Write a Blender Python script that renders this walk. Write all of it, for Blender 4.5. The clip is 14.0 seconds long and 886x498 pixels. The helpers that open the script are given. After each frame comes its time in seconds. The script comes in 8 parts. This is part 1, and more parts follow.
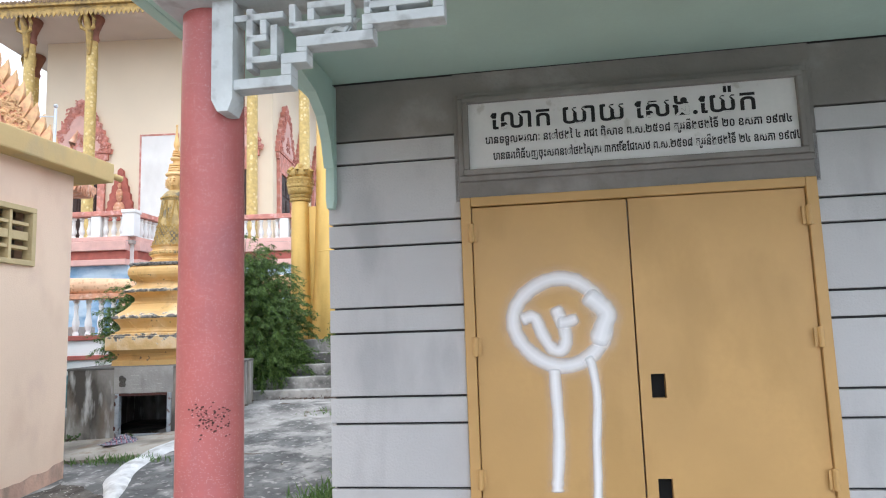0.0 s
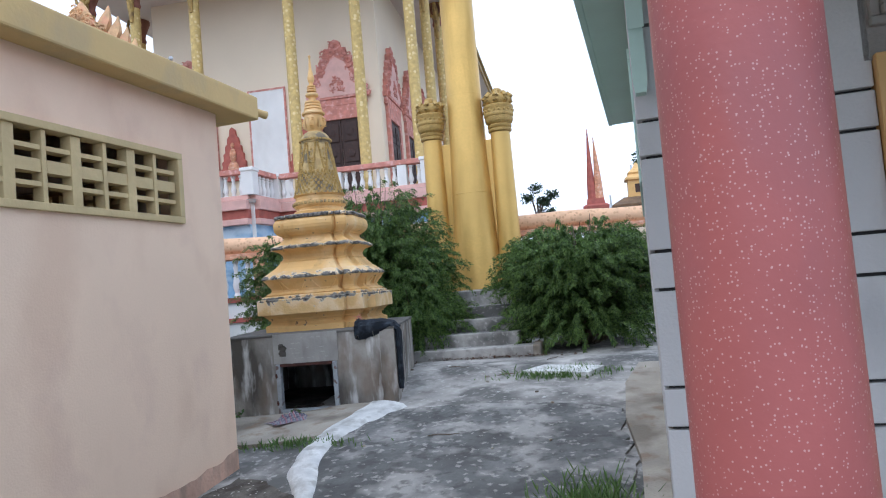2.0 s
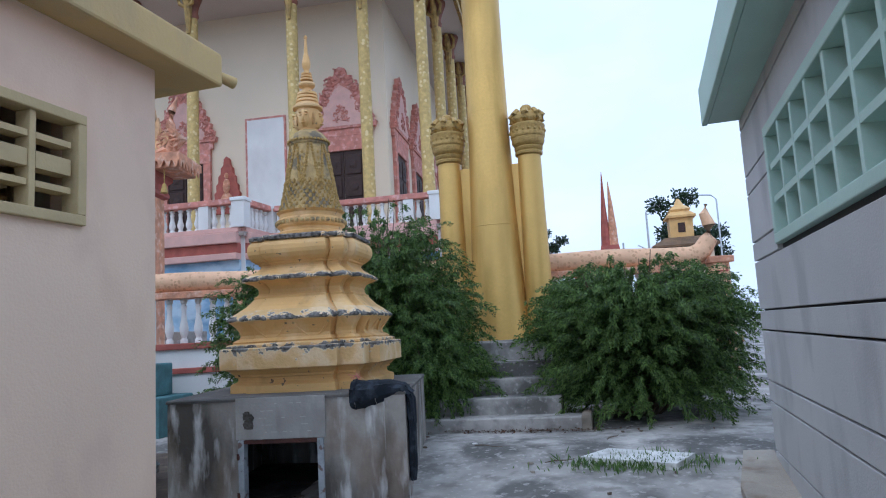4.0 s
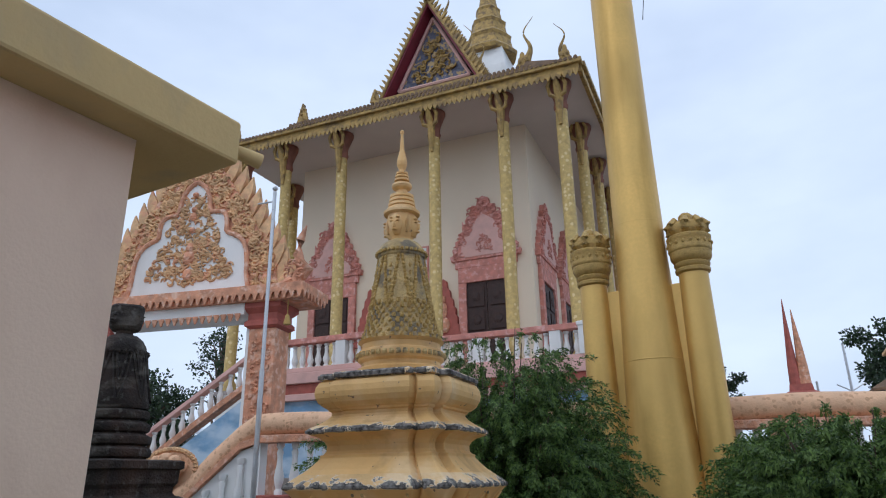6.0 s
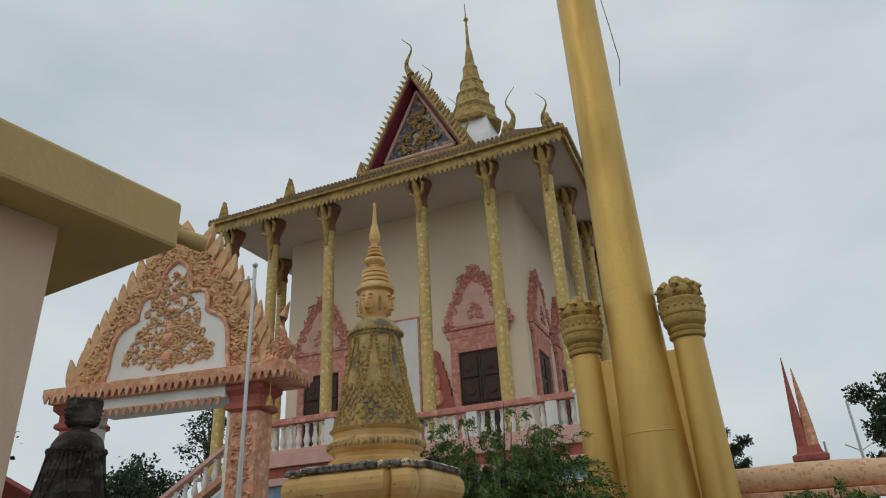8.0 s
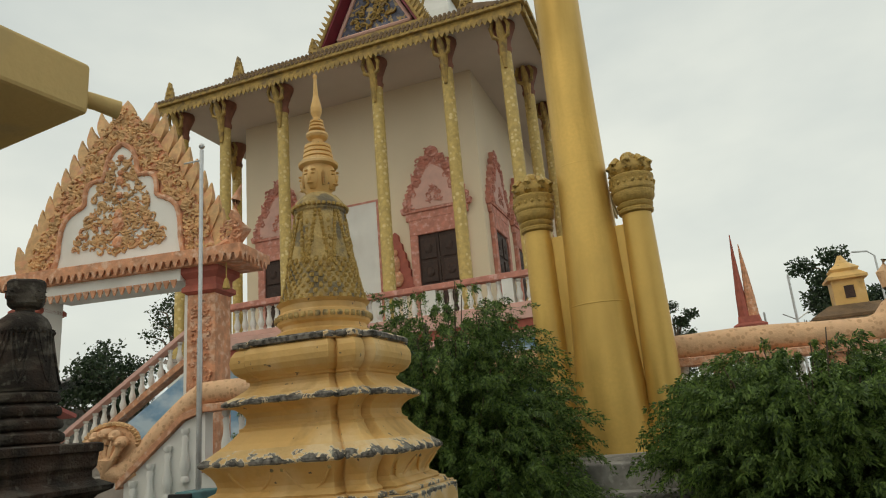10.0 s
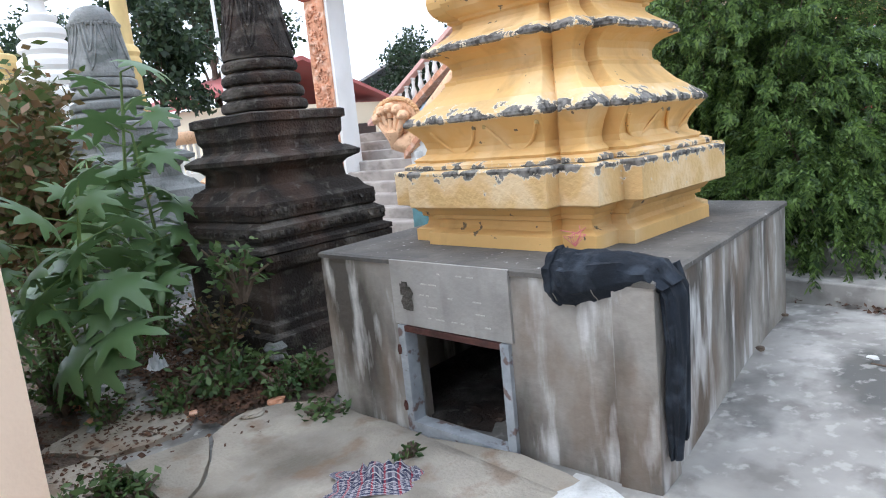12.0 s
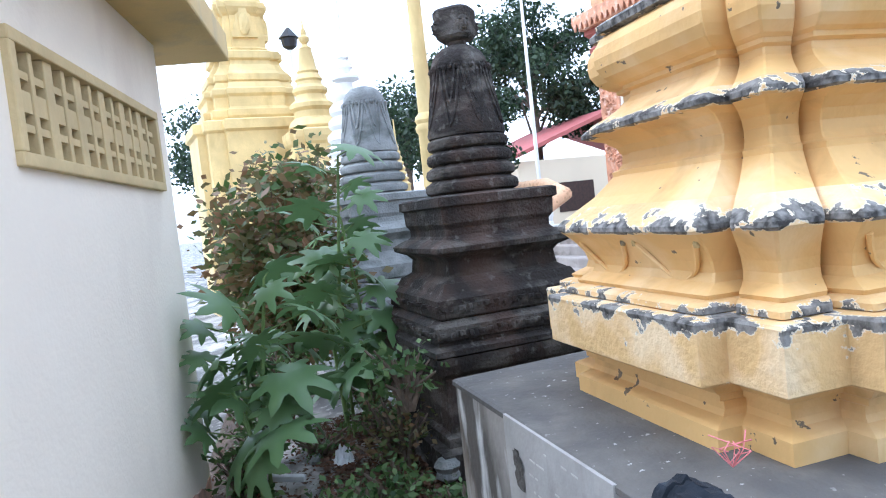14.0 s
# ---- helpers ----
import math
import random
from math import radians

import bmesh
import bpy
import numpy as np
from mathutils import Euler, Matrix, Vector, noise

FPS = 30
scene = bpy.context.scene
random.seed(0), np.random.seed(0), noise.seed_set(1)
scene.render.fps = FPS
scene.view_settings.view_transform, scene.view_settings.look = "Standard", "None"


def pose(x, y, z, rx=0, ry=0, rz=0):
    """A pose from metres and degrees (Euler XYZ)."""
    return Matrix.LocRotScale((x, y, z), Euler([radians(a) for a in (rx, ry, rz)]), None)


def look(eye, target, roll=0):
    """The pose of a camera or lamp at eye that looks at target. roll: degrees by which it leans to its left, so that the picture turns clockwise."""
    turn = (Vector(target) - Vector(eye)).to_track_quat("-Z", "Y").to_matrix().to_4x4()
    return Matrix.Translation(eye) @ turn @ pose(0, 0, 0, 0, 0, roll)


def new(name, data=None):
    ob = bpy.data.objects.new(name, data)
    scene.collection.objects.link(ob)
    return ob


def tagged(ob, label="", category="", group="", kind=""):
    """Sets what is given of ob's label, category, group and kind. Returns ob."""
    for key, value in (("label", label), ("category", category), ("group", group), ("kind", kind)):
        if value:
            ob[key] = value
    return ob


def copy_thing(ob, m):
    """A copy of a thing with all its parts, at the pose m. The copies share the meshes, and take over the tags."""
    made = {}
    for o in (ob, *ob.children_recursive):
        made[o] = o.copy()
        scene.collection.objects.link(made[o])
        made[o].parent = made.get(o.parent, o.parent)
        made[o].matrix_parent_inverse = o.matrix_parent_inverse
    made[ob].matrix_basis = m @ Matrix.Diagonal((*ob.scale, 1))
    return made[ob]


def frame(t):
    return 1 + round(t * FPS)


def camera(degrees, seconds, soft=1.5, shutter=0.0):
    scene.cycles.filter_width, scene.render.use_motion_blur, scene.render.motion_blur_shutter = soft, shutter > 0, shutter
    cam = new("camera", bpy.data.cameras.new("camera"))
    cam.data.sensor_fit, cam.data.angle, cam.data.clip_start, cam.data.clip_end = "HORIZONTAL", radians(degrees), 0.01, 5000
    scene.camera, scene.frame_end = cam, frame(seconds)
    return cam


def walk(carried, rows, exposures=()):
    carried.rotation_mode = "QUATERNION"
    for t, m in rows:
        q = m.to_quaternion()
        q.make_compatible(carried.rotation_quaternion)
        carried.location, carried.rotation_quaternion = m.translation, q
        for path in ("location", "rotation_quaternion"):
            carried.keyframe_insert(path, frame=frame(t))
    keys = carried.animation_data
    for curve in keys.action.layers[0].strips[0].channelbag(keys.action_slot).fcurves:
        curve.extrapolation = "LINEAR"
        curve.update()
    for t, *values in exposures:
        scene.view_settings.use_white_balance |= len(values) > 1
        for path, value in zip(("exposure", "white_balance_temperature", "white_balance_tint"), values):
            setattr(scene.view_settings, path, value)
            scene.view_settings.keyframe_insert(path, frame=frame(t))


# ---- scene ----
cam = camera(67.3, 14.0, soft=1.1)
METRES, EYE, TILT, LEAN, TURN = 7.4, 1.5, 0.0, 0.0, 4.7
ROWS = [
    (0.0, 0.0, 0.0, 0.0, 0.24, 7.16, 1.88),
    (0.5, -0.0391, 0.0283, 0.0011, 10.54, 3.91, 6.28),
    (1.0, -0.0723, 0.0763, 0.0039, 13.89, 3.37, 3.36),
    (1.5, -0.1062, 0.1216, 0.0095, 12.13, 3.96, 2.41),
    (2.0, -0.136, 0.168, 0.0128, 8.63, 3.01, 4.79),
    (2.5, -0.1571, 0.2263, 0.0126, 7.59, 5.76, 2.64),
    (3.0, -0.1853, 0.2872, 0.0123, 1.11, 6.45, 3.6),
    (5.5, -0.2027, 0.5451, 0.0366, 22.39, 11.73, 1.51),
    (6.0, -0.2056, 0.5866, 0.0447, 21.62, 19.02, 0.92),
    (6.5, -0.2045, 0.6041, 0.0528, 21.34, 21.55, 2.2),
    (7.0, -0.203, 0.6171, 0.0627, 23.67, 25.1, 2.6),
    (9.5, -0.1931, 0.6217, 0.0618, 18.2, 20.82, 4.28),
    (10.0, -0.1898, 0.6325, 0.0547, 19.09, 14.77, 4.78),
    (10.5, -0.1937, 0.6542, 0.0451, 22.85, 7.79, 6.27),
    (11.0, -0.2037, 0.686, 0.0399, 24.71, 4.85, 6.92),
    (11.5, -0.2012, 0.7249, 0.0318, 33.69, 1.55, 4.03),
    (12.0, -0.202, 0.7596, 0.0331, 44.47, -9.91, 5.7),
    (12.5, -0.2119, 0.7979, 0.0334, 53.58, -9.89, 2.11),
    (13.0, -0.22, 0.8288, 0.0391, 62.21, -12.25, 4.44),
    (13.5, -0.2186, 0.8663, 0.0461, 73.05, -9.79, 2.66),
    (14.0, -0.228, 0.9027, 0.0541, 72.71, -3.2, 6.3),
]
EXPOSURES = [
    (0.0, 1.54, 6150, 10), (0.5, 1.32, 6050, 10), (1.0, 1.26, 5850, 10), (1.5, 1.24, 5720, 10), (2.0, 0.95, 5650, 10), (2.5, 0.7, 5450, 10), (3.0, 0.55, 5280, 10),
    (5.5, 0.5, 5550, 10), (6.0, 0.2, 5750, 10), (6.5, 0.06, 5700, 10), (7.0, -0.1, 5950, 8), (9.5, -0.24, 7800, 0), (10.0, 0.05, 7900, 0), (10.5, 0.36, 7800, 3),
    (11.0, 0.6, 6850, 8), (11.5, 0.96, 6250, 10), (12.0, 1.6, 6000, 10), (12.5, 1.92, 5750, 10), (13.0, 2.05, 5700, 10), (13.5, 2.05, 5650, 10), (14.0, 1.85, 5400, 10),
]
walk(cam, [(t, pose(0, 0, EYE, TILT, LEAN, TURN) @ pose(METRES * x, METRES * y, METRES * z, 90 + pitch, roll, yaw)) for t, x, y, z, yaw, pitch, roll in ROWS], EXPOSURES)

# ---- world, sun ----
world = bpy.data.worlds.new("overcast_sky")
world.use_nodes = True
scene.world = world
wn, wl = world.node_tree.nodes, world.node_tree.links
wn.clear()
w_out, w_bg = wn.new("ShaderNodeOutputWorld"), wn.new("ShaderNodeBackground")
sky = wn.new("ShaderNodeTexSky")
sky.sky_type, sky.sun_disc = "NISHITA", False
sky.sun_elevation, sky.sun_rotation = radians(52), radians(200)
sky.dust_density = 4.0
w_mul = wn.new("ShaderNodeVectorMath")
w_mul.operation = "SCALE"
w_mul.inputs[3].default_value = 0.10
w_tc, w_map = wn.new("ShaderNodeTexCoord"), wn.new("ShaderNodeMapping")
w_map.inputs[3].default_value = (1.2, 1.2, 2.6)
w_noise, w_ramp = wn.new("ShaderNodeTexNoise"), wn.new("ShaderNodeValToRGB")
w_noise.inputs["Scale"].default_value, w_noise.inputs["Detail"].default_value = 1.6, 5
w_ramp.color_ramp.elements[0].position, w_ramp.color_ramp.elements[1].position = 0.3, 0.75
w_ramp.color_ramp.elements[0].color = (0.60, 0.67, 0.78, 1)
w_ramp.color_ramp.elements[1].color = (0.93, 0.98, 1.06, 1)
w_mix = wn.new("ShaderNodeMix")
w_mix.data_type = "RGBA"
w_mix.inputs[0].default_value = 0.85
wl.new(w_tc.outputs["Generated"], w_map.inputs[0])
wl.new(w_map.outputs[0], w_noise.inputs["Vector"])
wl.new(w_noise.outputs["Fac"], w_ramp.inputs[0])
wl.new(sky.outputs[0], w_mul.inputs[0])
wl.new(w_mul.outputs[0], w_mix.inputs[6])
wl.new(w_ramp.outputs[0], w_mix.inputs[7])
wl.new(w_mix.outputs[2], w_bg.inputs[0])
w_bg.inputs[1].default_value = 1.0
wl.new(w_bg.outputs[0], w_out.inputs[0])
sun = new("sun", bpy.data.lights.new("sun", "SUN"))
sun.data.energy, sun.data.angle, sun.data.color = 0.3, radians(25), (1.0, 0.96, 0.9)
sun.matrix_world = look((0, 0, 30), (8, 22, 0))


# ---- materials ----
def mat(name, base, rough=0.75, metal=0.0, var=0.12, scale=2.5, fine=45.0, bump=0.12, stain=None, amount=0.6,
        stain_scale=(1.5, 1.5, 1.5), edge=(0.52, 0.66), chips=None, chip_scale=40.0, chip_size=0.25, spec=0.4, stain2=None, stain3=None):
    m = bpy.data.materials.new(name)
    m.use_nodes = True
    n, l = m.node_tree.nodes, m.node_tree.links
    p = n["Principled BSDF"]
    p.inputs["Roughness"].default_value, p.inputs["Metallic"].default_value = rough, metal
    p.inputs["Specular IOR Level"].default_value = spec
    geo = n.new("ShaderNodeNewGeometry")

    def noise_node(sc, detail=5.0, vec=(1, 1, 1)):
        mp, t = n.new("ShaderNodeMapping"), n.new("ShaderNodeTexNoise")
        mp.inputs[3].default_value = vec
        t.inputs["Scale"].default_value, t.inputs["Detail"].default_value = sc, detail
        l.new(geo.outputs["Position"], mp.inputs[0])
        l.new(mp.outputs[0], t.inputs["Vector"])
        return t.outputs["Fac"]

    def mixed(fac, a, b):
        x = n.new("ShaderNodeMix")
        x.data_type = "RGBA"
        l.new(fac, x.inputs[0])
        for sock, v in ((x.inputs[6], a), (x.inputs[7], b)):
            if isinstance(v, tuple):
                sock.default_value = (*v, 1)
            else:
                l.new(v, sock)
        return x.outputs[2]

    def ranged(fac, a, b, lo=0.0, hi=1.0):
        r = n.new("ShaderNodeMapRange")
        r.inputs[1].default_value, r.inputs[2].default_value = a, b
        r.inputs[3].default_value, r.inputs[4].default_value = lo, hi
        l.new(fac, r.inputs[0])
        return r.outputs[0]

    big, small = noise_node(scale), noise_node(fine, 3)
    dark = tuple(c * (1 - var * 1.6) for c in base)
    light = tuple(min(1, c * (1 + var)) for c in base)
    col = mixed(ranged(big, 0.3, 0.7), dark, light)
    col = mixed(ranged(small, 0.35, 0.65, 0, 0.35), col, tuple(c * (1 - var) for c in base))
    info = n.new("ShaderNodeObjectInfo")
    col = mixed(ranged(info.outputs["Random"], 0, 1, 0, 0.25), col, dark)
    if stain:
        col = mixed(ranged(noise_node(1.0, 7, stain_scale), edge[0], edge[1], 0, amount), col, stain)
    for extra in (stain2, stain3):
        if extra:
            tint, much, size, rim = extra
            col = mixed(ranged(noise_node(1.0, 6, tuple(c * 1.13 + 0.1 for c in size)), rim[0], rim[1], 0, much), col, tint)
    if chips:
        v = n.new("ShaderNodeTexVoronoi")
        v.inputs["Scale"].default_value = chip_scale
        l.new(geo.outputs["Position"], v.inputs["Vector"])
        pick = n.new("ShaderNodeMath")
        pick.operation = "MULTIPLY"
        hue = n.new("ShaderNodeSeparateColor")
        l.new(v.outputs["Color"], hue.inputs[0])
        l.new(ranged(hue.outputs[0], 0.62, 0.68), pick.inputs[0])
        l.new(ranged(v.outputs["Distance"], chip_size, chip_size * 0.8), pick.inputs[1])
        col = mixed(pick.outputs[0], col, chips)
    l.new(col, p.inputs["Base Color"])
    l.new(ranged(big, 0.3, 0.7, max(0, rough - 0.08), min(1, rough + 0.08)), p.inputs["Roughness"])
    b = n.new("ShaderNodeBump")
    b.inputs["Strength"].default_value, b.inputs["Distance"].default_value = bump, 0.02
    l.new(small, b.inputs["Height"])
    l.new(b.outputs[0], p.inputs["Normal"])
    return m


def leaf_mat(name, a, b, rough=0.55):
    m = bpy.data.materials.new(name)
    m.use_nodes = True
    n, l = m.node_tree.nodes, m.node_tree.links
    p = n["Principled BSDF"]
    geo, mix = n.new("ShaderNodeNewGeometry"), n.new("ShaderNodeMix")
    mix.data_type = "RGBA"
    mix.inputs[6].default_value, mix.inputs[7].default_value = (*a, 1), (*b, 1)
    l.new(geo.outputs["Random Per Island"], mix.inputs[0])
    l.new(mix.outputs[2], p.inputs["Base Color"])
    p.inputs["Roughness"].default_value = rough
    p.inputs["Transmission Weight"].default_value = 0.0
    p.inputs["Subsurface Weight"].default_value = 0.0
    tr, add = n.new("ShaderNodeBsdfTranslucent"), n.new("ShaderNodeMixShader")
    l.new(mix.outputs[2], tr.inputs[0])
    add.inputs[0].default_value = 0.25
    l.new(p.outputs[0], add.inputs[1])
    l.new(tr.outputs[0], add.inputs[2])
    l.new(add.outputs[0], n["Material Output"].inputs[0])
    return m


M_CONC = mat("worn_concrete", (0.47, 0.45, 0.42), 0.9, stain2=((0.15, 0.14, 0.13), 0.55, (6, 6, 6), (0.52, 0.66)), stain3=((0.52, 0.50, 0.47), 0.5, (17, 17, 17), (0.57, 0.66)), var=0.32, scale=1.7, fine=16, bump=0.4, stain=(0.10, 0.10, 0.095), amount=0.88,
             stain_scale=(1.5, 1.5, 1.5), edge=(0.46, 0.58), spec=0.25)
M_SLAB = mat("pale_concrete_slab", (0.43, 0.385, 0.32), 0.92, var=0.2, scale=3, fine=60, bump=0.4, stain=(0.15, 0.125, 0.095), amount=0.75, stain_scale=(2.4, 2.4, 2.4), edge=(0.48, 0.66), stain2=((0.22, 0.14, 0.085), 0.6, (5, 5, 5), (0.54, 0.66)))
M_MARK = mat("faded_letter_paint", (0.56, 0.54, 0.49), 0.9, var=0.15)
M_THREAD = mat("pale_seam_thread", (0.40, 0.36, 0.30), 0.9, var=0.1)
M_LIME = mat("white_cement_smear", (0.72, 0.72, 0.70), 0.9, var=0.18, scale=6, fine=50, bump=0.5, stain=(0.35, 0.34, 0.31), amount=0.7, stain_scale=(7, 7, 7))
M_SOIL = mat("dark_soil", (0.12, 0.09, 0.07), 1.0, var=0.3, scale=4, fine=60, bump=0.8, stain=(0.2, 0.16, 0.11), amount=0.7, stain_scale=(5, 5, 5))
M_GRIT = mat("gravelly_dirt", (0.20, 0.18, 0.155), 0.97, var=0.4, scale=5, fine=70, bump=1.0, stain=(0.07, 0.06, 0.05), amount=0.8, stain_scale=(7, 7, 7), edge=(0.48, 0.6), chips=(0.5, 0.47, 0.42), chip_scale=34, chip_size=0.3, spec=0.2)
M_FOOT = mat("worn_pink_plaster", (0.66, 0.42, 0.31), 0.9, var=0.2, scale=5, fine=40, bump=0.4, stain=(0.34, 0.25, 0.19), amount=0.8, stain_scale=(7, 7, 3), edge=(0.5, 0.64))
M_PLINTH = mat("stained_render", (0.40, 0.37, 0.33), 0.92, var=0.25, scale=2.4, fine=28, bump=0.25, stain=(0.075, 0.066, 0.056), amount=0.9,
               stain_scale=(3.6, 3.6, 1.3), edge=(0.44, 0.62), stain2=((0.66, 0.65, 0.63), 0.9, (8, 8, 1.7), (0.55, 0.66)), stain3=((0.20, 0.14, 0.095), 0.5, (3.4, 3.4, 2.0), (0.50, 0.64)))
M_TOP = mat("dark_weathered_cement", (0.16, 0.148, 0.132), 0.9, var=0.3, scale=5, fine=40, bump=0.35, stain=(0.55, 0.54, 0.51), amount=0.8, stain_scale=(38, 38, 38), edge=(0.66, 0.70), stain2=((0.10, 0.095, 0.09), 0.7, (4, 4, 4), (0.48, 0.6)))
M_SCREED = mat("dark_mildewed_screed", (0.17, 0.17, 0.165), 0.92, var=0.35, scale=2.2, fine=22, bump=0.6, stain=(0.40, 0.385, 0.36), amount=0.75, stain_scale=(2.6, 2.6, 2.6), edge=(0.50, 0.66), spec=0.2, stain2=((0.07, 0.068, 0.065), 0.6, (8, 8, 8), (0.52, 0.64)), stain3=((0.44, 0.42, 0.39), 0.6, (14, 14, 14), (0.58, 0.66)))
M_PANEL = mat("smooth_cement_panel", (0.42, 0.40, 0.37), 0.85, var=0.14, scale=5, bump=0.2, stain=(0.25, 0.23, 0.21), amount=0.5, stain_scale=(9, 9, 3))
M_GREY = mat("grey_painted_boards", (0.55, 0.54, 0.53), 0.8, var=0.07, scale=1.3, fine=90, bump=0.15, stain=(0.33, 0.33, 0.33), amount=0.5, stain_scale=(3, 3, 1.2))
M_GROOVE = mat("dark_board_joint", (0.06, 0.06, 0.06), 0.95, var=0.2)
M_CEMENT = mat("raw_cement", (0.29, 0.27, 0.245), 0.9, var=0.15, scale=3, bump=0.25, stain=(0.4, 0.38, 0.36), amount=0.5, stain_scale=(3, 3, 3))
M_GREEN = mat("pale_green_paint", (0.50, 0.66, 0.58), 0.6, var=0.06, scale=2, bump=0.06)
M_FRET = mat("pale_grey_painted_wood", (0.58, 0.61, 0.60), 0.7, var=0.1, scale=8, bump=0.15, stain=(0.3, 0.3, 0.29), amount=0.6, stain_scale=(14, 14, 14))
M_DOOR = mat("ochre_door_paint", (0.60, 0.365, 0.135), 0.5, var=0.07, scale=1.6, fine=30, bump=0.04, stain=(0.45, 0.27, 0.09), amount=0.5, stain_scale=(3, 3, 1.3))
M_BLACK = mat("painted_hole_shade", (0.012, 0.012, 0.012), 0.95, var=0.1)
M_MARBLE = mat("white_marble", (0.80, 0.79, 0.76), 0.45, var=0.05, scale=4, bump=0.03, stain=(0.45, 0.42, 0.36), amount=0.5, stain_scale=(9, 9, 9), edge=(0.64, 0.7))
M_INK = mat("black_letter_paint", (0.02, 0.02, 0.02), 0.6, var=0.1)
M_PILLAR = mat("red_terrazzo", (0.45, 0.13, 0.12), 0.42, var=0.1, scale=6, fine=70, bump=0.05, stain=(0.33, 0.12, 0.13), amount=0.6, stain_scale=(5, 5, 2),
               chips=(0.58, 0.34, 0.31), chip_scale=230, chip_size=0.32)
M_CREAM = mat("pink_cream_plaster", (0.87, 0.652, 0.48), 0.85, var=0.05, scale=1.2, fine=80, bump=0.12, stain=(0.69, 0.475, 0.335), amount=0.45, stain_scale=(1.8, 1.8, 1), stain2=((0.60, 0.40, 0.33), 0.2, (3, 3, 2), (0.56, 0.70)))
M_CREAM2 = mat("cream_roof_paint", (0.62, 0.455, 0.20), 0.8, var=0.07, scale=2, bump=0.12, stain=(0.42, 0.34, 0.2), amount=0.5, stain_scale=(4, 4, 1.5))
M_CREAM3 = mat("white_cream_plaster", (0.87, 0.79, 0.665), 0.85, var=0.05, scale=1.0, bump=0.1, stain=(0.62, 0.52, 0.43), amount=0.4, stain_scale=(1.5, 1.5, 0.7))
M_VENT = mat("tan_vent_block", (0.60, 0.47, 0.25), 0.8, var=0.1, scale=6, bump=0.15)
M_OCHRE = mat("yellow_stupa_paint", (0.76, 0.475, 0.18), 0.6, var=0.1, scale=2.5, fine=40, bump=0.14, stain=(0.80, 0.60, 0.34), amount=0.6, stain_scale=(3, 3, 3), stain2=((0.10, 0.085, 0.07), 0.9, (17, 17, 17), (0.685, 0.70)), stain3=((0.46, 0.27, 0.10), 0.6, (5, 5, 2.5), (0.56, 0.7)))


def peel_mat():
    """Yellow paint flaked off to grey cement where the wear attribute is high."""
    m = mat("peeling_stupa_paint", (0.76, 0.50, 0.22), 0.75, var=0.14, scale=5, fine=45, bump=0.35, stain=(0.78, 0.64, 0.44), amount=0.6, stain_scale=(5, 5, 5), edge=(0.46, 0.62))
    n, l = m.node_tree.nodes, m.node_tree.links
    p = n["Principled BSDF"]
    geo, att, add, edge, rim, tone = (n.new(k) for k in ("ShaderNodeNewGeometry", "ShaderNodeAttribute", "ShaderNodeMath", "ShaderNodeMapRange", "ShaderNodeMapRange", "ShaderNodeValToRGB"))
    att.attribute_name = "wear"
    flakes, blot = n.new("ShaderNodeTexNoise"), n.new("ShaderNodeTexNoise")
    flakes.inputs["Scale"].default_value, flakes.inputs["Detail"].default_value, flakes.inputs["Roughness"].default_value = 15.0, 7.0, 0.62
    blot.inputs["Scale"].default_value, blot.inputs["Detail"].default_value = 30.0, 4.0
    l.new(geo.outputs["Position"], flakes.inputs["Vector"])
    l.new(geo.outputs["Position"], blot.inputs["Vector"])
    add.operation = "MULTIPLY_ADD"
    add.inputs[1].default_value = 0.30
    l.new(att.outputs["Fac"], add.inputs[0])
    l.new(flakes.outputs["Fac"], add.inputs[2])
    edge.inputs[1].default_value, edge.inputs[2].default_value = 0.685, 0.70
    rim.inputs[1].default_value, rim.inputs[2].default_value = 0.655, 0.68
    l.new(add.outputs[0], edge.inputs[0])
    l.new(add.outputs[0], rim.inputs[0])
    tone.color_ramp.elements[0].position, tone.color_ramp.elements[1].position = 0.40, 0.64
    tone.color_ramp.elements[0].color, tone.color_ramp.elements[1].color = (0.04, 0.036, 0.032, 1), (0.25, 0.235, 0.215, 1)
    l.new(blot.outputs["Fac"], tone.inputs[0])
    paint = p.inputs["Base Color"].links[0].from_socket
    pale, out = n.new("ShaderNodeMix"), n.new("ShaderNodeMix")
    pale.data_type = out.data_type = "RGBA"
    pale.inputs[7].default_value = (0.74, 0.66, 0.52, 1)
    l.new(rim.outputs[0], pale.inputs[0])
    l.new(paint, pale.inputs[6])
    l.new(edge.outputs[0], out.inputs[0])
    l.new(pale.outputs[2], out.inputs[6])
    l.new(tone.outputs[0], out.inputs[7])
    l.new(out.outputs[2], p.inputs["Base Color"])
    return m


M_PEEL = peel_mat()
M_RELIEF = mat("weathered_gold_relief", (0.58, 0.42, 0.18), 0.7, var=0.3, scale=12, fine=70, bump=0.6, stain=(0.12, 0.11, 0.09), amount=0.8, stain_scale=(9, 9, 9), edge=(0.5, 0.6))
M_OLDGOLD = mat("aged_gilding", (0.44, 0.29, 0.09), 0.6, 0.15, var=0.3, scale=6, fine=40, bump=0.5, stain=(0.14, 0.09, 0.05), amount=0.7, stain_scale=(5, 5, 5))
M_GILT = mat("gilded_coral_stucco", (0.72, 0.45, 0.23), 0.65, 0.1, var=0.25, scale=7, fine=40, bump=0.6, stain=(0.66, 0.30, 0.18), amount=0.6, stain_scale=(6, 6, 6))
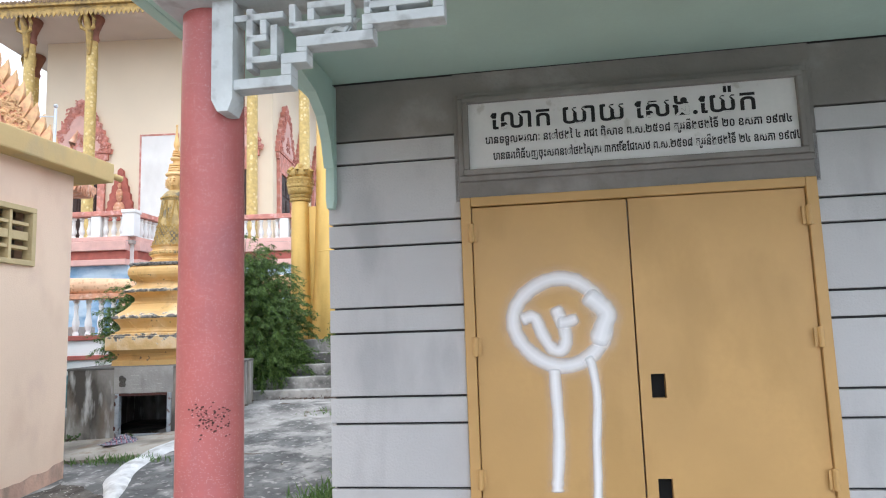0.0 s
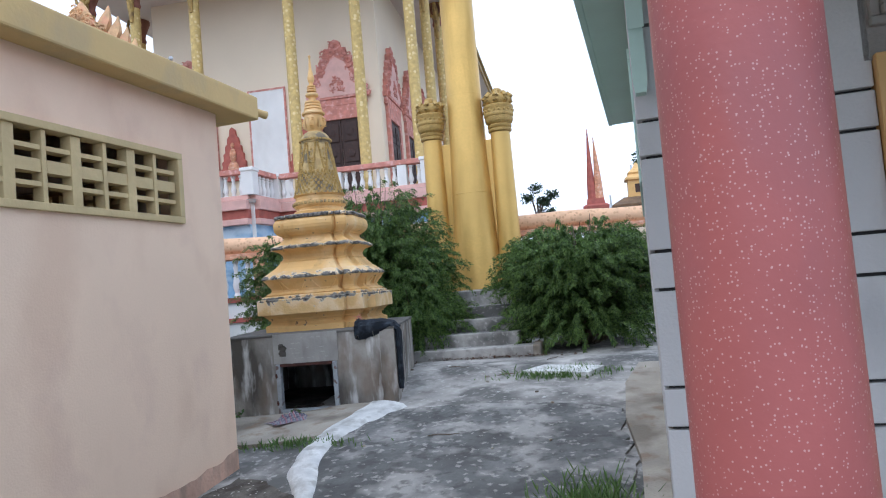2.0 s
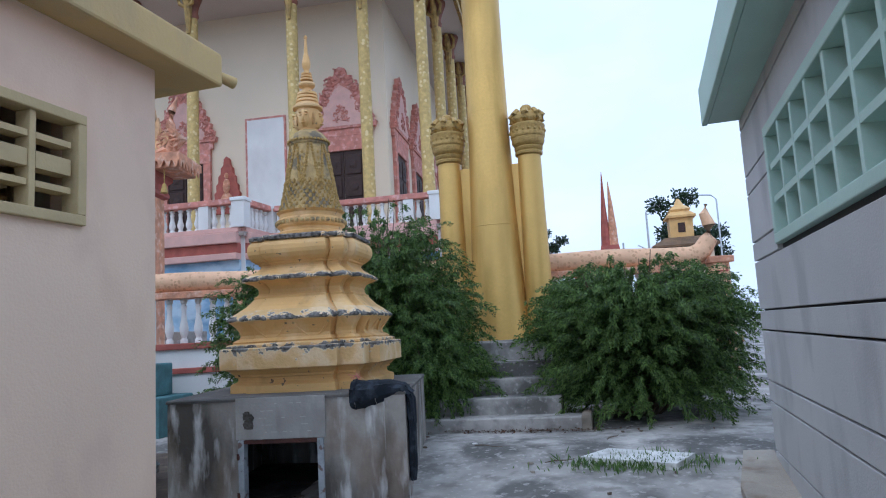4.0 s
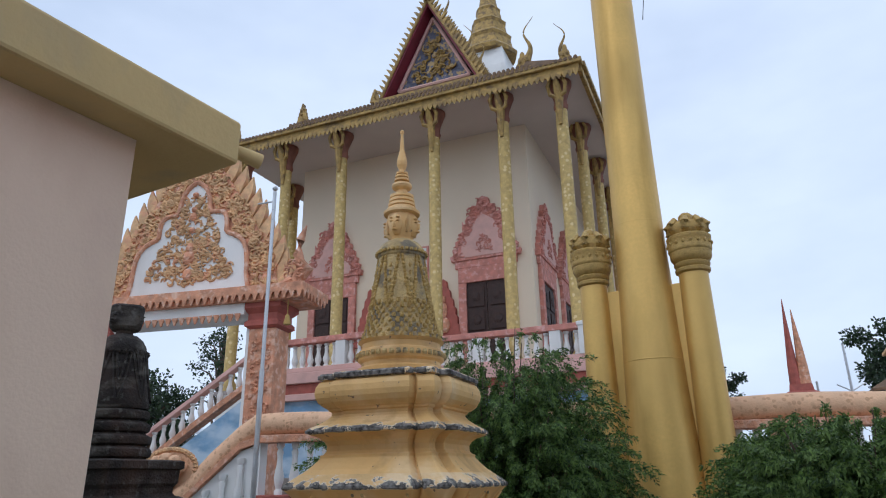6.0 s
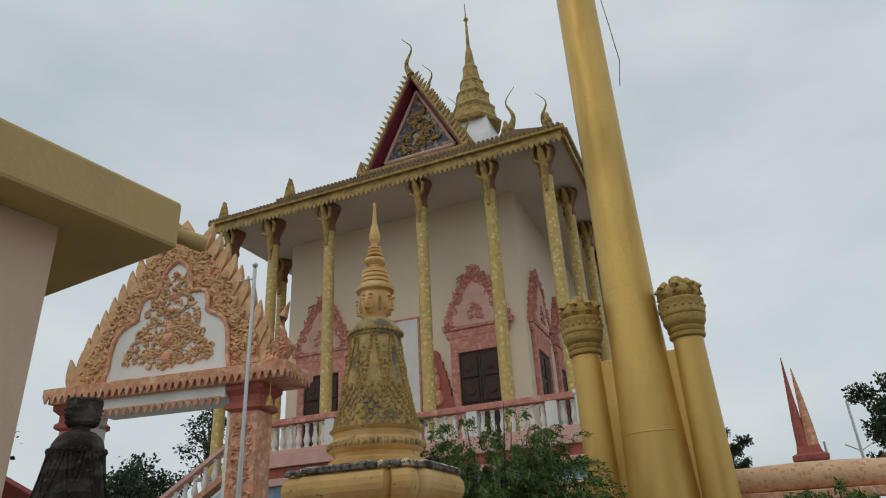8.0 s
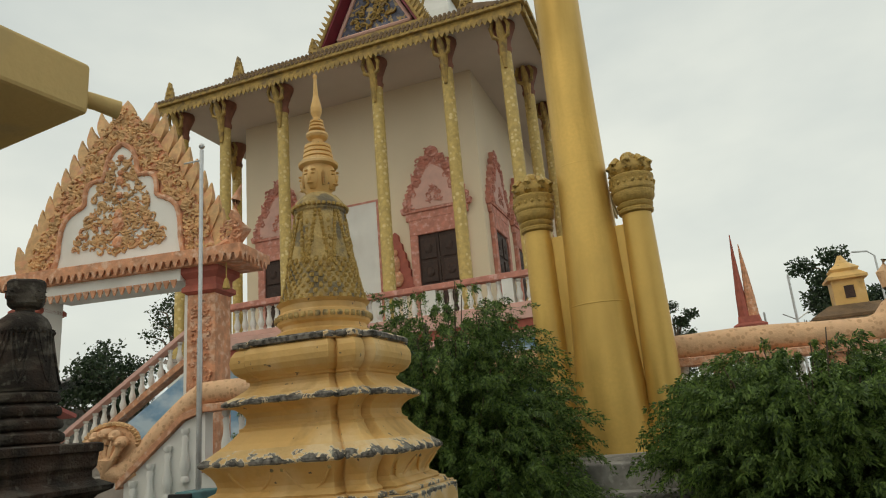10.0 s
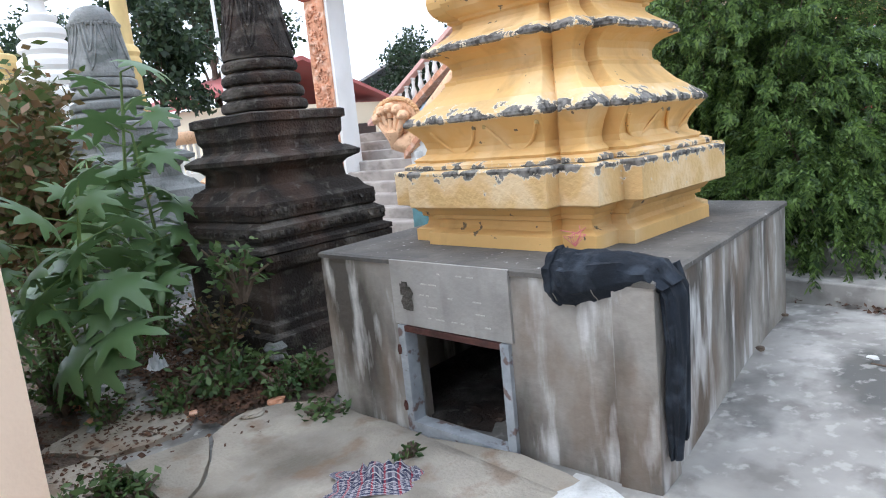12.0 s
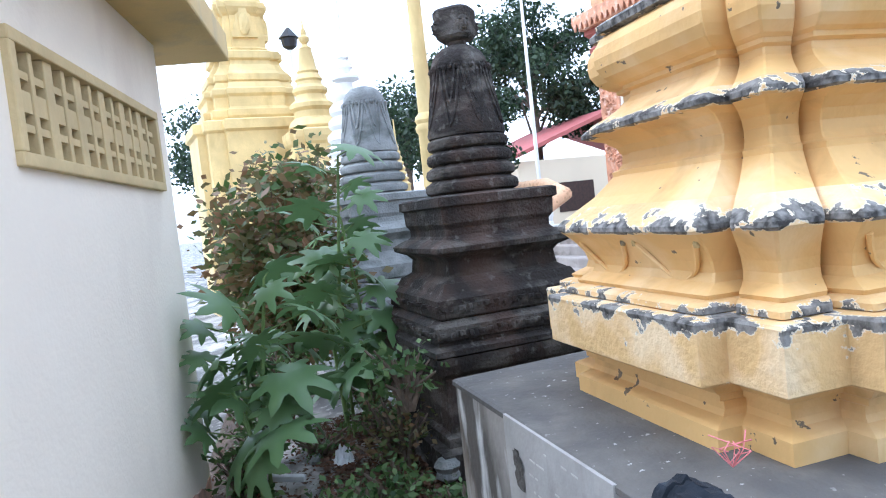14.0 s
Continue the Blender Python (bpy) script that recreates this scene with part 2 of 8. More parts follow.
M_PALEGOLD = mat("faded_gold_paint", (0.74, 0.56, 0.25), 0.7, var=0.14, scale=2, fine=30, bump=0.15, stain=(0.48, 0.34, 0.13), amount=0.6, stain_scale=(3, 3, 1))
M_RUST = mat("rusted_steel", (0.11, 0.045, 0.035), 0.85, var=0.3, scale=12, fine=60, bump=0.4)
M_GOLD = mat("gold_paint", (0.68, 0.44, 0.13), 0.42, 0.45, var=0.14, scale=1.2, fine=25, bump=0.06, stain=(0.40, 0.24, 0.05), amount=0.7, stain_scale=(3, 3, 0.4), edge=(0.5, 0.7))
M_GOLD2 = mat("gold_relief_paint", (0.54, 0.36, 0.11), 0.55, 0.2, var=0.25, scale=14, fine=60, bump=0.5, stain=(0.25, 0.16, 0.06), amount=0.6, stain_scale=(14, 14, 14))
M_SHAFT = mat("patterned_gold_shaft", (0.56, 0.40, 0.14), 0.6, 0.1, var=0.2, scale=10, fine=25, bump=0.4, chips=(0.66, 0.52, 0.26), chip_scale=9, chip_size=0.45)
# Black stone of the old stupa; on the tomb floor it paints in shade.
M_DARK = mat("black_stone_and_tomb_shade", (0.036, 0.03, 0.026), 0.95, stain2=((0.12, 0.07, 0.052), 0.5, (3, 3, 1.2), (0.48, 0.68)), stain3=((0.20, 0.19, 0.17), 0.45, (16, 16, 16), (0.60, 0.70)), var=0.35, scale=4, fine=60, bump=0.7, stain=(0.16, 0.145, 0.125), amount=0.6, stain_scale=(4, 4, 9))
M_GREYST = mat("mossy_grey_stone", (0.30, 0.31, 0.30), 0.95, var=0.3, scale=4, fine=50, bump=0.6, stain=(0.10, 0.11, 0.10), amount=0.8, stain_scale=(4, 4, 6))
M_WHITE = mat("white_limewash", (0.80, 0.79, 0.76), 0.85, var=0.06, scale=1.2, bump=0.1, stain=(0.6, 0.58, 0.54), amount=0.45, stain_scale=(1.2, 1.2, 0.6))
# Duller than the limewash: shade under the eaves is mixed into this colour.
M_SOFFIT = mat("shaded_soffit_paint", (0.60, 0.53, 0.47), 0.85, var=0.06, scale=0.8, bump=0.05)
M_WARM = mat("warm_white_wall", (0.78, 0.665, 0.50), 0.85, var=0.04, scale=0.5, bump=0.05, stain=(0.70, 0.60, 0.48), amount=0.4, stain_scale=(0.5, 0.5, 0.25))
M_PINK = mat("pink_carved_stucco", (0.64, 0.27, 0.21), 0.8, var=0.2, scale=5, fine=30, bump=0.5, stain=(0.78, 0.50, 0.45), amount=0.6, stain_scale=(8, 8, 8))
M_PALEPINK = mat("pale_pink_stucco", (0.71, 0.44, 0.38), 0.8, var=0.1, scale=4, bump=0.2)
M_CORAL = mat("coral_carved_stucco", (0.70, 0.34, 0.20), 0.8, var=0.25, scale=7, fine=40, bump=0.6, stain=(0.82, 0.58, 0.44), amount=0.7, stain_scale=(9, 9, 9))
M_PEACH = mat("peach_naga_scales", (0.80, 0.50, 0.30), 0.7, var=0.1, scale=6, fine=40, bump=0.4, chips=(0.60, 0.35, 0.20), chip_scale=20, chip_size=0.55)
M_REDTRIM = mat("dull_red_trim", (0.42, 0.12, 0.09), 0.75, var=0.18, scale=5, bump=0.2)
M_CAPITAL = mat("red_brown_capital", (0.25, 0.105, 0.07), 0.75, var=0.2, scale=5, bump=0.3)
M_WOOD = mat("dark_carved_wood", (0.06, 0.032, 0.025), 0.6, var=0.3, scale=12, bump=0.4)
M_BLUE = mat("blue_mural", (0.24, 0.42, 0.62), 0.7, var=0.25, scale=1.2, fine=8, bump=0.03, stain=(0.55, 0.66, 0.74), amount=0.8, stain_scale=(1.2, 1.2, 2.2), edge=(0.42, 0.6))
M_NAVY = mat("blue_gable_mosaic", (0.12, 0.13, 0.19), 0.6, var=0.4, scale=9, fine=30, bump=0.3, stain=(0.5, 0.34, 0.12), amount=0.8, stain_scale=(7, 7, 7), edge=(0.52, 0.58))
M_MAROON = mat("maroon_gable_board", (0.22, 0.03, 0.05), 0.6, var=0.2, scale=3)
M_ROOF = mat("dark_glazed_roof_tile", (0.20, 0.125, 0.07), 0.7, var=0.3, scale=8, bump=0.5)
M_REDROOF = mat("red_metal_roof", (0.48, 0.14, 0.13), 0.6, var=0.12, scale=2, bump=0.1)
M_STEEL = mat("galvanised_steel", (0.55, 0.56, 0.57), 0.35, 0.8, var=0.1, scale=10, bump=0.03)
M_FRAME = mat("blue_grey_painted_frame", (0.42, 0.45, 0.48), 0.7, var=0.2, scale=12, bump=0.3, stain=(0.14, 0.07, 0.05), amount=0.8, stain_scale=(14, 14, 14), edge=(0.58, 0.64))
M_DENIM = mat("dark_denim", (0.016, 0.021, 0.030), 0.95, var=0.35, scale=14, fine=160, bump=0.2, stain=(0.055, 0.068, 0.088), amount=0.6, stain_scale=(12, 12, 12))
M_BARK = mat("bark", (0.16, 0.12, 0.09), 0.95, var=0.3, scale=10, bump=0.6)
M_STEM = mat("green_stem", (0.16, 0.24, 0.08), 0.7, var=0.2)
M_PLASTIC = mat("dirty_white_plastic", (0.68, 0.69, 0.70), 0.5, var=0.12, scale=10)
M_TEAL = mat("teal_painted_block", (0.10, 0.22, 0.24), 0.7, var=0.25, scale=6)
M_SIGN = mat("black_sign", (0.02, 0.02, 0.022), 0.4, var=0.1)
M_ROSE = mat("grey_pink_stone_steps", (0.42, 0.375, 0.34), 0.88, var=0.2, scale=3, stain=(0.16, 0.14, 0.12), amount=0.7, stain_scale=(3, 3, 5))
M_STRAW = mat("dry_leaf_litter", (0.115, 0.058, 0.034), 0.95, var=0.4, scale=20)
M_STRING = mat("pink_string", (0.75, 0.25, 0.25), 0.8)
L_BUSH = leaf_mat("feathery_green", (0.018, 0.05, 0.014), (0.19, 0.30, 0.07))
L_CASTOR = leaf_mat("castor_leaf", (0.055, 0.13, 0.04), (0.15, 0.24, 0.10), 0.4)
L_SHRUB = leaf_mat("shrub_leaf", (0.06, 0.125, 0.03), (0.20, 0.11, 0.055))
L_TREE = leaf_mat("tree_leaf", (0.012, 0.028, 0.014), (0.05, 0.085, 0.035))
L_WEED = leaf_mat("weed_leaf", (0.035, 0.085, 0.02), (0.13, 0.20, 0.065))
L_GRASS = leaf_mat("grass_blade", (0.07, 0.15, 0.035), (0.17, 0.25, 0.08))


def spray_mat():
    m = bpy.data.materials.new("white_spray_paint")
    m.use_nodes = True
    n, l = m.node_tree.nodes, m.node_tree.links
    p = n["Principled BSDF"]
    p.inputs["Base Color"].default_value, p.inputs["Roughness"].default_value = (0.93, 0.93, 0.93, 1), 0.6
    att, tr, mix = n.new("ShaderNodeAttribute"), n.new("ShaderNodeBsdfTransparent"), n.new("ShaderNodeMixShader")
    att.attribute_name = "cover"
    l.new(att.outputs["Fac"], mix.inputs[0])
    l.new(tr.outputs[0], mix.inputs[1])
    l.new(p.outputs[0], mix.inputs[2])
    l.new(mix.outputs[0], n["Material Output"].inputs[0])
    return m


def plaid_mat():
    m = mat("plaid_cotton", (0.55, 0.52, 0.54), 0.95, var=0.1)
    n, l = m.node_tree.nodes, m.node_tree.links
    p = n["Principled BSDF"]
    tc = n.new("ShaderNodeTexCoord")
    col = None
    for direction, ink, count, level in (("X", (0.02, 0.025, 0.07, 1), 3.1, 0.36), ("Y", (0.02, 0.025, 0.07, 1), 3.4, 0.38), ("X", (0.35, 0.03, 0.05, 1), 1.6, 0.93), ("Y", (0.75, 0.72, 0.70, 1), 6.8, 0.93)):
        wv, mx = n.new("ShaderNodeTexWave"), n.new("ShaderNodeMix")
        wv.bands_direction = direction
        wv.inputs["Scale"].default_value, wv.inputs["Distortion"].default_value = count, 0.3
        mx.data_type = "RGBA"
        l.new(tc.outputs["UV"], wv.inputs["Vector"])
        gt = n.new("ShaderNodeMath")
        gt.operation = "GREATER_THAN"
        gt.inputs[1].default_value = level
        l.new(wv.outputs["Fac"], gt.inputs[0])
        half = n.new("ShaderNodeMath")
        half.operation = "MULTIPLY"
        half.inputs[1].default_value = 0.75
        l.new(gt.outputs[0], half.inputs[0])
        l.new(half.outputs[0], mx.inputs[0])
        if col is None:
            mx.inputs[6].default_value = (0.34, 0.32, 0.36, 1)
        else:
            l.new(col, mx.inputs[6])
        mx.inputs[7].default_value = ink
        col = mx.outputs[2]
    l.new(col, p.inputs["Base Color"])
    return m


M_SPRAY, M_PLAID = spray_mat(), plaid_mat()
rnd = random.Random(7)


# ---- mesh helpers ----
def thing(name, label, category, x=0, y=0, z=0, yaw=0, group="", kind=""):
    ob = new(name)
    ob.matrix_world = pose(x, y, z, 0, 0, yaw)
    ob.empty_display_size = 0.1
    return tagged(ob, label, category, group, kind)


def finish(name, bm, material, smooth=False):
    bmesh.ops.recalc_face_normals(bm, faces=bm.faces)
    me = bpy.data.meshes.new(name)
    bm.to_mesh(me)
    bm.free()
    me.materials.append(material)
    if smooth:
        for f in me.polygons:
            f.use_smooth = True
        me.set_sharp_from_angle(angle=radians(38))
    return me


CLUSTERS = {"foliage_relief", "rim_relief", "relief", "carving", "carved_frieze", "drum_beading", "bead_collar", "stem_tangle", "limbs", "gable_relief", "motif", "capital_beads", "scuff_mark"}


def part(name, bm, material, parent, label="", smooth=False):
    ob = new(name, bm if isinstance(bm, bpy.types.Mesh) else finish(name, bm, material, smooth))
    ob.parent = parent
    if name in CLUSTERS:
        ob["kind"] = "stuff"
    if label:
        ob["label"] = label
    return ob


def solo(name, bm, material, label, category, at=None, kind="", group="", smooth=False):
    ob = new(name, bm if isinstance(bm, bpy.types.Mesh) else finish(name, bm, material, smooth))
    if at is not None:
        ob.matrix_world = at
    return tagged(ob, label, category, group, kind)


def placed(ob, x=0, y=0, z=0, rx=0, ry=0, rz=0, s=1.0):
    ob.matrix_basis = pose(x, y, z, rx, ry, rz) @ Matrix.Scale(s, 4)
    return ob


def box(bm, x0, x1, y0, y1, z0, z1, bevel=0.0):
    v = [bm.verts.new((x, y, z)) for z in (z0, z1) for x, y in ((x0, y0), (x1, y0), (x1, y1), (x0, y1))]
    fs = [bm.faces.new([v[i] for i in q]) for q in ((3, 2, 1, 0), (4, 5, 6, 7), (0, 1, 5, 4), (1, 2, 6, 5), (2, 3, 7, 6), (3, 0, 4, 7))]
    if bevel:
        bmesh.ops.bevel(bm, geom=list({e for f in fs for e in f.edges}), offset=bevel, segments=2, affect="EDGES", profile=0.5)
    return bm


def holed(bm, a, b, z0, z1, ha, hb, hz0, hz1, t0, t1, along_y):
    """A wall from a to b with one opening, as one closed mesh."""
    def at(u, t, z):
        return (t, u, z) if along_y else (u, t, z)

    rim = [[bm.verts.new(at(u, t, z)) for u, z in ((a, z0), (b, z0), (b, z1), (a, z1))] for t in (t0, t1)]
    cut = [[bm.verts.new(at(u, t, z)) for u, z in ((ha, hz0), (hb, hz0), (hb, hz1), (ha, hz1))] for t in (t0, t1)]
    for i in range(4):
        j = (i + 1) % 4
        for k in (0, 1):
            bm.faces.new((rim[k][i], rim[k][j], cut[k][j], cut[k][i]))
        bm.faces.new((rim[0][i], rim[0][j], rim[1][j], rim[1][i]))
        bm.faces.new((cut[0][i], cut[0][j], cut[1][j], cut[1][i]))
    return bm


def loft(bm, rings, close=True, cap=True):
    vs = [[bm.verts.new(p) for p in r] for r in rings]
    n = len(vs[0])
    for a, b in zip(vs, vs[1:]):
        for i in range(n if close else n - 1):
            j = (i + 1) % n
            bm.faces.new((a[i], a[j], b[j], b[i]))
    if cap and close:
        bm.faces.new(vs[0][::-1])
        bm.faces.new(vs[-1])
    return bm


def lathe(bm, prof, n=24, cx=0.0, cy=0.0, z0=0.0, lobes=0, amp=0.0):
    rings = []
    for r, z in prof:
        ring = []
        for i in range(n):
            a = 2 * math.pi * i / n
            q = max(r, 0.0005) * (1 + amp * math.cos(lobes * a))
            ring.append((cx + q * math.cos(a), cy + q * math.sin(a), z0 + z))
        rings.append(ring)
    return loft(bm, rings)


def redent(h):
    q = [(1, 0.598), (0.875, 0.602), (0.875, 0.873), (0.602, 0.875), (0.598, 1)]
    pts = []
    for k in range(4):
        c, s = (1, 0, -1, 0)[k], (0, 1, 0, -1)[k]
        pts += [(h * (x * c - y * s), h * (x * s + y * c)) for x, y in q]
    return pts


def lobed(h):
    q = [(1, 0.57), (0.992, 0.582), (0.83, 0.594), (0.82, 0.606), (0.862, 0.625), (0.880, 0.645), (0.880, 0.868), (0.868, 0.880), (0.645, 0.880), (0.625, 0.862), (0.606, 0.82), (0.594, 0.83), (0.582, 0.992), (0.57, 1)]
    pts = []
    for k in range(4):
        c, s = (1, 0, -1, 0)[k], (0, 1, 0, -1)[k]
        pts += [(h * (x * c - y * s), h * (x * s + y * c)) for x, y in q]
    return pts


def square(h):
    return [(h, -h), (h, h), (-h, h), (-h, -h)]


def tiers(bm, prof, plan):
    return loft(bm, [[(x, y, z) for x, y in plan(h)] for h, z in prof])


def slabxz(bm, pts, y0, y1):
    """A flat outline in x and z, extruded from y0 to y1."""
    return loft(bm, [[(x, y0, z) for x, z in pts], [(x, y1, z) for x, z in pts]])


def prism(bm, pts, z0, z1):
    return loft(bm, [[(x, y, z0) for x, y in pts], [(x, y, z1) for x, y in pts]])


def tube(bm, pts, radii, n=8, squash=1.0):
    pts = [Vector(p) for p in pts]
    rings = []
    for i, p in enumerate(pts):
        d = (pts[min(i + 1, len(pts) - 1)] - pts[max(i - 1, 0)]).normalized()
        u = d.cross(Vector((0, 0, 1)))
        u = (u if u.length > 0.05 else d.cross(Vector((0, 1, 0)))).normalized()
        w = u.cross(d)
        r = radii if isinstance(radii, (int, float)) else radii[i]
        rings.append([p + r * (math.cos(2 * math.pi * k / n) * u + squash * math.sin(2 * math.pi * k / n) * w) for k in range(n)])
    return loft(bm, rings)


def blob(bm, c, r, n=6, m=4, seed=0, rough=0.15):
    rr = random.Random(seed)
    c = Vector(c)
    r = Vector(r if isinstance(r, (tuple, list)) else (r, r, r))
    rings = []
    for j in range(1, m):
        t = math.pi * j / m
        ring = []
        for i in range(n):
            a = 2 * math.pi * (i + 0.5 * (j % 2)) / n
            k = 1 + rr.uniform(-rough, rough)
            ring.append(c + Vector((r.x * k * math.sin(t) * math.cos(a), r.y * k * math.sin(t) * math.sin(a), -r.z * math.cos(t))))
        rings.append(ring)
    return loft(bm, rings)


def smoothstep(a, b, x):
    t = min(1, max(0, (x - a) / (b - a)))
    return t * t * (3 - 2 * t)


def ground_z(x, y):
    right = min(0.66, max(0.10, 0.30 + 0.115 * (y - 5.2)))
    left = min(0.44, max(0.10, 0.30 + 0.10 * (y - 5.2)))
    return right + (left - right) * smoothstep(-3.3, -4.3, x)


def leaves(name, data, material):
    """One mesh of many four-cornered leaves: rows of base, along, across."""
    base, along, across = (np.asarray(a, float) for a in data)
    k = len(base)
    pts = np.empty((k, 4, 3))
    pts[:, 0], pts[:, 2] = base, base + along
    pts[:, 1], pts[:, 3] = base + 0.5 * along + across, base + 0.5 * along - across
    me = bpy.data.meshes.new(name)
    me.from_pydata(pts.reshape(-1, 3).tolist(), [], (np.arange(k * 4).reshape(k, 4)).tolist())
    me.materials.append(material)
    return me


# ---- ground ----
def build_ground():
    xs = [-400, -150, -70, -35, -22] + [-15 + 0.35 * i for i in range(62)] + [9, 14, 25, 60, 150, 400]
    ys = [-400, -150, -60, -20, -8] + [-3 + 0.35 * i for i in range(62)] + [22, 28, 40, 70, 150, 400]
    bm = bmesh.new()
    g = [[bm.verts.new((x, y, ground_z(x, y) + 0.012 * noise.noise((x * 0.8, y * 0.8, 0)))) for x in xs] for y in ys]
    for j in range(len(ys) - 1):
        for i in range(len(xs) - 1):
            bm.faces.new((g[j][i], g[j][i + 1], g[j + 1][i + 1], g[j + 1][i]))
    solo("ground", bm, M_CONC, "worn blotchy grey concrete yard with dark mildew stains", "ground", kind="structure", smooth=True)


build_ground()


def patch(name, outline, lift, thick, material, label, category, kind="structure", wob=0.0):
    bm = bmesh.new()
    if wob:
        rough = []
        for (x0, y0), (x1, y1) in zip(outline, outline[1:] + outline[:1]):
            steps = max(1, int(math.hypot(x1 - x0, y1 - y0) / 0.07))
            for i in range(steps):
                x, y = x0 + (x1 - x0) * i / steps, y0 + (y1 - y0) * i / steps
                rough.append((x + wob * noise.noise((x * 7, y * 7, 1)) + 0.4 * wob * noise.noise((x * 25, y * 25, 2)), y + wob * noise.noise((x * 7, y * 7, 5)) + 0.4 * wob * noise.noise((x * 25, y * 25, 6))))
        outline = rough
    top = [(x, y, ground_z(x, y) + lift) for x, y in outline]
    low = [(x, y, ground_z(x, y) + lift - thick) for x, y in outline]
    loft(bm, [low, top])
    return solo(name, bm, material, label, category, kind=kind)


patch("soil_bed", [(-4.6, 5.75), (-4.72, 6.9), (-5.0, 7.2), (-5.2, 9.5), (-10, 9.5), (-12, 7.0), (-12, 5.75)], 0.012, 0.1, M_SOIL,
      "dark soil with leaf litter and debris", "soil")
patch("concrete_slab", [(-3.05, 6.98), (-3.25, 6.35), (-3.8, 6.12), (-4.42, 6.12), (-4.56, 6.27), (-4.74, 6.39), (-4.98, 6.48), (-5.07, 6.7), (-5.02, 6.87), (-4.9, 6.99), (-4.78, 7.03), (-4.4, 7.06), (-4.0, 7.09), (-3.6, 7.13), (-3.3, 7.1)], 0.03, 0.12, M_SLAB,
      "cracked pale concrete slab before the tomb", "slab", wob=0.02)
patch("concrete_slab", [(-4.99, 6.465), (-5.1, 6.12), (-4.7, 6.12), (-4.45, 6.115), (-4.575, 6.255), (-4.75, 6.375)], 0.03, 0.12, M_SLAB, "broken corner piece of the concrete slab", "slab", wob=0.012)
patch("concrete_slab", [(-5.66, 5.86), (-5.8, 6.12), (-5.68, 6.32), (-5.35, 6.54), (-5.18, 6.41), (-5.27, 6.09)], 0.026, 0.1, M_SLAB, "broken piece of concrete paving in soil", "slab", wob=0.04)
patch("concrete_slab", [(-5.43, 5.76), (-5.31, 6.05), (-5.08, 6.06), (-4.76, 5.94), (-4.86, 5.77)], 0.026, 0.1, M_SLAB, "broken piece of concrete paving in soil", "slab", wob=0.04)


patch("gravel_dirt", [(-3.72, 5.45), (-3.35, 5.3), (-3.02, 5.06), (-2.5, 4.78), (-2.05, 4.58), (-2.1, 3.9), (-2.7, 3.4), (-3.3, 3.3), (-3.98, 3.4), (-3.9, 4.6)], 0.021, 0.06, M_GRIT,
      "dark gravelly dirt washed over the concrete", "dirt", wob=0.09)
patch("dark_screed", [(-3.2, 4.2), (-3.05, 5.0), (-3.2, 5.5), (-3.3, 6.0), (-3.22, 6.45), (-2.95, 6.9), (-2.3, 6.98), (-1.5, 6.92), (-1.05, 6.7), (-1.0, 5.5), (-1.0, 4.2), (-1.4, 3.2), (-2.6, 3.2)], 0.016, 0.06, M_SCREED,
      "dark mildewed cement screed with pale worn patches", "paving", wob=0.06)


def build_smear():
    bm = bmesh.new()
    line = [(-2.98, 4.9), (-3.1, 5.2), (-3.29, 5.6), (-3.37, 6.0), (-3.35, 6.4), (-3.25, 6.75), (-3.16, 7.1)]
    wid = [0.03, 0.09, 0.11, 0.13, 0.15, 0.19, 0.22]
    rings = []
    for i in range(49):
        k = i / 48 * (len(line) - 1)
        a = min(int(k), len(line) - 2)
        f = k - a
        x, y = (line[a][c] * (1 - f) + line[a + 1][c] * f for c in (0, 1))
        w = wid[a] * (1 - f) + wid[a + 1] * f
        w *= 1 + 0.25 * noise.noise((i * 0.17, 3, 1))
        dx, dy = line[a + 1][0] - line[a][0], line[a + 1][1] - line[a][1]
        dl = math.hypot(dx, dy)
        rings.append([(x + w * s * (1 + 0.22 * noise.noise((s * 4, i * 0.22, 2))) * dy / dl, y - w * s * dx / dl, ground_z(x, y) + 0.04 * h * min(1, 0.3 + i / 8) + 0.006 + 0.004 * noise.noise((x * 9, y * 9, s)))
                      for s, h in ((-1, -0.4), (-0.85, 0.3), (-0.5, 0.8), (0, 1), (0.5, 0.85), (0.85, 0.35), (1, -0.4))])
    loft(bm, rings)
    solo("cement_smear", bm, M_LIME, "white cement ridge smeared across the yard", "cement ridge", kind="structure", smooth=True)


build_smear()

# ---- grey hall ----
GREY = (-0.93, 3.6, -3.9)
GM = pose(GREY[0], GREY[1], 0, 0, 0, GREY[2])
LINES = [-0.1, 0.23, 0.56, 0.70, 1.03, 1.17, 1.51, 1.645, 1.98, 2.11, 2.45, 2.58, 2.92, 3.05]


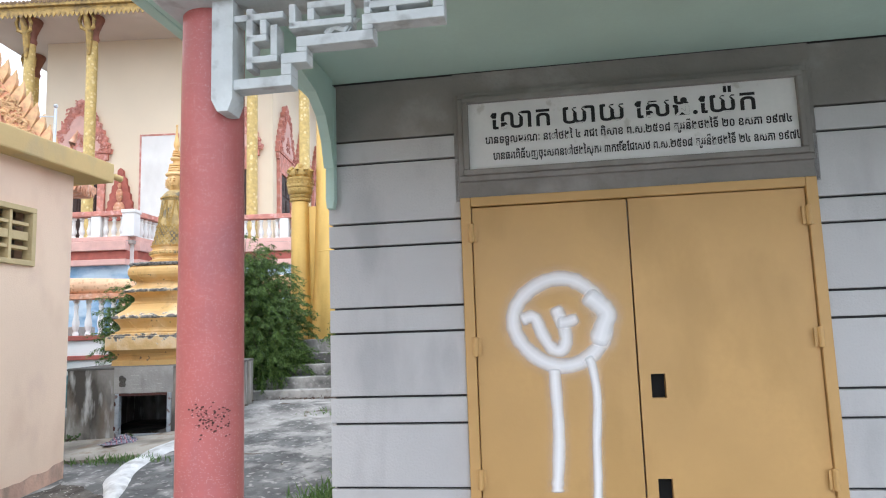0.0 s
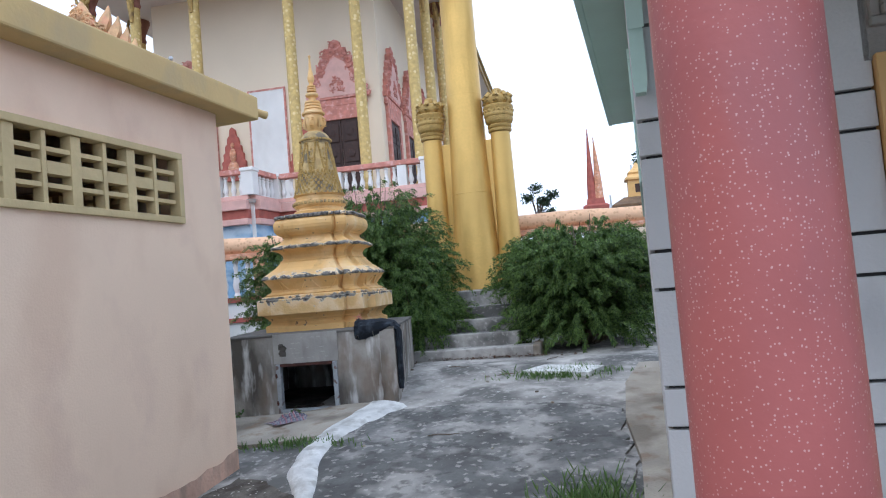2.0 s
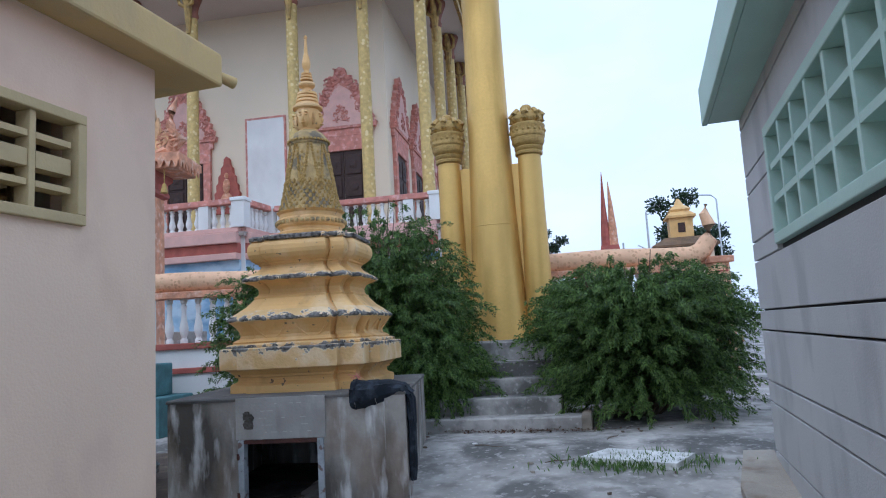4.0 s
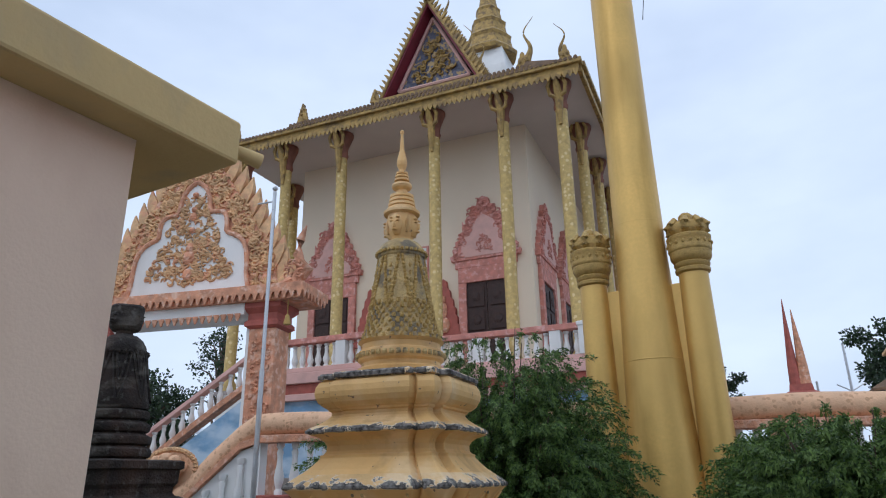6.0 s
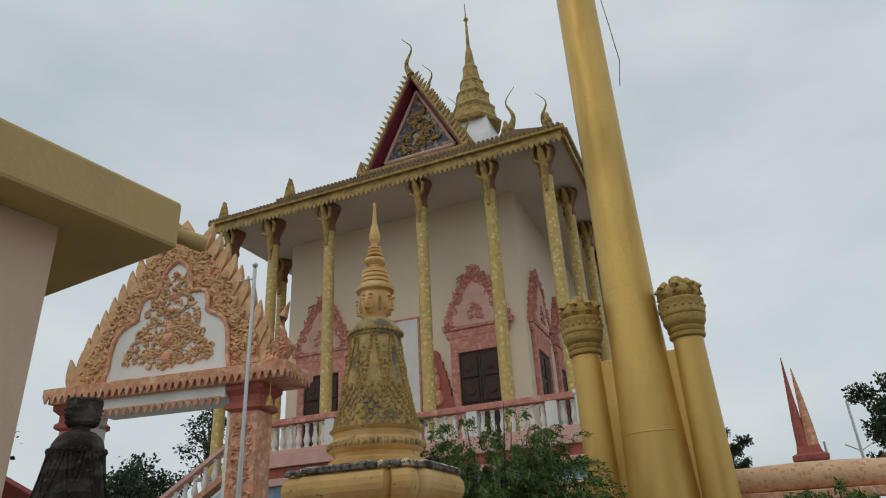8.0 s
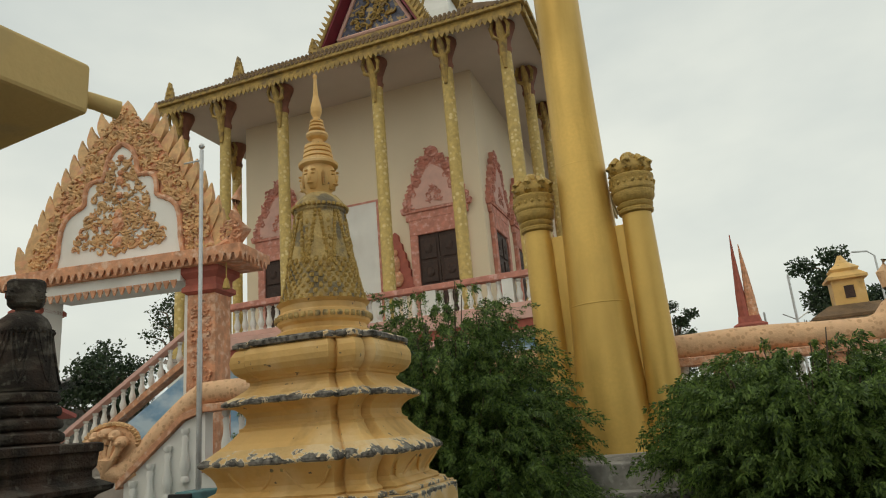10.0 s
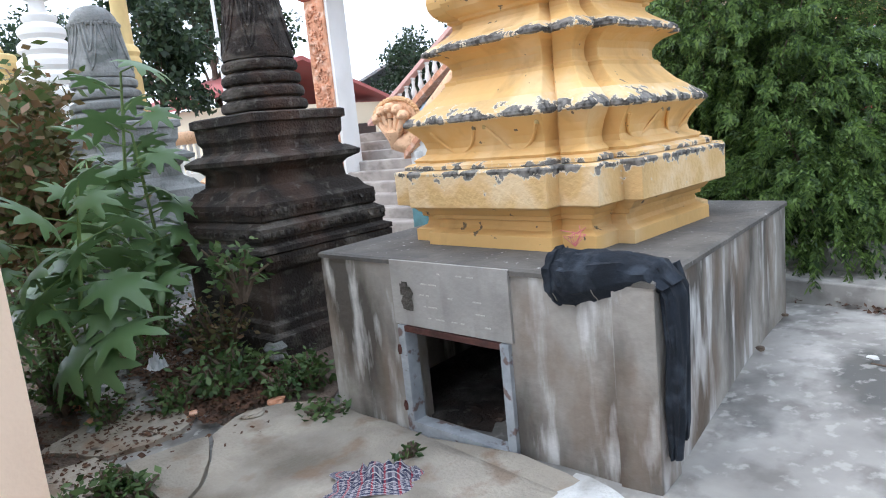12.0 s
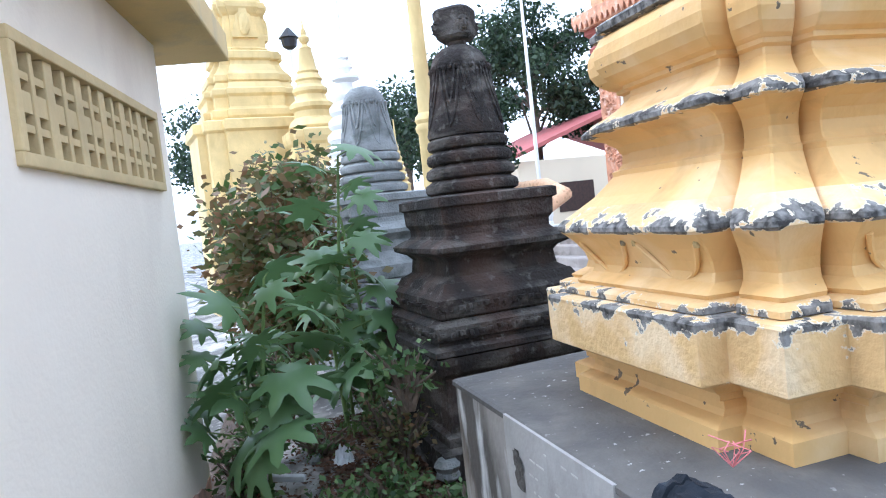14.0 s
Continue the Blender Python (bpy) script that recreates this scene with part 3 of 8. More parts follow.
def build_grey_hall():
    back = bmesh.new()
    box(back, 0.02, 0.74, 0.03, 0.22, -0.1, 3.05)
    box(back, 2.54, 6.5, 0.03, 0.22, -0.1, 3.05)
    box(back, 0.74, 2.54, 0.03, 0.22, 2.21, 3.05)
    front = solo("wall_hall_front", back, M_GROOVE, "grey painted board wall of the hall", "wall", GM, "structure")
    side = bmesh.new()
    holed(side, 0.22, 4.25, -0.1, 3.05, 1.03, 3.34, 2.04, 2.67, 0.03, 0.22, True)
    flank = solo("wall_hall_side", side, M_GROOVE, "grey painted board wall of the hall", "wall", GM, "structure")
    far = bmesh.new()
    box(far, 0.22, 6.5, 4.05, 4.25, -0.1, 3.05)
    box(far, 6.3, 6.5, 0.22, 4.05, -0.1, 3.05)
    solo("wall_hall_back", far, M_CEMENT, "plain rear walls of the hall", "wall", GM, "structure")
    for z0, z1 in zip(LINES, LINES[1:]):
        a, b = z0 + 0.006, z1 - 0.006
        spans = [(0.0, 0.742), (2.543, 6.5)]
        if z0 > 2.2:
            spans = [(0.0, 0.7195), (2.5705, 6.5), (0.72, 2.57)]
        for i, (x0, x1) in enumerate(spans):
            if z0 > 2.9 or i == 2 and z0 > 2.4:
                continue
            bm = bmesh.new()
            box(bm, x0, x1, 0, 0.034, a, b, 0.004 if z0 < 2.4 else 0.0)
            part("board", bm, M_CEMENT if z0 > 2.55 else M_GREY, front)
        spans = [(0.0, 4.25)] if b < 1.98 or a > 2.9 else [(0.0, 0.998), (3.372, 4.25)]
        for y0, y1 in spans:
            bm = bmesh.new()
            box(bm, 0, 0.034, y0 + (0.035 if y0 == 0 else 0), y1, a, b, 0.004)
            part("board", bm, M_GREY, flank)
    for a, b in ((2.704, 2.914),):
        bm = bmesh.new()
        box(bm, 0, 0.034, 1.0, 3.37, a, b, 0.004)
        part("board", bm, M_GREY, flank)
    lint = bmesh.new()
    box(lint, 0.72, 2.57, 0.0, 0.034, 2.2, 2.92)
    part("lintel_panel", lint, M_CEMENT, front, "raw grey cement panel above the door")
    floor = bmesh.new()
    box(floor, 0.05, 6.4, 0.0, 4.2, -0.1, 0.14)
    solo("floor_hall", floor, M_CEMENT, "cement floor inside the hall", "floor", GM, "structure")
    porch = bmesh.new()
    box(porch, 0.02, 6.5, -1.75, -0.002, -0.1, 0.155, 0.01)
    solo("floor_porch", porch, M_CEMENT, "grey cement porch step", "porch floor", GM, "structure")
    # door
    d = thing("door_1", "closed ochre steel double door with white spray-painted mark", "door", *GREY[:2], 0, GREY[2], kind="structure")
    fr = bmesh.new()
    box(fr, 0.745, 0.80, -0.03, 0.06, 0.15, 2.215, 0.005)
    box(fr, 2.485, 2.54, -0.03, 0.06, 0.15, 2.215, 0.005)
    box(fr, 0.80, 2.485, -0.03, 0.06, 2.165, 2.215, 0.005)
    part("door_frame", fr, M_DOOR, d)
    for x0, x1, holes in ((0.804, 1.612, ()), (1.620, 2.481, (0.69, 1.20))):
        lf = bmesh.new()
        zs, hx0, hx1 = 0.17, 1.675, 1.745
        if holes:
            box(lf, hx1, x1, -0.012, 0.03, 0.17, 2.16)
            box(lf, x0, hx0, -0.012, 0.03, 0.17, 2.16)
            for h in holes:
                box(lf, hx0, hx1, -0.012, 0.03, zs, h - 0.06)
                zs = h + 0.06
            box(lf, hx0, hx1, -0.012, 0.03, zs, 2.16)
        else:
            box(lf, x0, x1, -0.012, 0.03, 0.17, 2.16, 0.004)
        leaf = part("door_leaf", lf, M_DOOR, d)
        for z in (0.75, 1.42, 2.02):
            hb = bmesh.new()
            x = 0.80 if not holes else 2.483
            lathe(hb, [(0.014, -0.05), (0.016, -0.045), (0.016, 0.045), (0.014, 0.05)], 10, x, -0.034, z)
            box(hb, x - 0.03, x + 0.03, -0.033, -0.028, z - 0.045, z + 0.045)
            part("hinge", hb, M_DOOR, leaf)
    # Added black sheet: paints the dark of the hall behind the two holes.
    dark = bmesh.new()
    box(dark, 1.66, 1.76, 0.034, 0.05, 0.5, 1.35)
    part("door_backing", dark, M_BLACK, d, "black sheet standing in for the dark behind the cut-outs")
    build_spray(d)
    build_plaque()
    # porch pillar, beam, fretwork
    pl = thing("porch_pillar", "round red terrazzo porch pillar with scuffed patch", "pillar", -0.913, 2.05)
    bm = bmesh.new()
    lathe(bm, [(0.125, 0.1), (0.125, 0.2), (0.104, 0.22), (0.102, 1.2), (0.098, 2.5), (0.098, 2.62)], 40)
    part("shaft", bm, M_PILLAR, pl, smooth=True)
    sc = bmesh.new()
    rr = random.Random(3)
    for i in range(110):
        a, z = radians(rr.gauss(-66, 16)), 1.27 + rr.gauss(0, 0.028)
        if abs(z - 1.27) < 0.07:
            blob(sc, (0.1015 * math.cos(a), 0.1015 * math.sin(a), z), (rr.uniform(0.0015, 0.0042),) * 3, 5, 3, i)
    part("scuff_mark", sc, M_RUST, pl, "dark scraped patch")
    bm = bmesh.new()
    box(bm, 0.0, 6.4, -1.72, -1.52, 2.56, 2.9, 0.01)
    solo("porch_beam", bm, M_FRET, "pale painted porch beam along the eave", "beam", GM, "structure")
    sf = bmesh.new()
    box(sf, -0.42, 6.8, -2.3, 0.0, 2.925, 3.0)
    box(sf, -0.21, 0.03, 0.004, 4.2, 3.0, 3.06)
    solo("ceiling_porch", sf, M_GREEN, "pale green painted soffit under the eaves", "ceiling", GM, "structure")
    fs = bmesh.new()
    box(fs, -0.25, -0.21, 0.01, 4.24, 3.0, 3.28, 0.008)
    box(fs, -0.48, -0.42, -2.4, 0.0, 2.92, 3.28, 0.008)
    box(fs, -0.21, 0.6, 4.20, 4.24, 3.06, 3.28, 0.008)
    solo("trim_fascia", fs, M_GREEN, "green painted fascia boards", "fascia", GM, "structure")
    rf = bmesh.new()
    slabxz(rf, [(-0.18, 3.281), (-0.18, 3.33), (3.0, 4.9), (6.9, 3.36), (6.9, 3.28), (3.0, 4.8)], -2.5, 4.26)
    solo("roof_hall", rf, M_REDROOF, "pitched metal roof of the hall", "roof", GM, "structure")
    br = thing("corner_bracket", "pale green carved bracket on the hall corner", "bracket", *GREY[:2], 0, GREY[2])
    bm = bmesh.new()
    slabxz(bm, [(0.006, 2.2), (0.0, 2.25), (0.003, 2.55), (0.0, 2.9), (0.05, 2.9), (0.05, 2.25), (0.042, 2.2)], -0.05, 0.0)
    part("post", bm, M_GREEN, br)
    bm = bmesh.new()
    loft(bm, [[(x, y, z) for x in (0.0, 0.055) for z in ((z0, 2.92) if x < 0.03 else (2.92, z0))] for y, z0 in
              ((-1.55, 2.74), (-1.2, 2.76), (-0.9, 2.79), (-0.6, 2.80), (-0.35, 2.76), (-0.2, 2.68), (-0.12, 2.56), (-0.075, 2.42))])
    part("arm", bm, M_GREEN, br)
    build_fret()
    build_side_window()


def build_spray(d):
    verts, faces, cover = [], [], []

    def band(pts, w, core):
        start = len(verts)
        n = len(pts)
        for i, (x, z) in enumerate(pts):
            ax, az = pts[max(i - 1, 0)]
            bx, bz = pts[min(i + 1, n - 1)]
            ln = math.hypot(bx - ax, bz - az) or 1
            nx, nz = -(bz - az) / ln, (bx - ax) / ln
            k = w * (1 + 0.15 * noise.noise((i * 0.4, w * 50, 0)))
            for s, c in ((-2.0, 0), (-1.1, core * 0.10), (-0.5, core * 0.8), (0, core), (0.5, core * 0.8), (1.1, core * 0.10), (2.0, 0)):
                verts.append((x + nx * k * s, -0.0145, z + nz * k * s))
                cover.append(c)
        for i in range(n - 1):
            for j in range(6):
                a = start + i * 7 + j
                faces.append((a, a + 1, a + 8, a + 7))

    def flowing(pts):
        """The same stroke, drawn as one smooth curve."""
        ext = [(2 * pts[0][0] - pts[1][0], 2 * pts[0][1] - pts[1][1])] + list(pts) + [(2 * pts[-1][0] - pts[-2][0], 2 * pts[-1][1] - pts[-2][1])]
        out = []
        for a, b, c, e in zip(ext, ext[1:], ext[2:], ext[3:]):
            for i in range(8):
                t = i / 8
                out.append(tuple(0.5 * (2 * b[q] + (c[q] - a[q]) * t + (2 * a[q] - 5 * b[q] + 4 * c[q] - e[q]) * t * t + (3 * b[q] - a[q] - 3 * c[q] + e[q]) * t ** 3) for q in (0, 1)))
        return out + [pts[-1]]

    cx, cz = 1.235, 1.535
    ring = [(cx + (0.225 + 0.012 * math.cos(2 * a + 0.6)) * math.cos(a), cz + 0.225 * math.sin(a) * (1 + 0.06 * math.cos(a))) for a in [0.35 + 2 * math.pi * i / 96 for i in range(97)]]
    shapes = [(ring, 0.042, 0.95), ([(1.035, 1.545), (1.08, 1.565), (1.115, 1.555), (1.15, 1.47), (1.20, 1.395), (1.25, 1.40), (1.265, 1.47), (1.24, 1.56), (1.215, 1.62)], 0.036, 1.0),
              ([(1.22, 1.53), (1.28, 1.535), (1.34, 1.555)], 0.034, 0.9), ([(1.37, 1.68), (1.44, 1.62), (1.48, 1.57), (1.455, 1.50), (1.42, 1.40)], 0.05, 1.0),
              ([(1.20, 1.30), (1.20, 1.24), (1.205, 1.0), (1.195, 0.82), (1.185, 0.72), (1.185, 0.68)], 0.033, 1.0), ([(1.37, 1.36), (1.39, 1.30), (1.405, 1.15), (1.39, 0.92), (1.385, 0.75), (1.375, 0.58)], 0.024, 1.0)]
    for i, (pts, w, c) in enumerate(shapes):
        k = len(verts)
        band(pts if i == 0 else flowing(pts), w, c)
        if i:
            rows = (len(verts) - k) // 7
            for j in range(k, len(verts)):
                row = (j - k) // 7
                cover[j] *= min(1.0, (row + 0.0) / 3, (rows - 1 - row) / 3)
        for j in range(k, len(verts)):
            verts[j] = (verts[j][0], -0.0145 - 0.001 * i, verts[j][2])
    me = bpy.data.meshes.new("spray_mark")
    me.from_pydata(verts, [], faces)
    att = me.attributes.new("cover", "FLOAT", "POINT")
    att.data.foreach_set("value", cover)
    me.materials.append(M_SPRAY)
    part("spray_mark", me, M_SPRAY, d, "white spray-painted circle with a tick and drips")


def build_plaque():
    p = thing("plaque", "white marble plaque with black lettering in a cement frame", "plaque", *GREY[:2], 0, GREY[2])
    fr = bmesh.new()
    x0, x1, z0, z1 = 0.745, 2.545, 2.305, 2.795
    for i, (k, dep) in enumerate(((0.0, 0.03), (0.03, 0.05))):
        a, b, c, e = x0 + k, x1 - k, z0 + k, z1 - k
        w = 0.03
        box(fr, a, b, -dep, 0.003, e - w, e, 0.006)
        box(fr, a, b, -dep, 0.003, c, c + w, 0.006)
        box(fr, a, a + w, -dep, 0.003, c + w, e - w, 0.006)
        box(fr, b - w, b, -dep, 0.003, c + w, e - w, 0.006)
    part("frame", fr, M_CEMENT, p)
    bm = bmesh.new()
    box(bm, x0 + 0.055, x1 - 0.055, -0.02, 0.002, z0 + 0.055, z1 - 0.055)
    part("tablet", bm, M_MARBLE, p)
    rows = (("\u17c1\u179b\u17b6\u1780 \u1799\u17b6\u1799 \u17c1\u179f\u1784.\u17c1\u1799\u17c9\u1780", 1.63, 2.585, 0.15, 1.36),
            ("\u1794\u17b6\u1793\u1791\u1791\u17bd\u179b\u1798\u179a\u178e\u17c8 \u1793\u17c5\u1790\u1784\u17c3 \u17e4 \u179a\u17b6\u1787\u17c1 \u1796\u17b7\u179f\u17b6\u1781 \u1796.\u179f.\u17e2\u17e5\u17e1\u17e8 \u178f\u179a\u17bc\u179c\u1793\u17b9\u1784\u1790\u1784\u17c3\u1791\u17b8 \u17e2\u17e0 \u17a7\u179f\u1797\u17b6 \u17e1\u17e9\u17e7\u17e4", 1.645, 2.505, 0.062, 1.56),
            ("\u1794\u17b6\u1793\u1792\u179c\u17c1\u1796\u17b7\u1792\u17b8\u1794\u1789\u1785\u17bb\u17c7\u179f\u1796\u1793\u17c5\u1790\u1784\u17c3\u179f\u17bb\u1780\u179a \u17e3\u1780\u17be\u178f\u1781\u17c2\u1787\u17c1\u179f\u178b \u1796.\u179f.\u17e2\u17e5\u17e1\u17e8 \u178f\u179a\u17bc\u179c\u1793\u17b9\u1784\u1790\u1784\u17c3\u1791\u17b8 \u17e2\u17e4 \u17a7\u179f\u1797\u17b6 \u17e1\u17e9\u17e7\u17e4", 1.645, 2.415, 0.062, 1.56))
    for text, cx, cz, size, width in rows:
        cu = bpy.data.curves.new("lettering", "FONT")
        cu.body, cu.size, cu.align_x, cu.extrude = text, size, "CENTER", 0.0012
        cu.offset = size * 0.014
        tmp = new("lettering", cu)
        bpy.context.view_layer.update()
        me = bpy.data.meshes.new_from_object(tmp.evaluated_get(bpy.context.evaluated_depsgraph_get()))
        bpy.data.objects.remove(tmp)
        if len(me.vertices):
            co = np.empty(len(me.vertices) * 3)
            me.vertices.foreach_get("co", co)
            co = co.reshape(-1, 3)
            k = width / max(0.01, np.ptp(co[:, 0]))
            co[:, 0] = (co[:, 0] - co[:, 0].mean()) * k
            me.vertices.foreach_set("co", co.ravel())
        me.materials.clear()
        me.materials.append(M_INK)
        ob = part("lettering", me, M_INK, p, "black painted letters")
        ob.matrix_basis = pose(cx, -0.0215, cz, 90, 0, 0)


def build_fret():
    f = thing("fretwork_bracket", "pale painted wooden fretwork bracket under the porch beam", "fretwork", *GREY[:2], 0, GREY[2])
    y0, y1 = -1.66, -1.60

    def bar(a, b, w=0.022):
        (ax, az), (bx, bz) = a, b
        bm = bmesh.new()
        if abs(ax - bx) > abs(az - bz):
            box(bm, min(ax, bx) - w / 2, max(ax, bx) + w / 2, y0, y1, az - w / 2, az + w / 2, 0.003)
        else:
            box(bm, ax - w / 2, ax + w / 2, y0, y1, min(az, bz) + w / 2, max(az, bz) - w / 2, 0.003)
        part("bar", bm, M_FRET, f)

    bm = bmesh.new()
    slabxz(bm, [(0.18, 2.56), (0.18, 2.24), (0.20, 2.2), (0.235, 2.2), (0.25, 2.24), (0.25, 2.56)], y0 - 0.01, y1 + 0.01)
    part("pendant", bm, M_FRET, f)
    stair = [(0.26, 2.285), (0.42, 2.285), (0.42, 2.355), (0.47, 2.355), (0.47, 2.405), (0.68, 2.405), (0.68, 2.455), (0.90, 2.455), (0.90, 2.53)]
    for a, b in zip(stair, stair[1:]):
        bar(a, b, 0.034)
    for a, b in (((0.30, 2.32), (0.30, 2.54)), ((0.30, 2.36), (0.38, 2.36)), ((0.38, 2.36), (0.38, 2.48)), ((0.30, 2.43), (0.345, 2.43)), ((0.345, 2.43), (0.345, 2.50)),
                 ((0.26, 2.50), (0.40, 2.50)), ((0.44, 2.44), (0.44, 2.54)), ((0.44, 2.46), (0.62, 2.46)), ((0.50, 2.46), (0.50, 2.52)), ((0.50, 2.52), (0.60, 2.52)),
                 ((0.62, 2.46), (0.62, 2.54)), ((0.68, 2.46), (0.68, 2.54)), ((0.68, 2.50), (0.86, 2.50)), ((0.76, 2.46), (0.76, 2.50)), ((0.82, 2.50), (0.82, 2.54))):
        bar(a, b)
    bm = bmesh.new()
    tube(bm, [(0.54, -1.63, 2.43), (0.57, -1.63, 2.455), (0.60, -1.63, 2.44), (0.64, -1.63, 2.47), (0.60, -1.63, 2.485)], [0.012, 0.018, 0.016, 0.014, 0.006], 7)
    part("scroll", bm, M_FRET, f)


def build_side_window():
    w = thing("window_1", "pale green concrete grille window in the hall's side wall", "window", *GREY[:2], 0, GREY[2], kind="structure")
    y0, y1, z0, z1 = 1.0, 3.37, 2.015, 2.70
    bm = bmesh.new()
    t = 0.06
    box(bm, -0.012, 0.2, y0, y1, z0, z0 + t, 0.006)
    box(bm, -0.012, 0.2, y0, y1, z1 - t, z1, 0.006)
    box(bm, -0.012, 0.2, y0, y0 + t, z0 + t, z1 - t, 0.006)
    box(bm, -0.012, 0.2, y1 - t, y1, z0 + t, z1 - t, 0.006)
    part("window_frame", bm, M_GREEN, w)
    cols, rows = 7, 3
    for i in range(1, cols):
        y = y0 + t + (y1 - y0 - 2 * t) * i / cols
        bm = bmesh.new()
        box(bm, -0.004, 0.15, y - 0.02, y + 0.02, z0 + t, z1 - t, 0.004)
        part("mullion", bm, M_GREEN, w)
    for i in range(1, rows):
        z = z0 + t + (z1 - z0 - 2 * t) * i / rows
        for j in range(cols):
            a = y0 + t + (y1 - y0 - 2 * t) * j / cols + 0.02
            bm = bmesh.new()
            box(bm, -0.002, 0.15, a, a + (y1 - y0 - 2 * t) / cols - 0.04, z - 0.018, z + 0.018)
            part("glazing_bar", bm, M_GREEN, w)


build_grey_hall()

# ---- cream building ----
CREAM = (-3.85, 5.68, -3.9)
CM = pose(CREAM[0], CREAM[1], 0, 0, 0, CREAM[2])


def vent_grille(name, length, height, cols, rows, at, label, deep=0.12):
    """A block vent in the plane x = 0, along -y and up, seen from +x."""
    v = tagged(new(name), label, "vent", "block vents", "structure")
    v.matrix_world = at
    t = 0.045
    bm = bmesh.new()
    box(bm, -deep, 0.025, -length, 0, 0, t, 0.005)
    box(bm, -deep, 0.025, -length, 0, height - t, height, 0.005)
    box(bm, -deep, 0.025, -t, 0, t, height - t, 0.005)
    box(bm, -deep, 0.025, -length, -length + t, t, height - t, 0.005)
    part("vent_frame", bm, M_VENT, v)
    step = (length - 2 * t) / cols
    for i in range(1, cols):
        w = 0.03 if i % 2 else 0.07
        y = -t - step * i
        bm = bmesh.new()
        box(bm, -deep, 0.008, y - w / 2, y + w / 2, t, height - t, 0.004)
        part("upright", bm, M_VENT, v)
    for j in range(1, rows):
        z = t + (height - 2 * t) * j / rows
        w = 0.07 if j == rows // 2 else 0.026
        for i in range(cols):
            y = -t - step * i
            bm = bmesh.new()
            box(bm, -deep, 0.002, y - step + 0.02, y - 0.02, z - w / 2, z + w / 2)
            part("slat", bm, M_VENT, v)
    return v


def build_cream_house():
    L, E = -9.0, -2.52
    bm = bmesh.new()
    v0, v1, z0, z1 = -3.5, -0.45, 2.16, 2.65
    holed(bm, L, 0, -0.1, 3.034, v0, v1, z0, z1, -0.18, 0, True)
    solo("wall_cream_side", bm, M_CREAM, "pinkish cream plastered wall", "wall", CM, "structure")
    bm = bmesh.new()
    a, b, c, d = -2.30, -0.64, 2.18, 2.61
    holed(bm, E, -0.181, -0.1, 3.034, a, b, c, d, -0.18, -0.001, False)
    solo("wall_cream_end", bm, M_CREAM3, "off-white plastered end wall with faint stains", "wall", CM, "structure")
    bm = bmesh.new()
    box(bm, E, E + 0.18, L, -0.181, -0.1, 3.034)
    box(bm, E + 0.18, -0.181, L, L + 0.18, -0.1, 3.034)
    solo("wall_cream_back", bm, M_CREAM, "pinkish cream rear walls", "wall", CM, "structure")
    for side, a0, a1, m in (("side", -5.5, 0.0, CM), ("end", -2.5, 0.0, CM)):
        steps = int((a1 - a0) / 0.06)
        top, low = [], []
        for i in range(steps + 1):
            u = a0 + (a1 - a0) * i / steps
            z = 0.44 + 0.06 * noise.noise((u * 1.7, 3, 0)) + 0.05 * noise.noise((u * 7, 1, 0)) - (0.05 if side == "side" else -0.06) + (0.11 * max(0, 1 + u / 0.8) if side == "side" else 0)
            top.append((u, z))
            low.append((u, 0.0))
        bm = bmesh.new()
        q = low + top[::-1]
        if side == "side":
            loft(bm, [[(-0.01, u, z) for u, z in q], [(0.004, u, z) for u, z in q]])
        else:
            loft(bm, [[(u, -0.01, z) for u, z in q], [(u, 0.004, z) for u, z in q]])
        solo("trim_wall_foot", bm, M_FOOT, "worn damp-stained plaster along the wall foot", "plaster", m, "structure")
    bm = bmesh.new()
    box(bm, E + 0.18, -0.18, L + 0.18, -0.18, 0.0, 0.3)
    solo("floor_cream", bm, M_CEMENT, "cement floor in the cream building", "floor", CM, "structure")
    vent_grille("window_vent", v1 - v0, z1 - z0, 14, 4, CM @ pose(0, v1, z0), "tan concrete block vent high in the cream wall", 0.07)
    vent_grille("window_vent", b - a, d - c, 12, 4, CM @ pose(b, 0, c, 0, 0, 90), "tan concrete block vent high in the end wall") \
        .matrix_world = CM @ pose(a, 0, c, 0, 0, 90)
    bm = bmesh.new()
    box(bm, E - 0.5, 0.165, L - 0.3, 0.345, 3.035, 3.225, 0.015)
    solo("roof_cream", bm, M_CREAM2, "flat cream concrete roof slab with deep eaves", "roof", CM, "structure")
    bm = bmesh.new()
    box(bm, E + 0.3, -0.85, L, -0.95, 3.225, 4.06)
    solo("wall_cream_upper", bm, M_CREAM, "cream plastered upper storey wall", "wall", CM, "structure")
    bm = bmesh.new()
    box(bm, E + 0.1, -0.66, L - 0.2, -0.50, 4.061, 4.25, 0.015)
    solo("roof_cream_upper", bm, M_CREAM2, "flat cream upper roof slab", "roof", CM, "structure")
    bm = bmesh.new()
    tube(bm, [(0.10, 0.335, 3.12), (0.125, 0.40, 3.115), (0.15, 0.47, 3.105)], [0.030, 0.030, 0.034], 14)
    solo("drain_spout", bm, M_CREAM2, "short painted drain spout at the roof corner", "drain spout", CM, smooth=True)


build_cream_house()


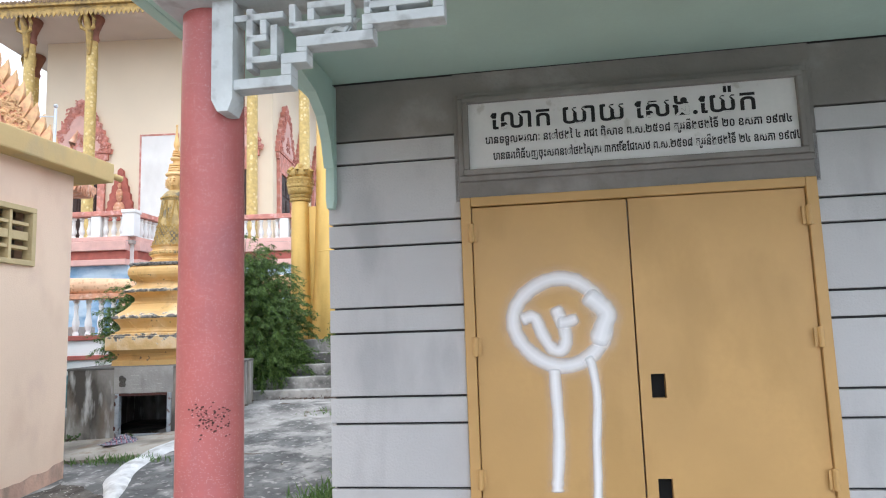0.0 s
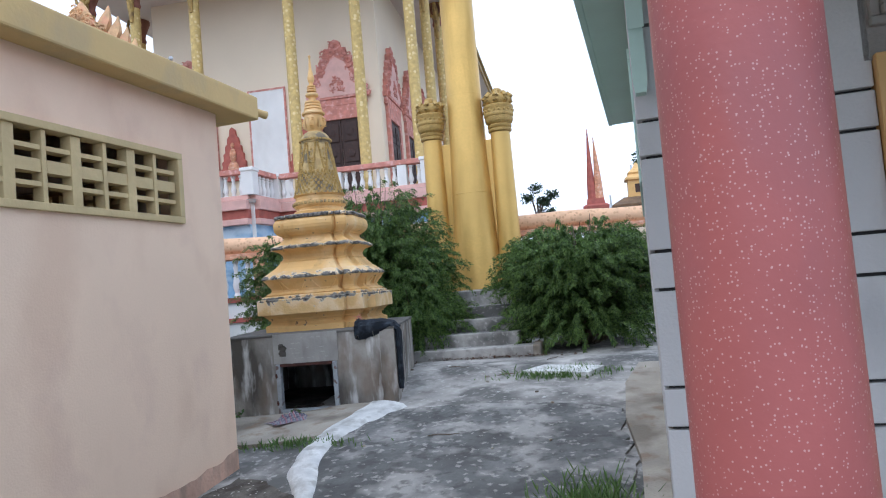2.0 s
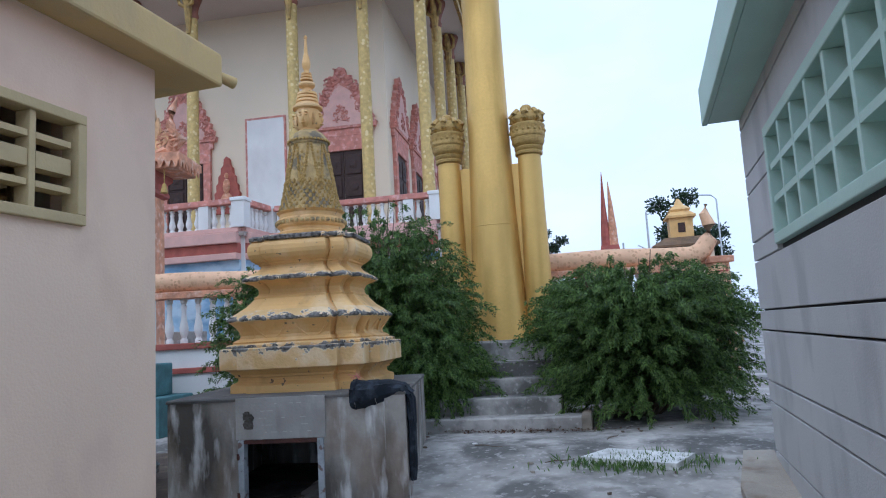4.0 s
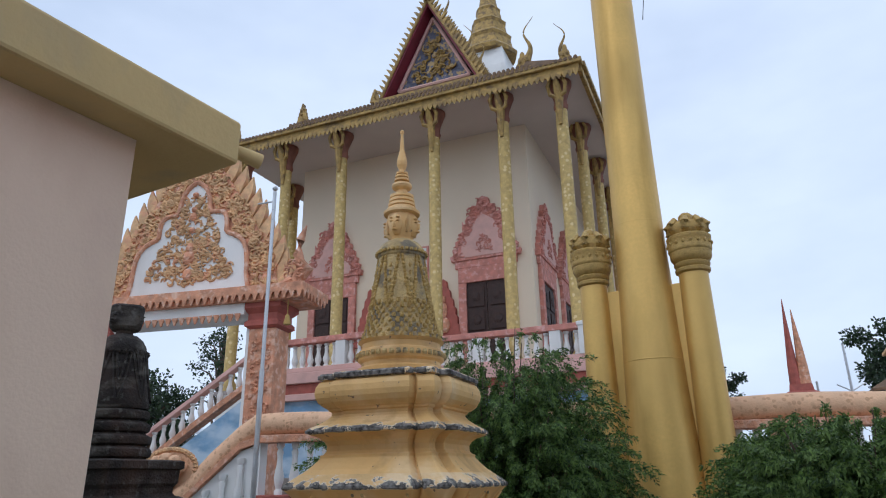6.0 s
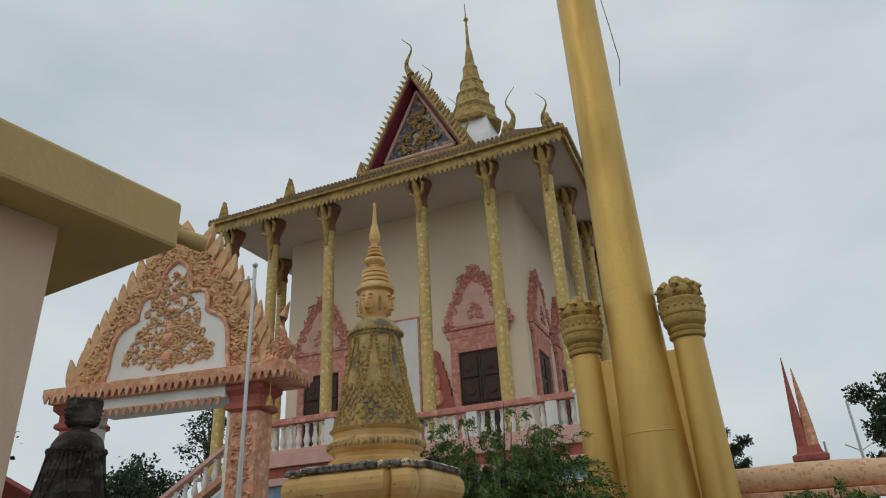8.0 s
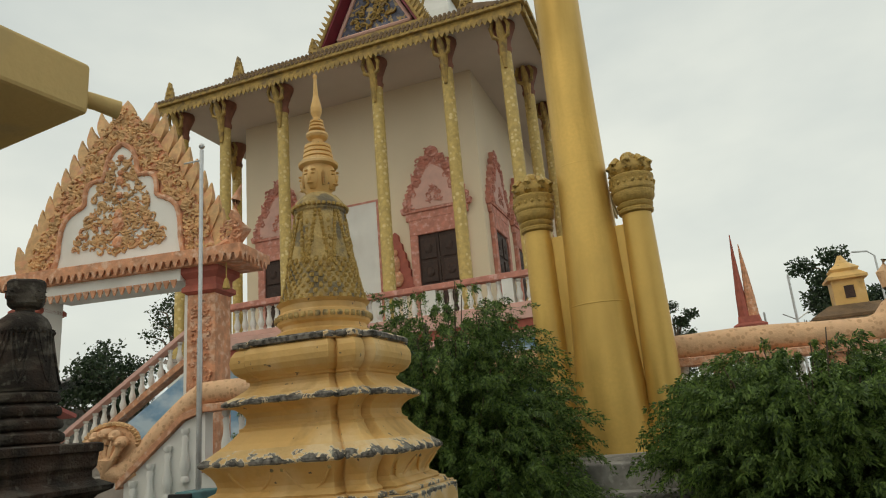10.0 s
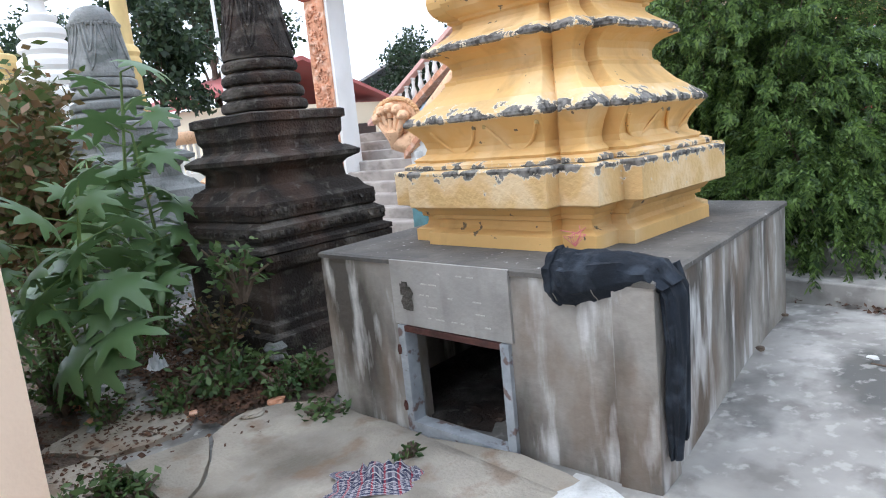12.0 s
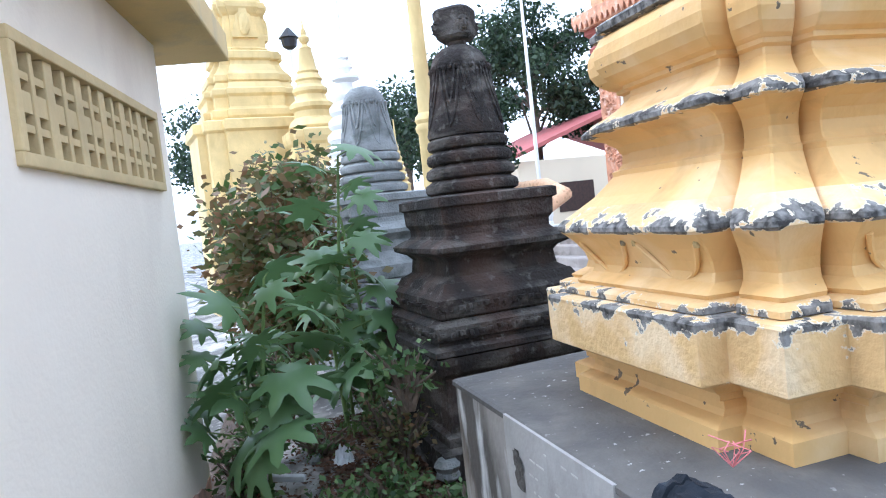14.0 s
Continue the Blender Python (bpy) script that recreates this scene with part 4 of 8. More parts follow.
# ---- tomb plinth and yellow stupa ----
def build_tomb():
    p = thing("tomb_plinth", "grey rendered tomb plinth with a dark square opening", "tomb")
    fl, fr_, br, bl = Vector((-4.77, 7.06)), Vector((-3.06, 7.22)), Vector((-3.38, 8.93)), Vector((-5.1, 8.85))
    t = 0.14

    def wall(a, b, z0, z1, name="wall", thick=t, material=M_PLINTH):
        d = (b - a).normalized()
        n = Vector((-d.y, d.x)) * thick
        bm = bmesh.new()
        prism(bm, [a, b, b + n, a + n], z0, z1)
        return part(name, bm, material, p)

    def on(s):
        return fl.lerp(fr_, s)

    s0, s1 = 0.31, 0.665
    wall(fl, on(s0), 0.2, 1.215)
    wall(on(s1), fr_, 0.2, 1.215)
    wall(on(s0), on(s1), 0.95, 1.215, "lintel")
    wall(on(s0), on(s1), 0.2, 0.465, "sill")
    wall(fr_, br, 0.2, 1.215)
    wall(br, bl, 0.2, 1.215)
    wall(bl, fl, 0.2, 1.215)
    bm = bmesh.new()
    c = (fl + fr_ + br + bl) / 4
    outer = [q + (q - c).normalized() * 0.012 for q in (fl, fr_, br, bl)]
    loft(bm, [[(*q, 1.215) for q in outer], [(*q, 1.232) for q in outer], [(*(q + (c - q) * 0.012), 1.24) for q in outer]])
    part("top_slab", bm, M_TOP, p, "dark weathered top with pale specks")
    bm = bmesh.new()
    a, b = on(s0 - 0.01), on(s1 + 0.01)
    d = (b - a).normalized()
    n = Vector((d.y, -d.x))
    prism(bm, [a + n * 0.014, b + n * 0.014, b - n * 0.002, a - n * 0.002], 0.955, 1.236)
    part("inscription_panel", bm, M_PANEL, p, "smooth pale cement panel with worn marks")
    rr = random.Random(5)
    for row in range(5):
        x = 0.1 + 0.02 * row
        while x < 0.5:
            w = rr.uniform(0.012, 0.05)
            if rr.random() < 0.5:
                bm = bmesh.new()
                q0, q1 = a + d * (x + 0.03) + n * 0.0155, a + d * (x + 0.03 + w) + n * 0.0155
                z = 1.19 - row * 0.048
                loft(bm, [[(*q0, z), (*q0, z + 0.005), (*(q0 - n * 0.003), z + 0.005), (*(q0 - n * 0.003), z)],
                          [(*q1, z), (*q1, z + 0.005), (*(q1 - n * 0.003), z + 0.005), (*(q1 - n * 0.003), z)]])
                part("worn_mark", bm, M_MARK, p)
            x += w + rr.uniform(0.01, 0.04)
    bm = bmesh.new()
    q = a + d * 0.08 + n * 0.014
    for i in range(8):
        blob(bm, (q.x + rr.uniform(-0.025, 0.025), q.y, 1.09 + rr.uniform(-0.045, 0.045)), (0.03, 0.004, 0.035), 8, 4, i, 0.25)
    part("stain", bm, M_DARK, p, "dark blotch on the panel")
    f = part("opening_frame", bmesh.new(), M_FRAME, p, "chipped blue-grey metal frame")
    for s, e, z0, z1 in ((s0, s0 + 0.024, 0.44, 0.95), (s1 - 0.024, s1, 0.44, 0.95), (s0 + 0.024, s1 - 0.024, 0.44, 0.512), (s0 + 0.024, s1 - 0.024, 0.925, 0.95)):
        bm = bmesh.new()
        a0, b0 = on(s), on(e)
        prism(bm, [a0 + n * 0.02, b0 + n * 0.02, b0 - n * 0.05, a0 - n * 0.05], z0, z1)
        part("frame_bar", bm, M_RUST if z0 > 0.9 else M_FRAME, f, "rusty red top bar" if z0 > 0.9 else "")
    for z in (0.58, 0.84):
        bm = bmesh.new()
        q = on(s0) + n * 0.02
        blob(bm, (q.x, q.y, z), (0.012, 0.012, 0.03), 6, 4, 2)
        part("hinge", bm, M_RUST, f)
    # Floor and rubble are near-black: the opening's shade is put into their colour.
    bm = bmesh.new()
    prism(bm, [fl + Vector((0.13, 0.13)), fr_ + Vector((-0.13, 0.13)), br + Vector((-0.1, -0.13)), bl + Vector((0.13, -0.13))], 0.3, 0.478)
    part("tomb_floor", bm, M_DARK, p, "earth floor coloured near-black for the shade inside")
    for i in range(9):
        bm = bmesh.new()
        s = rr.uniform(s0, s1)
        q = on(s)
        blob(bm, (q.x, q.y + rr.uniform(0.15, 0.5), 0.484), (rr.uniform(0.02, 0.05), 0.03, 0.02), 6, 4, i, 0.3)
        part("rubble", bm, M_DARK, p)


build_tomb()


def build_stupa():
    s = thing("yellow_stupa", "yellow painted funerary stupa with peeling ledges and four-faced spire", "stupa", -4.05, 8.01, 1.24, 4.7)
    # ledge and body profiles: half width, height above the plinth

    def tier(name, prof, plan=lobed, material=M_OCHRE, label="", wear=None):
        bm = bmesh.new()
        tiers(bm, [(h * 0.965, z) for h, z in prof], plan)
        ob = part(name, bm, material, s, label)
        if wear:
            each = len(ob.data.vertices) // len(prof)
            att = ob.data.attributes.new("wear", "FLOAT", "POINT")
            att.data.foreach_set("value", [v for v in wear for _ in range(each)])

    worn = "ledge with paint peeled to dark grey"
    tier("foot", [(0.60, 0), (0.60, 0.055), (0.587, 0.062), (0.555, 0.074), (0.547, 0.09), (0.547, 0.112), (0.57, 0.119), (0.57, 0.135), (0.584, 0.141), (0.604, 0.163), (0.64, 0.18)], redent)
    tier("base_band", [(0.66, 0.178), (0.667, 0.183), (0.667, 0.275), (0.667, 0.318)], redent, M_PEEL, wear=(0, 0, 0.05, 0.6))
    tier("band_rim", [(0.667, 0.318), (0.669, 0.33), (0.663, 0.338), (0.60, 0.342)], redent, M_PEEL, worn, (0.75, 0.8, 0.6, 0.3))
    tier("ledge", [(0.60, 0.34), (0.622, 0.344), (0.622, 0.36), (0.60, 0.369), (0.57, 0.373)], lobed, M_PEEL, worn, (0.6, 0.7, 0.5, 0.3, 0.1))
    tier("lotus_band", [(0.575, 0.372), (0.582, 0.384), (0.562, 0.395), (0.533, 0.408), (0.525, 0.432), (0.535, 0.462), (0.558, 0.495), (0.588, 0.525), (0.602, 0.538)])
    for side in range(4):
        for off in (-0.165, 0.165):
            bm = bmesh.new()
            pts = []
            for i in range(11):
                u = -1 + 2 * i / 10
                z = 0.405 + 0.105 * u * u
                pts.append((off + u * 0.13, -(0.509 + max(0, z - 0.43) * 0.56), z))
            tube(bm, pts, [0.0045 + 0.004 * abs(-1 + 2 * i / 10) for i in range(11)], 6)
            part("swag", bm, M_OCHRE, s).matrix_basis = pose(0, 0, 0, 0, 0, 90 * side)
        for off in (-0.03, 0.03, 0.30):
            bm = bmesh.new()
            blob(bm, (off, -0.556, 0.512), (0.011, 0.008, 0.014), 7, 4, side, 0.3)
            part("swag_stud", bm, M_RELIEF, s).matrix_basis = pose(0, 0, 0, 0, 0, 90 * side)
    tier("ledge", [(0.602, 0.538), (0.613, 0.547), (0.612, 0.56), (0.596, 0.576), (0.56, 0.60), (0.53, 0.622)], lobed, M_PEEL, worn, (0.45, 0.85, 0.9, 0.62, 0.35, 0.0))
    tier("waist", [(0.53, 0.622), (0.49, 0.65), (0.455, 0.685), (0.428, 0.715), (0.43, 0.73), (0.41, 0.738), (0.398, 0.755), (0.396, 0.785), (0.412, 0.812), (0.445, 0.836), (0.492, 0.852)])
    tier("ledge", [(0.492, 0.852), (0.512, 0.858), (0.512, 0.872), (0.492, 0.888), (0.455, 0.905)], lobed, M_PEEL, worn, (0.5, 0.9, 0.95, 0.65, 0.1))
    tier("upper_torus", [(0.455, 0.905), (0.415, 0.93), (0.392, 0.948), (0.378, 0.965), (0.378, 0.985), (0.395, 0.992), (0.398, 1.004), (0.42, 1.012), (0.45, 1.035), (0.468, 1.065), (0.473, 1.095), (0.468, 1.13), (0.45, 1.16), (0.432, 1.172)])
    tier("top_ledge", [(0.432, 1.172), (0.458, 1.178), (0.46, 1.20), (0.44, 1.214), (0.30, 1.22)], lobed, M_PEEL, "thin ledge with paint peeled to black", (0.7, 1.0, 1.0, 0.8, 0.4))
    bm = bmesh.new()
    lathe(bm, [(0.285, 1.22), (0.29, 1.26), (0.26, 1.275), (0.26, 1.30), (0.28, 1.315), (0.288, 1.345), (0.28, 1.375), (0.262, 1.385), (0.262, 1.42), (0.285, 1.44)], 32)
    part("drum", bm, M_OCHRE, s, smooth=True)
    bm = bmesh.new()
    rr = random.Random(9)
    for i in range(42):
        a = 2 * math.pi * i / 42
        blob(bm, (0.286 * math.cos(a), 0.286 * math.sin(a), 1.345), (0.018, 0.018, 0.022), 6, 4, i)
    part("drum_beading", bm, M_RELIEF, s)
    bm = bmesh.new()
    bell = [(0.262, 1.44), (0.258, 1.47), (0.238, 1.52), (0.220, 1.60), (0.200, 1.72), (0.180, 1.85), (0.162, 1.97), (0.156, 2.02), (0.164, 2.03), (0.164, 2.075), (0.150, 2.10), (0.12, 2.135), (0.08, 2.16)]
    lathe(bm, bell, 32, lobes=8, amp=0.015)
    part("bell", bm, M_RELIEF, s, "weathered bell carved with gilded foliage", smooth=True)
    bm = bmesh.new()
    bz, br = [q[1] for q in bell], [q[0] for q in bell]
    for row in range(8):
        z = 1.452 + row * 0.034
        r = np.interp(z, bz, br)
        for i in range(28):
            a = 2 * math.pi * (i + 0.5 * (row % 2)) / 28
            blob(bm, (r * math.cos(a), r * math.sin(a), z), (0.015, 0.015, rr.uniform(0.017, 0.027)), 5, 4, i, 0.3)
    for i in range(8):
        a0 = math.pi / 4 * i
        for side in (-1, 1):
            for k in range(13):
                u = k / 12
                z = 1.68 + 0.33 * u
                a = a0 + side * (0.05 + 0.26 * u)
                r = np.interp(z, bz, br)
                q = 0.017 * (1.1 - 0.4 * u)
                blob(bm, (r * math.cos(a), r * math.sin(a), z), (q, q, q * 1.4), 5, 4, k, 0.35)
        for k in range(5):
            z = 1.72 + 0.055 * k
            r = np.interp(z, bz, br)
            blob(bm, (r * math.cos(a0), r * math.sin(a0), z), (0.013, 0.013, 0.022), 5, 4, k, 0.3)
    for i in range(34):
        a = 2 * math.pi * i / 34
        blob(bm, (0.172 * math.cos(a), 0.172 * math.sin(a), 2.055), (0.014, 0.014, 0.018), 5, 3, i)
    part("foliage_relief", bm, M_GOLD2, s, "raised gilded leaf scrolls")
    bm = bmesh.new()
    lathe(bm, [(0.105, 2.13), (0.095, 2.15), (0.098, 2.18), (0.118, 2.20), (0.128, 2.26), (0.130, 2.31), (0.122, 2.345), (0.10, 2.355)], 28)
    for q in range(4):
        a = math.pi / 2 * q - math.pi / 2
        c, sn = math.cos(a), math.sin(a)

        def at(r, u, z):
            return (r * c - u * sn, r * sn + u * c, z)

        blob(bm, at(0.098, 0, 2.262), (0.062, 0.062, 0.085), 12, 8, q, 0.0)
        blob(bm, at(0.162, 0, 2.25), (0.014, 0.014, 0.026), 8, 5, q, 0.0)
        blob(bm, at(0.148, 0, 2.212), (0.026, 0.026, 0.008), 10, 5, q, 0.0)
        for u in (-0.03, 0.03):
            blob(bm, at(0.148, u, 2.276), (0.018, 0.018, 0.008), 8, 5, q, 0.0)
            blob(bm, at(0.146, u, 2.30), (0.022, 0.022, 0.006), 8, 5, q, 0.0)
        for u in (-0.088, 0.088):
            blob(bm, at(0.088, u, 2.25), (0.017, 0.017, 0.062), 8, 5, q, 0.0)
    for v in bm.verts:
        v.co.x, v.co.y = v.co.x * 0.80, v.co.y * 0.80
    part("four_faced_head", bm, M_OCHRE, s, "pale gold carved block with four plain faces", smooth=True)

    def ringed(prof, name, label=""):
        bm = bmesh.new()
        lathe(bm, [(r * 0.82, z) for r, z in prof], 28)
        part(name, bm, M_OCHRE, s, label)

    ringed([(0.115, 2.345), (0.155, 2.355), (0.158, 2.372), (0.135, 2.382)], "crown_brim")
    for i, (r, z) in enumerate(((0.125, 2.392), (0.118, 2.425), (0.111, 2.458), (0.104, 2.49))):
        ringed([(r - 0.022, z - 0.012), (r, z - 0.008), (r, z + 0.012), (r - 0.022, z + 0.018)], "crown_ring")
    ringed([(0.085, 2.50), (0.05, 2.515), (0.048, 2.545), (0.08, 2.56), (0.09, 2.575), (0.085, 2.592), (0.05, 2.605)], "spire_collar")
    for r, z in ((0.066, 2.625), (0.060, 2.652), (0.054, 2.678)):
        ringed([(r - 0.02, z - 0.012), (r, z - 0.007), (r, z + 0.007), (r - 0.02, z + 0.014)], "spire_ring")
    ringed([(0.03, 2.69), (0.028, 2.71), (0.044, 2.745), (0.047, 2.775), (0.036, 2.82), (0.022, 2.87), (0.015, 2.95), (0.012, 3.0), (0.018, 3.008), (0.018, 3.025), (0.0, 3.04)], "spire_tip", "slender pointed tip")


build_stupa()


def dark_stupa(name, x, y, z, yaw, k, material, label):
    s = thing(name, label, "stupa", x, y, z, yaw, group="old stupas beside the path")
    bm = bmesh.new()
    tiers(bm, [(0.56, -0.15), (0.56, 0.05), (0.51, 0.07), (0.51, 0.12), (0.48, 0.14), (0.48, 0.44), (0.52, 0.47), (0.54, 0.52), (0.54, 0.56)], square)
    for p in bm.verts:
        p.co *= k
    part("pedestal", bm, material, s)
    for prof, nm in (([(0.52, 0.56), (0.545, 0.57), (0.545, 0.60), (0.50, 0.62), (0.50, 0.64), (0.515, 0.65), (0.515, 0.72), (0.49, 0.735), (0.47, 0.75)], "base_step"),
                     ([(0.46, 0.75), (0.475, 0.765), (0.475, 0.86), (0.45, 0.875), (0.43, 0.89), (0.40, 0.94)], "base_step"),
                     ([(0.39, 0.94), (0.345, 0.97), (0.335, 1.05), (0.36, 1.08), (0.425, 1.11), (0.43, 1.14), (0.38, 1.17), (0.36, 1.18)], "cornice"),
                     ([(0.345, 1.18), (0.33, 1.20), (0.33, 1.24), (0.35, 1.27), (0.355, 1.36), (0.375, 1.37), (0.375, 1.42), (0.35, 1.43)], "cornice")):
        bm = bmesh.new()
        tiers(bm, [(h * k, q * k) for h, q in prof], square)
        part(nm, bm, material, s)
    bm = bmesh.new()
    prof = [(0.29, 1.43)]
    for i in range(4):
        r, z = 0.292 - 0.013 * i, 1.44 + 0.088 * i
        prof += [(r - 0.035, z), (r - 0.008, z + 0.012), (r, z + 0.035), (r - 0.006, z + 0.062), (r - 0.035, z + 0.08)]
    lathe(bm, [(r * k, z * k) for r, z in prof + [(0.2, 1.79)]], 32)
    part("ringed_neck", bm, material, s, smooth=True)
    bm = bmesh.new()
    bell = [(0.236, 1.785), (0.242, 1.81), (0.228, 1.87), (0.212, 1.95), (0.196, 2.04), (0.182, 2.13), (0.174, 2.20), (0.176, 2.215), (0.168, 2.25), (0.145, 2.29), (0.105, 2.325), (0.05, 2.345)]
    lathe(bm, [(r * k, z * k) for r, z in bell], 40, lobes=4, amp=0.02)
    part("bell", bm, material, s, smooth=True)
    bz, br = [q[1] for q in bell], [q[0] for q in bell]
    for q in range(8):
        a0 = math.pi / 4 * q
        bm = bmesh.new()
        for w, zb in ((0.36, 1.84), (0.20, 1.98)):
            pts = []
            for i in range(13):
                u = -1 + i / 6
                z = zb + (2.19 - zb) * abs(u) ** 1.6
                a = a0 + w * u * (0.75 + 0.25 * abs(u))
                r = 1.015 * np.interp(z, bz, br)
                pts.append((r * k * math.cos(a), r * k * math.sin(a), z * k))
            tube(bm, pts, 0.009 * k, 5)
        part("drapery_fold", bm, material, s)
    bm = bmesh.new()
    for i in range(26):
        a = 2 * math.pi * i / 26
        blob(bm, (0.178 * k * math.cos(a), 0.178 * k * math.sin(a), 2.195 * k), (0.02 * k, 0.02 * k, 0.024 * k), 6, 4, i, 0.2)
    part("bead_collar", bm, material, s)
    return s


ds = dark_stupa("dark_stupa", -6.25, 7.62, 0.56, 8, 1.0, M_DARK, "blackened stone stupa with a square carved cap")
bm = bmesh.new()
lathe(bm, [(0.075, 2.325), (0.06, 2.345), (0.058, 2.365), (0.085, 2.38)], 16)
lathe(bm, [(0.098, 2.375), (0.118, 2.395), (0.122, 2.45), (0.124, 2.50), (0.128, 2.52), (0.128, 2.545), (0.115, 2.56)], 40, lobes=4, amp=0.07)
for q in range(4):
    ca, sa = math.cos(q * math.pi / 2), math.sin(q * math.pi / 2)

    def face_at(r, u, z):
        return (r * ca - u * sa, r * sa + u * ca, z)

    blob(bm, face_at(0.105, 0, 2.45), (0.045, 0.045, 0.062), 10, 7, q, 0.0)
    blob(bm, face_at(0.148, 0, 2.45), (0.009, 0.009, 0.02), 7, 5, q, 0.0)
    blob(bm, face_at(0.140, 0, 2.418), (0.018, 0.018, 0.006), 7, 5, q, 0.0)
    for u in (-0.024, 0.024):
        blob(bm, face_at(0.138, u, 2.472), (0.013, 0.013, 0.006), 7, 5, q, 0.0)
part("carved_cap", bm, M_DARK, ds, "square cap with worn faces")
bm = bmesh.new()
rr = random.Random(4)
for side in range(4):
    for row, (h, z) in enumerate(((0.512, 0.685), (0.472, 0.815))):
        for i in range(18):
            u = -0.5 + i / 17.0
            q = (h + 0.004, u * h * 1.9, z + rr.uniform(-0.008, 0.008))
            a = side * math.pi / 2
            blob(bm, (q[0] * math.cos(a) - q[1] * math.sin(a), q[0] * math.sin(a) + q[1] * math.cos(a), q[2]), (0.022, 0.022, 0.026), 5, 3, i, 0.4)
part("carved_frieze", bm, M_DARK, ds)
for q in range(4):
    bm = bmesh.new()
    a = math.pi / 4 + q * math.pi / 2
    tube(bm, [(0.78 * math.cos(a), 0.78 * math.sin(a), 0.04 - 0.03 * i) for i in range(5)], [0.05, 0.075, 0.06, 0.07, 0.03], 8)
    part("scroll_foot", bm, M_GREYST, ds, "weathered scroll at the corner")
g2 = dark_stupa("grey_stupa", -8.9, 7.33, 0.45, 14, 1.18, M_GREYST, "mossy grey stone stupa with a broken rounded top")


# ---- stairs and gold columns ----
def build_steps():
    s = thing("stone_steps", "worn grey concrete steps up to the gold column", "steps", kind="structure")
    rows = [(9.15, 0.78, -3.75, -1.88), (9.42, 0.94, -3.7, -2.15), (9.75, 1.10, -3.65, -2.2), (10.1, 1.25, -3.6, -2.2), (10.55, 1.46, -3.4, -2.35)]
    for i, (y, z, x0, x1) in enumerate(rows):
        bm = bmesh.new()
        y1 = rows[i + 1][0] + 0.02 if i < 4 else 13.2
        box(bm, x0, x1, y, y1, 0.5, z, 0.012)
        part("step", bm, M_CONC, s)
    bm = bmesh.new()
    box(bm, -1.97, -1.87, 9.13, 9.5, 0.55, 0.80, 0.03)
    part("side_kerb", bm, M_SLAB, s)


build_steps()


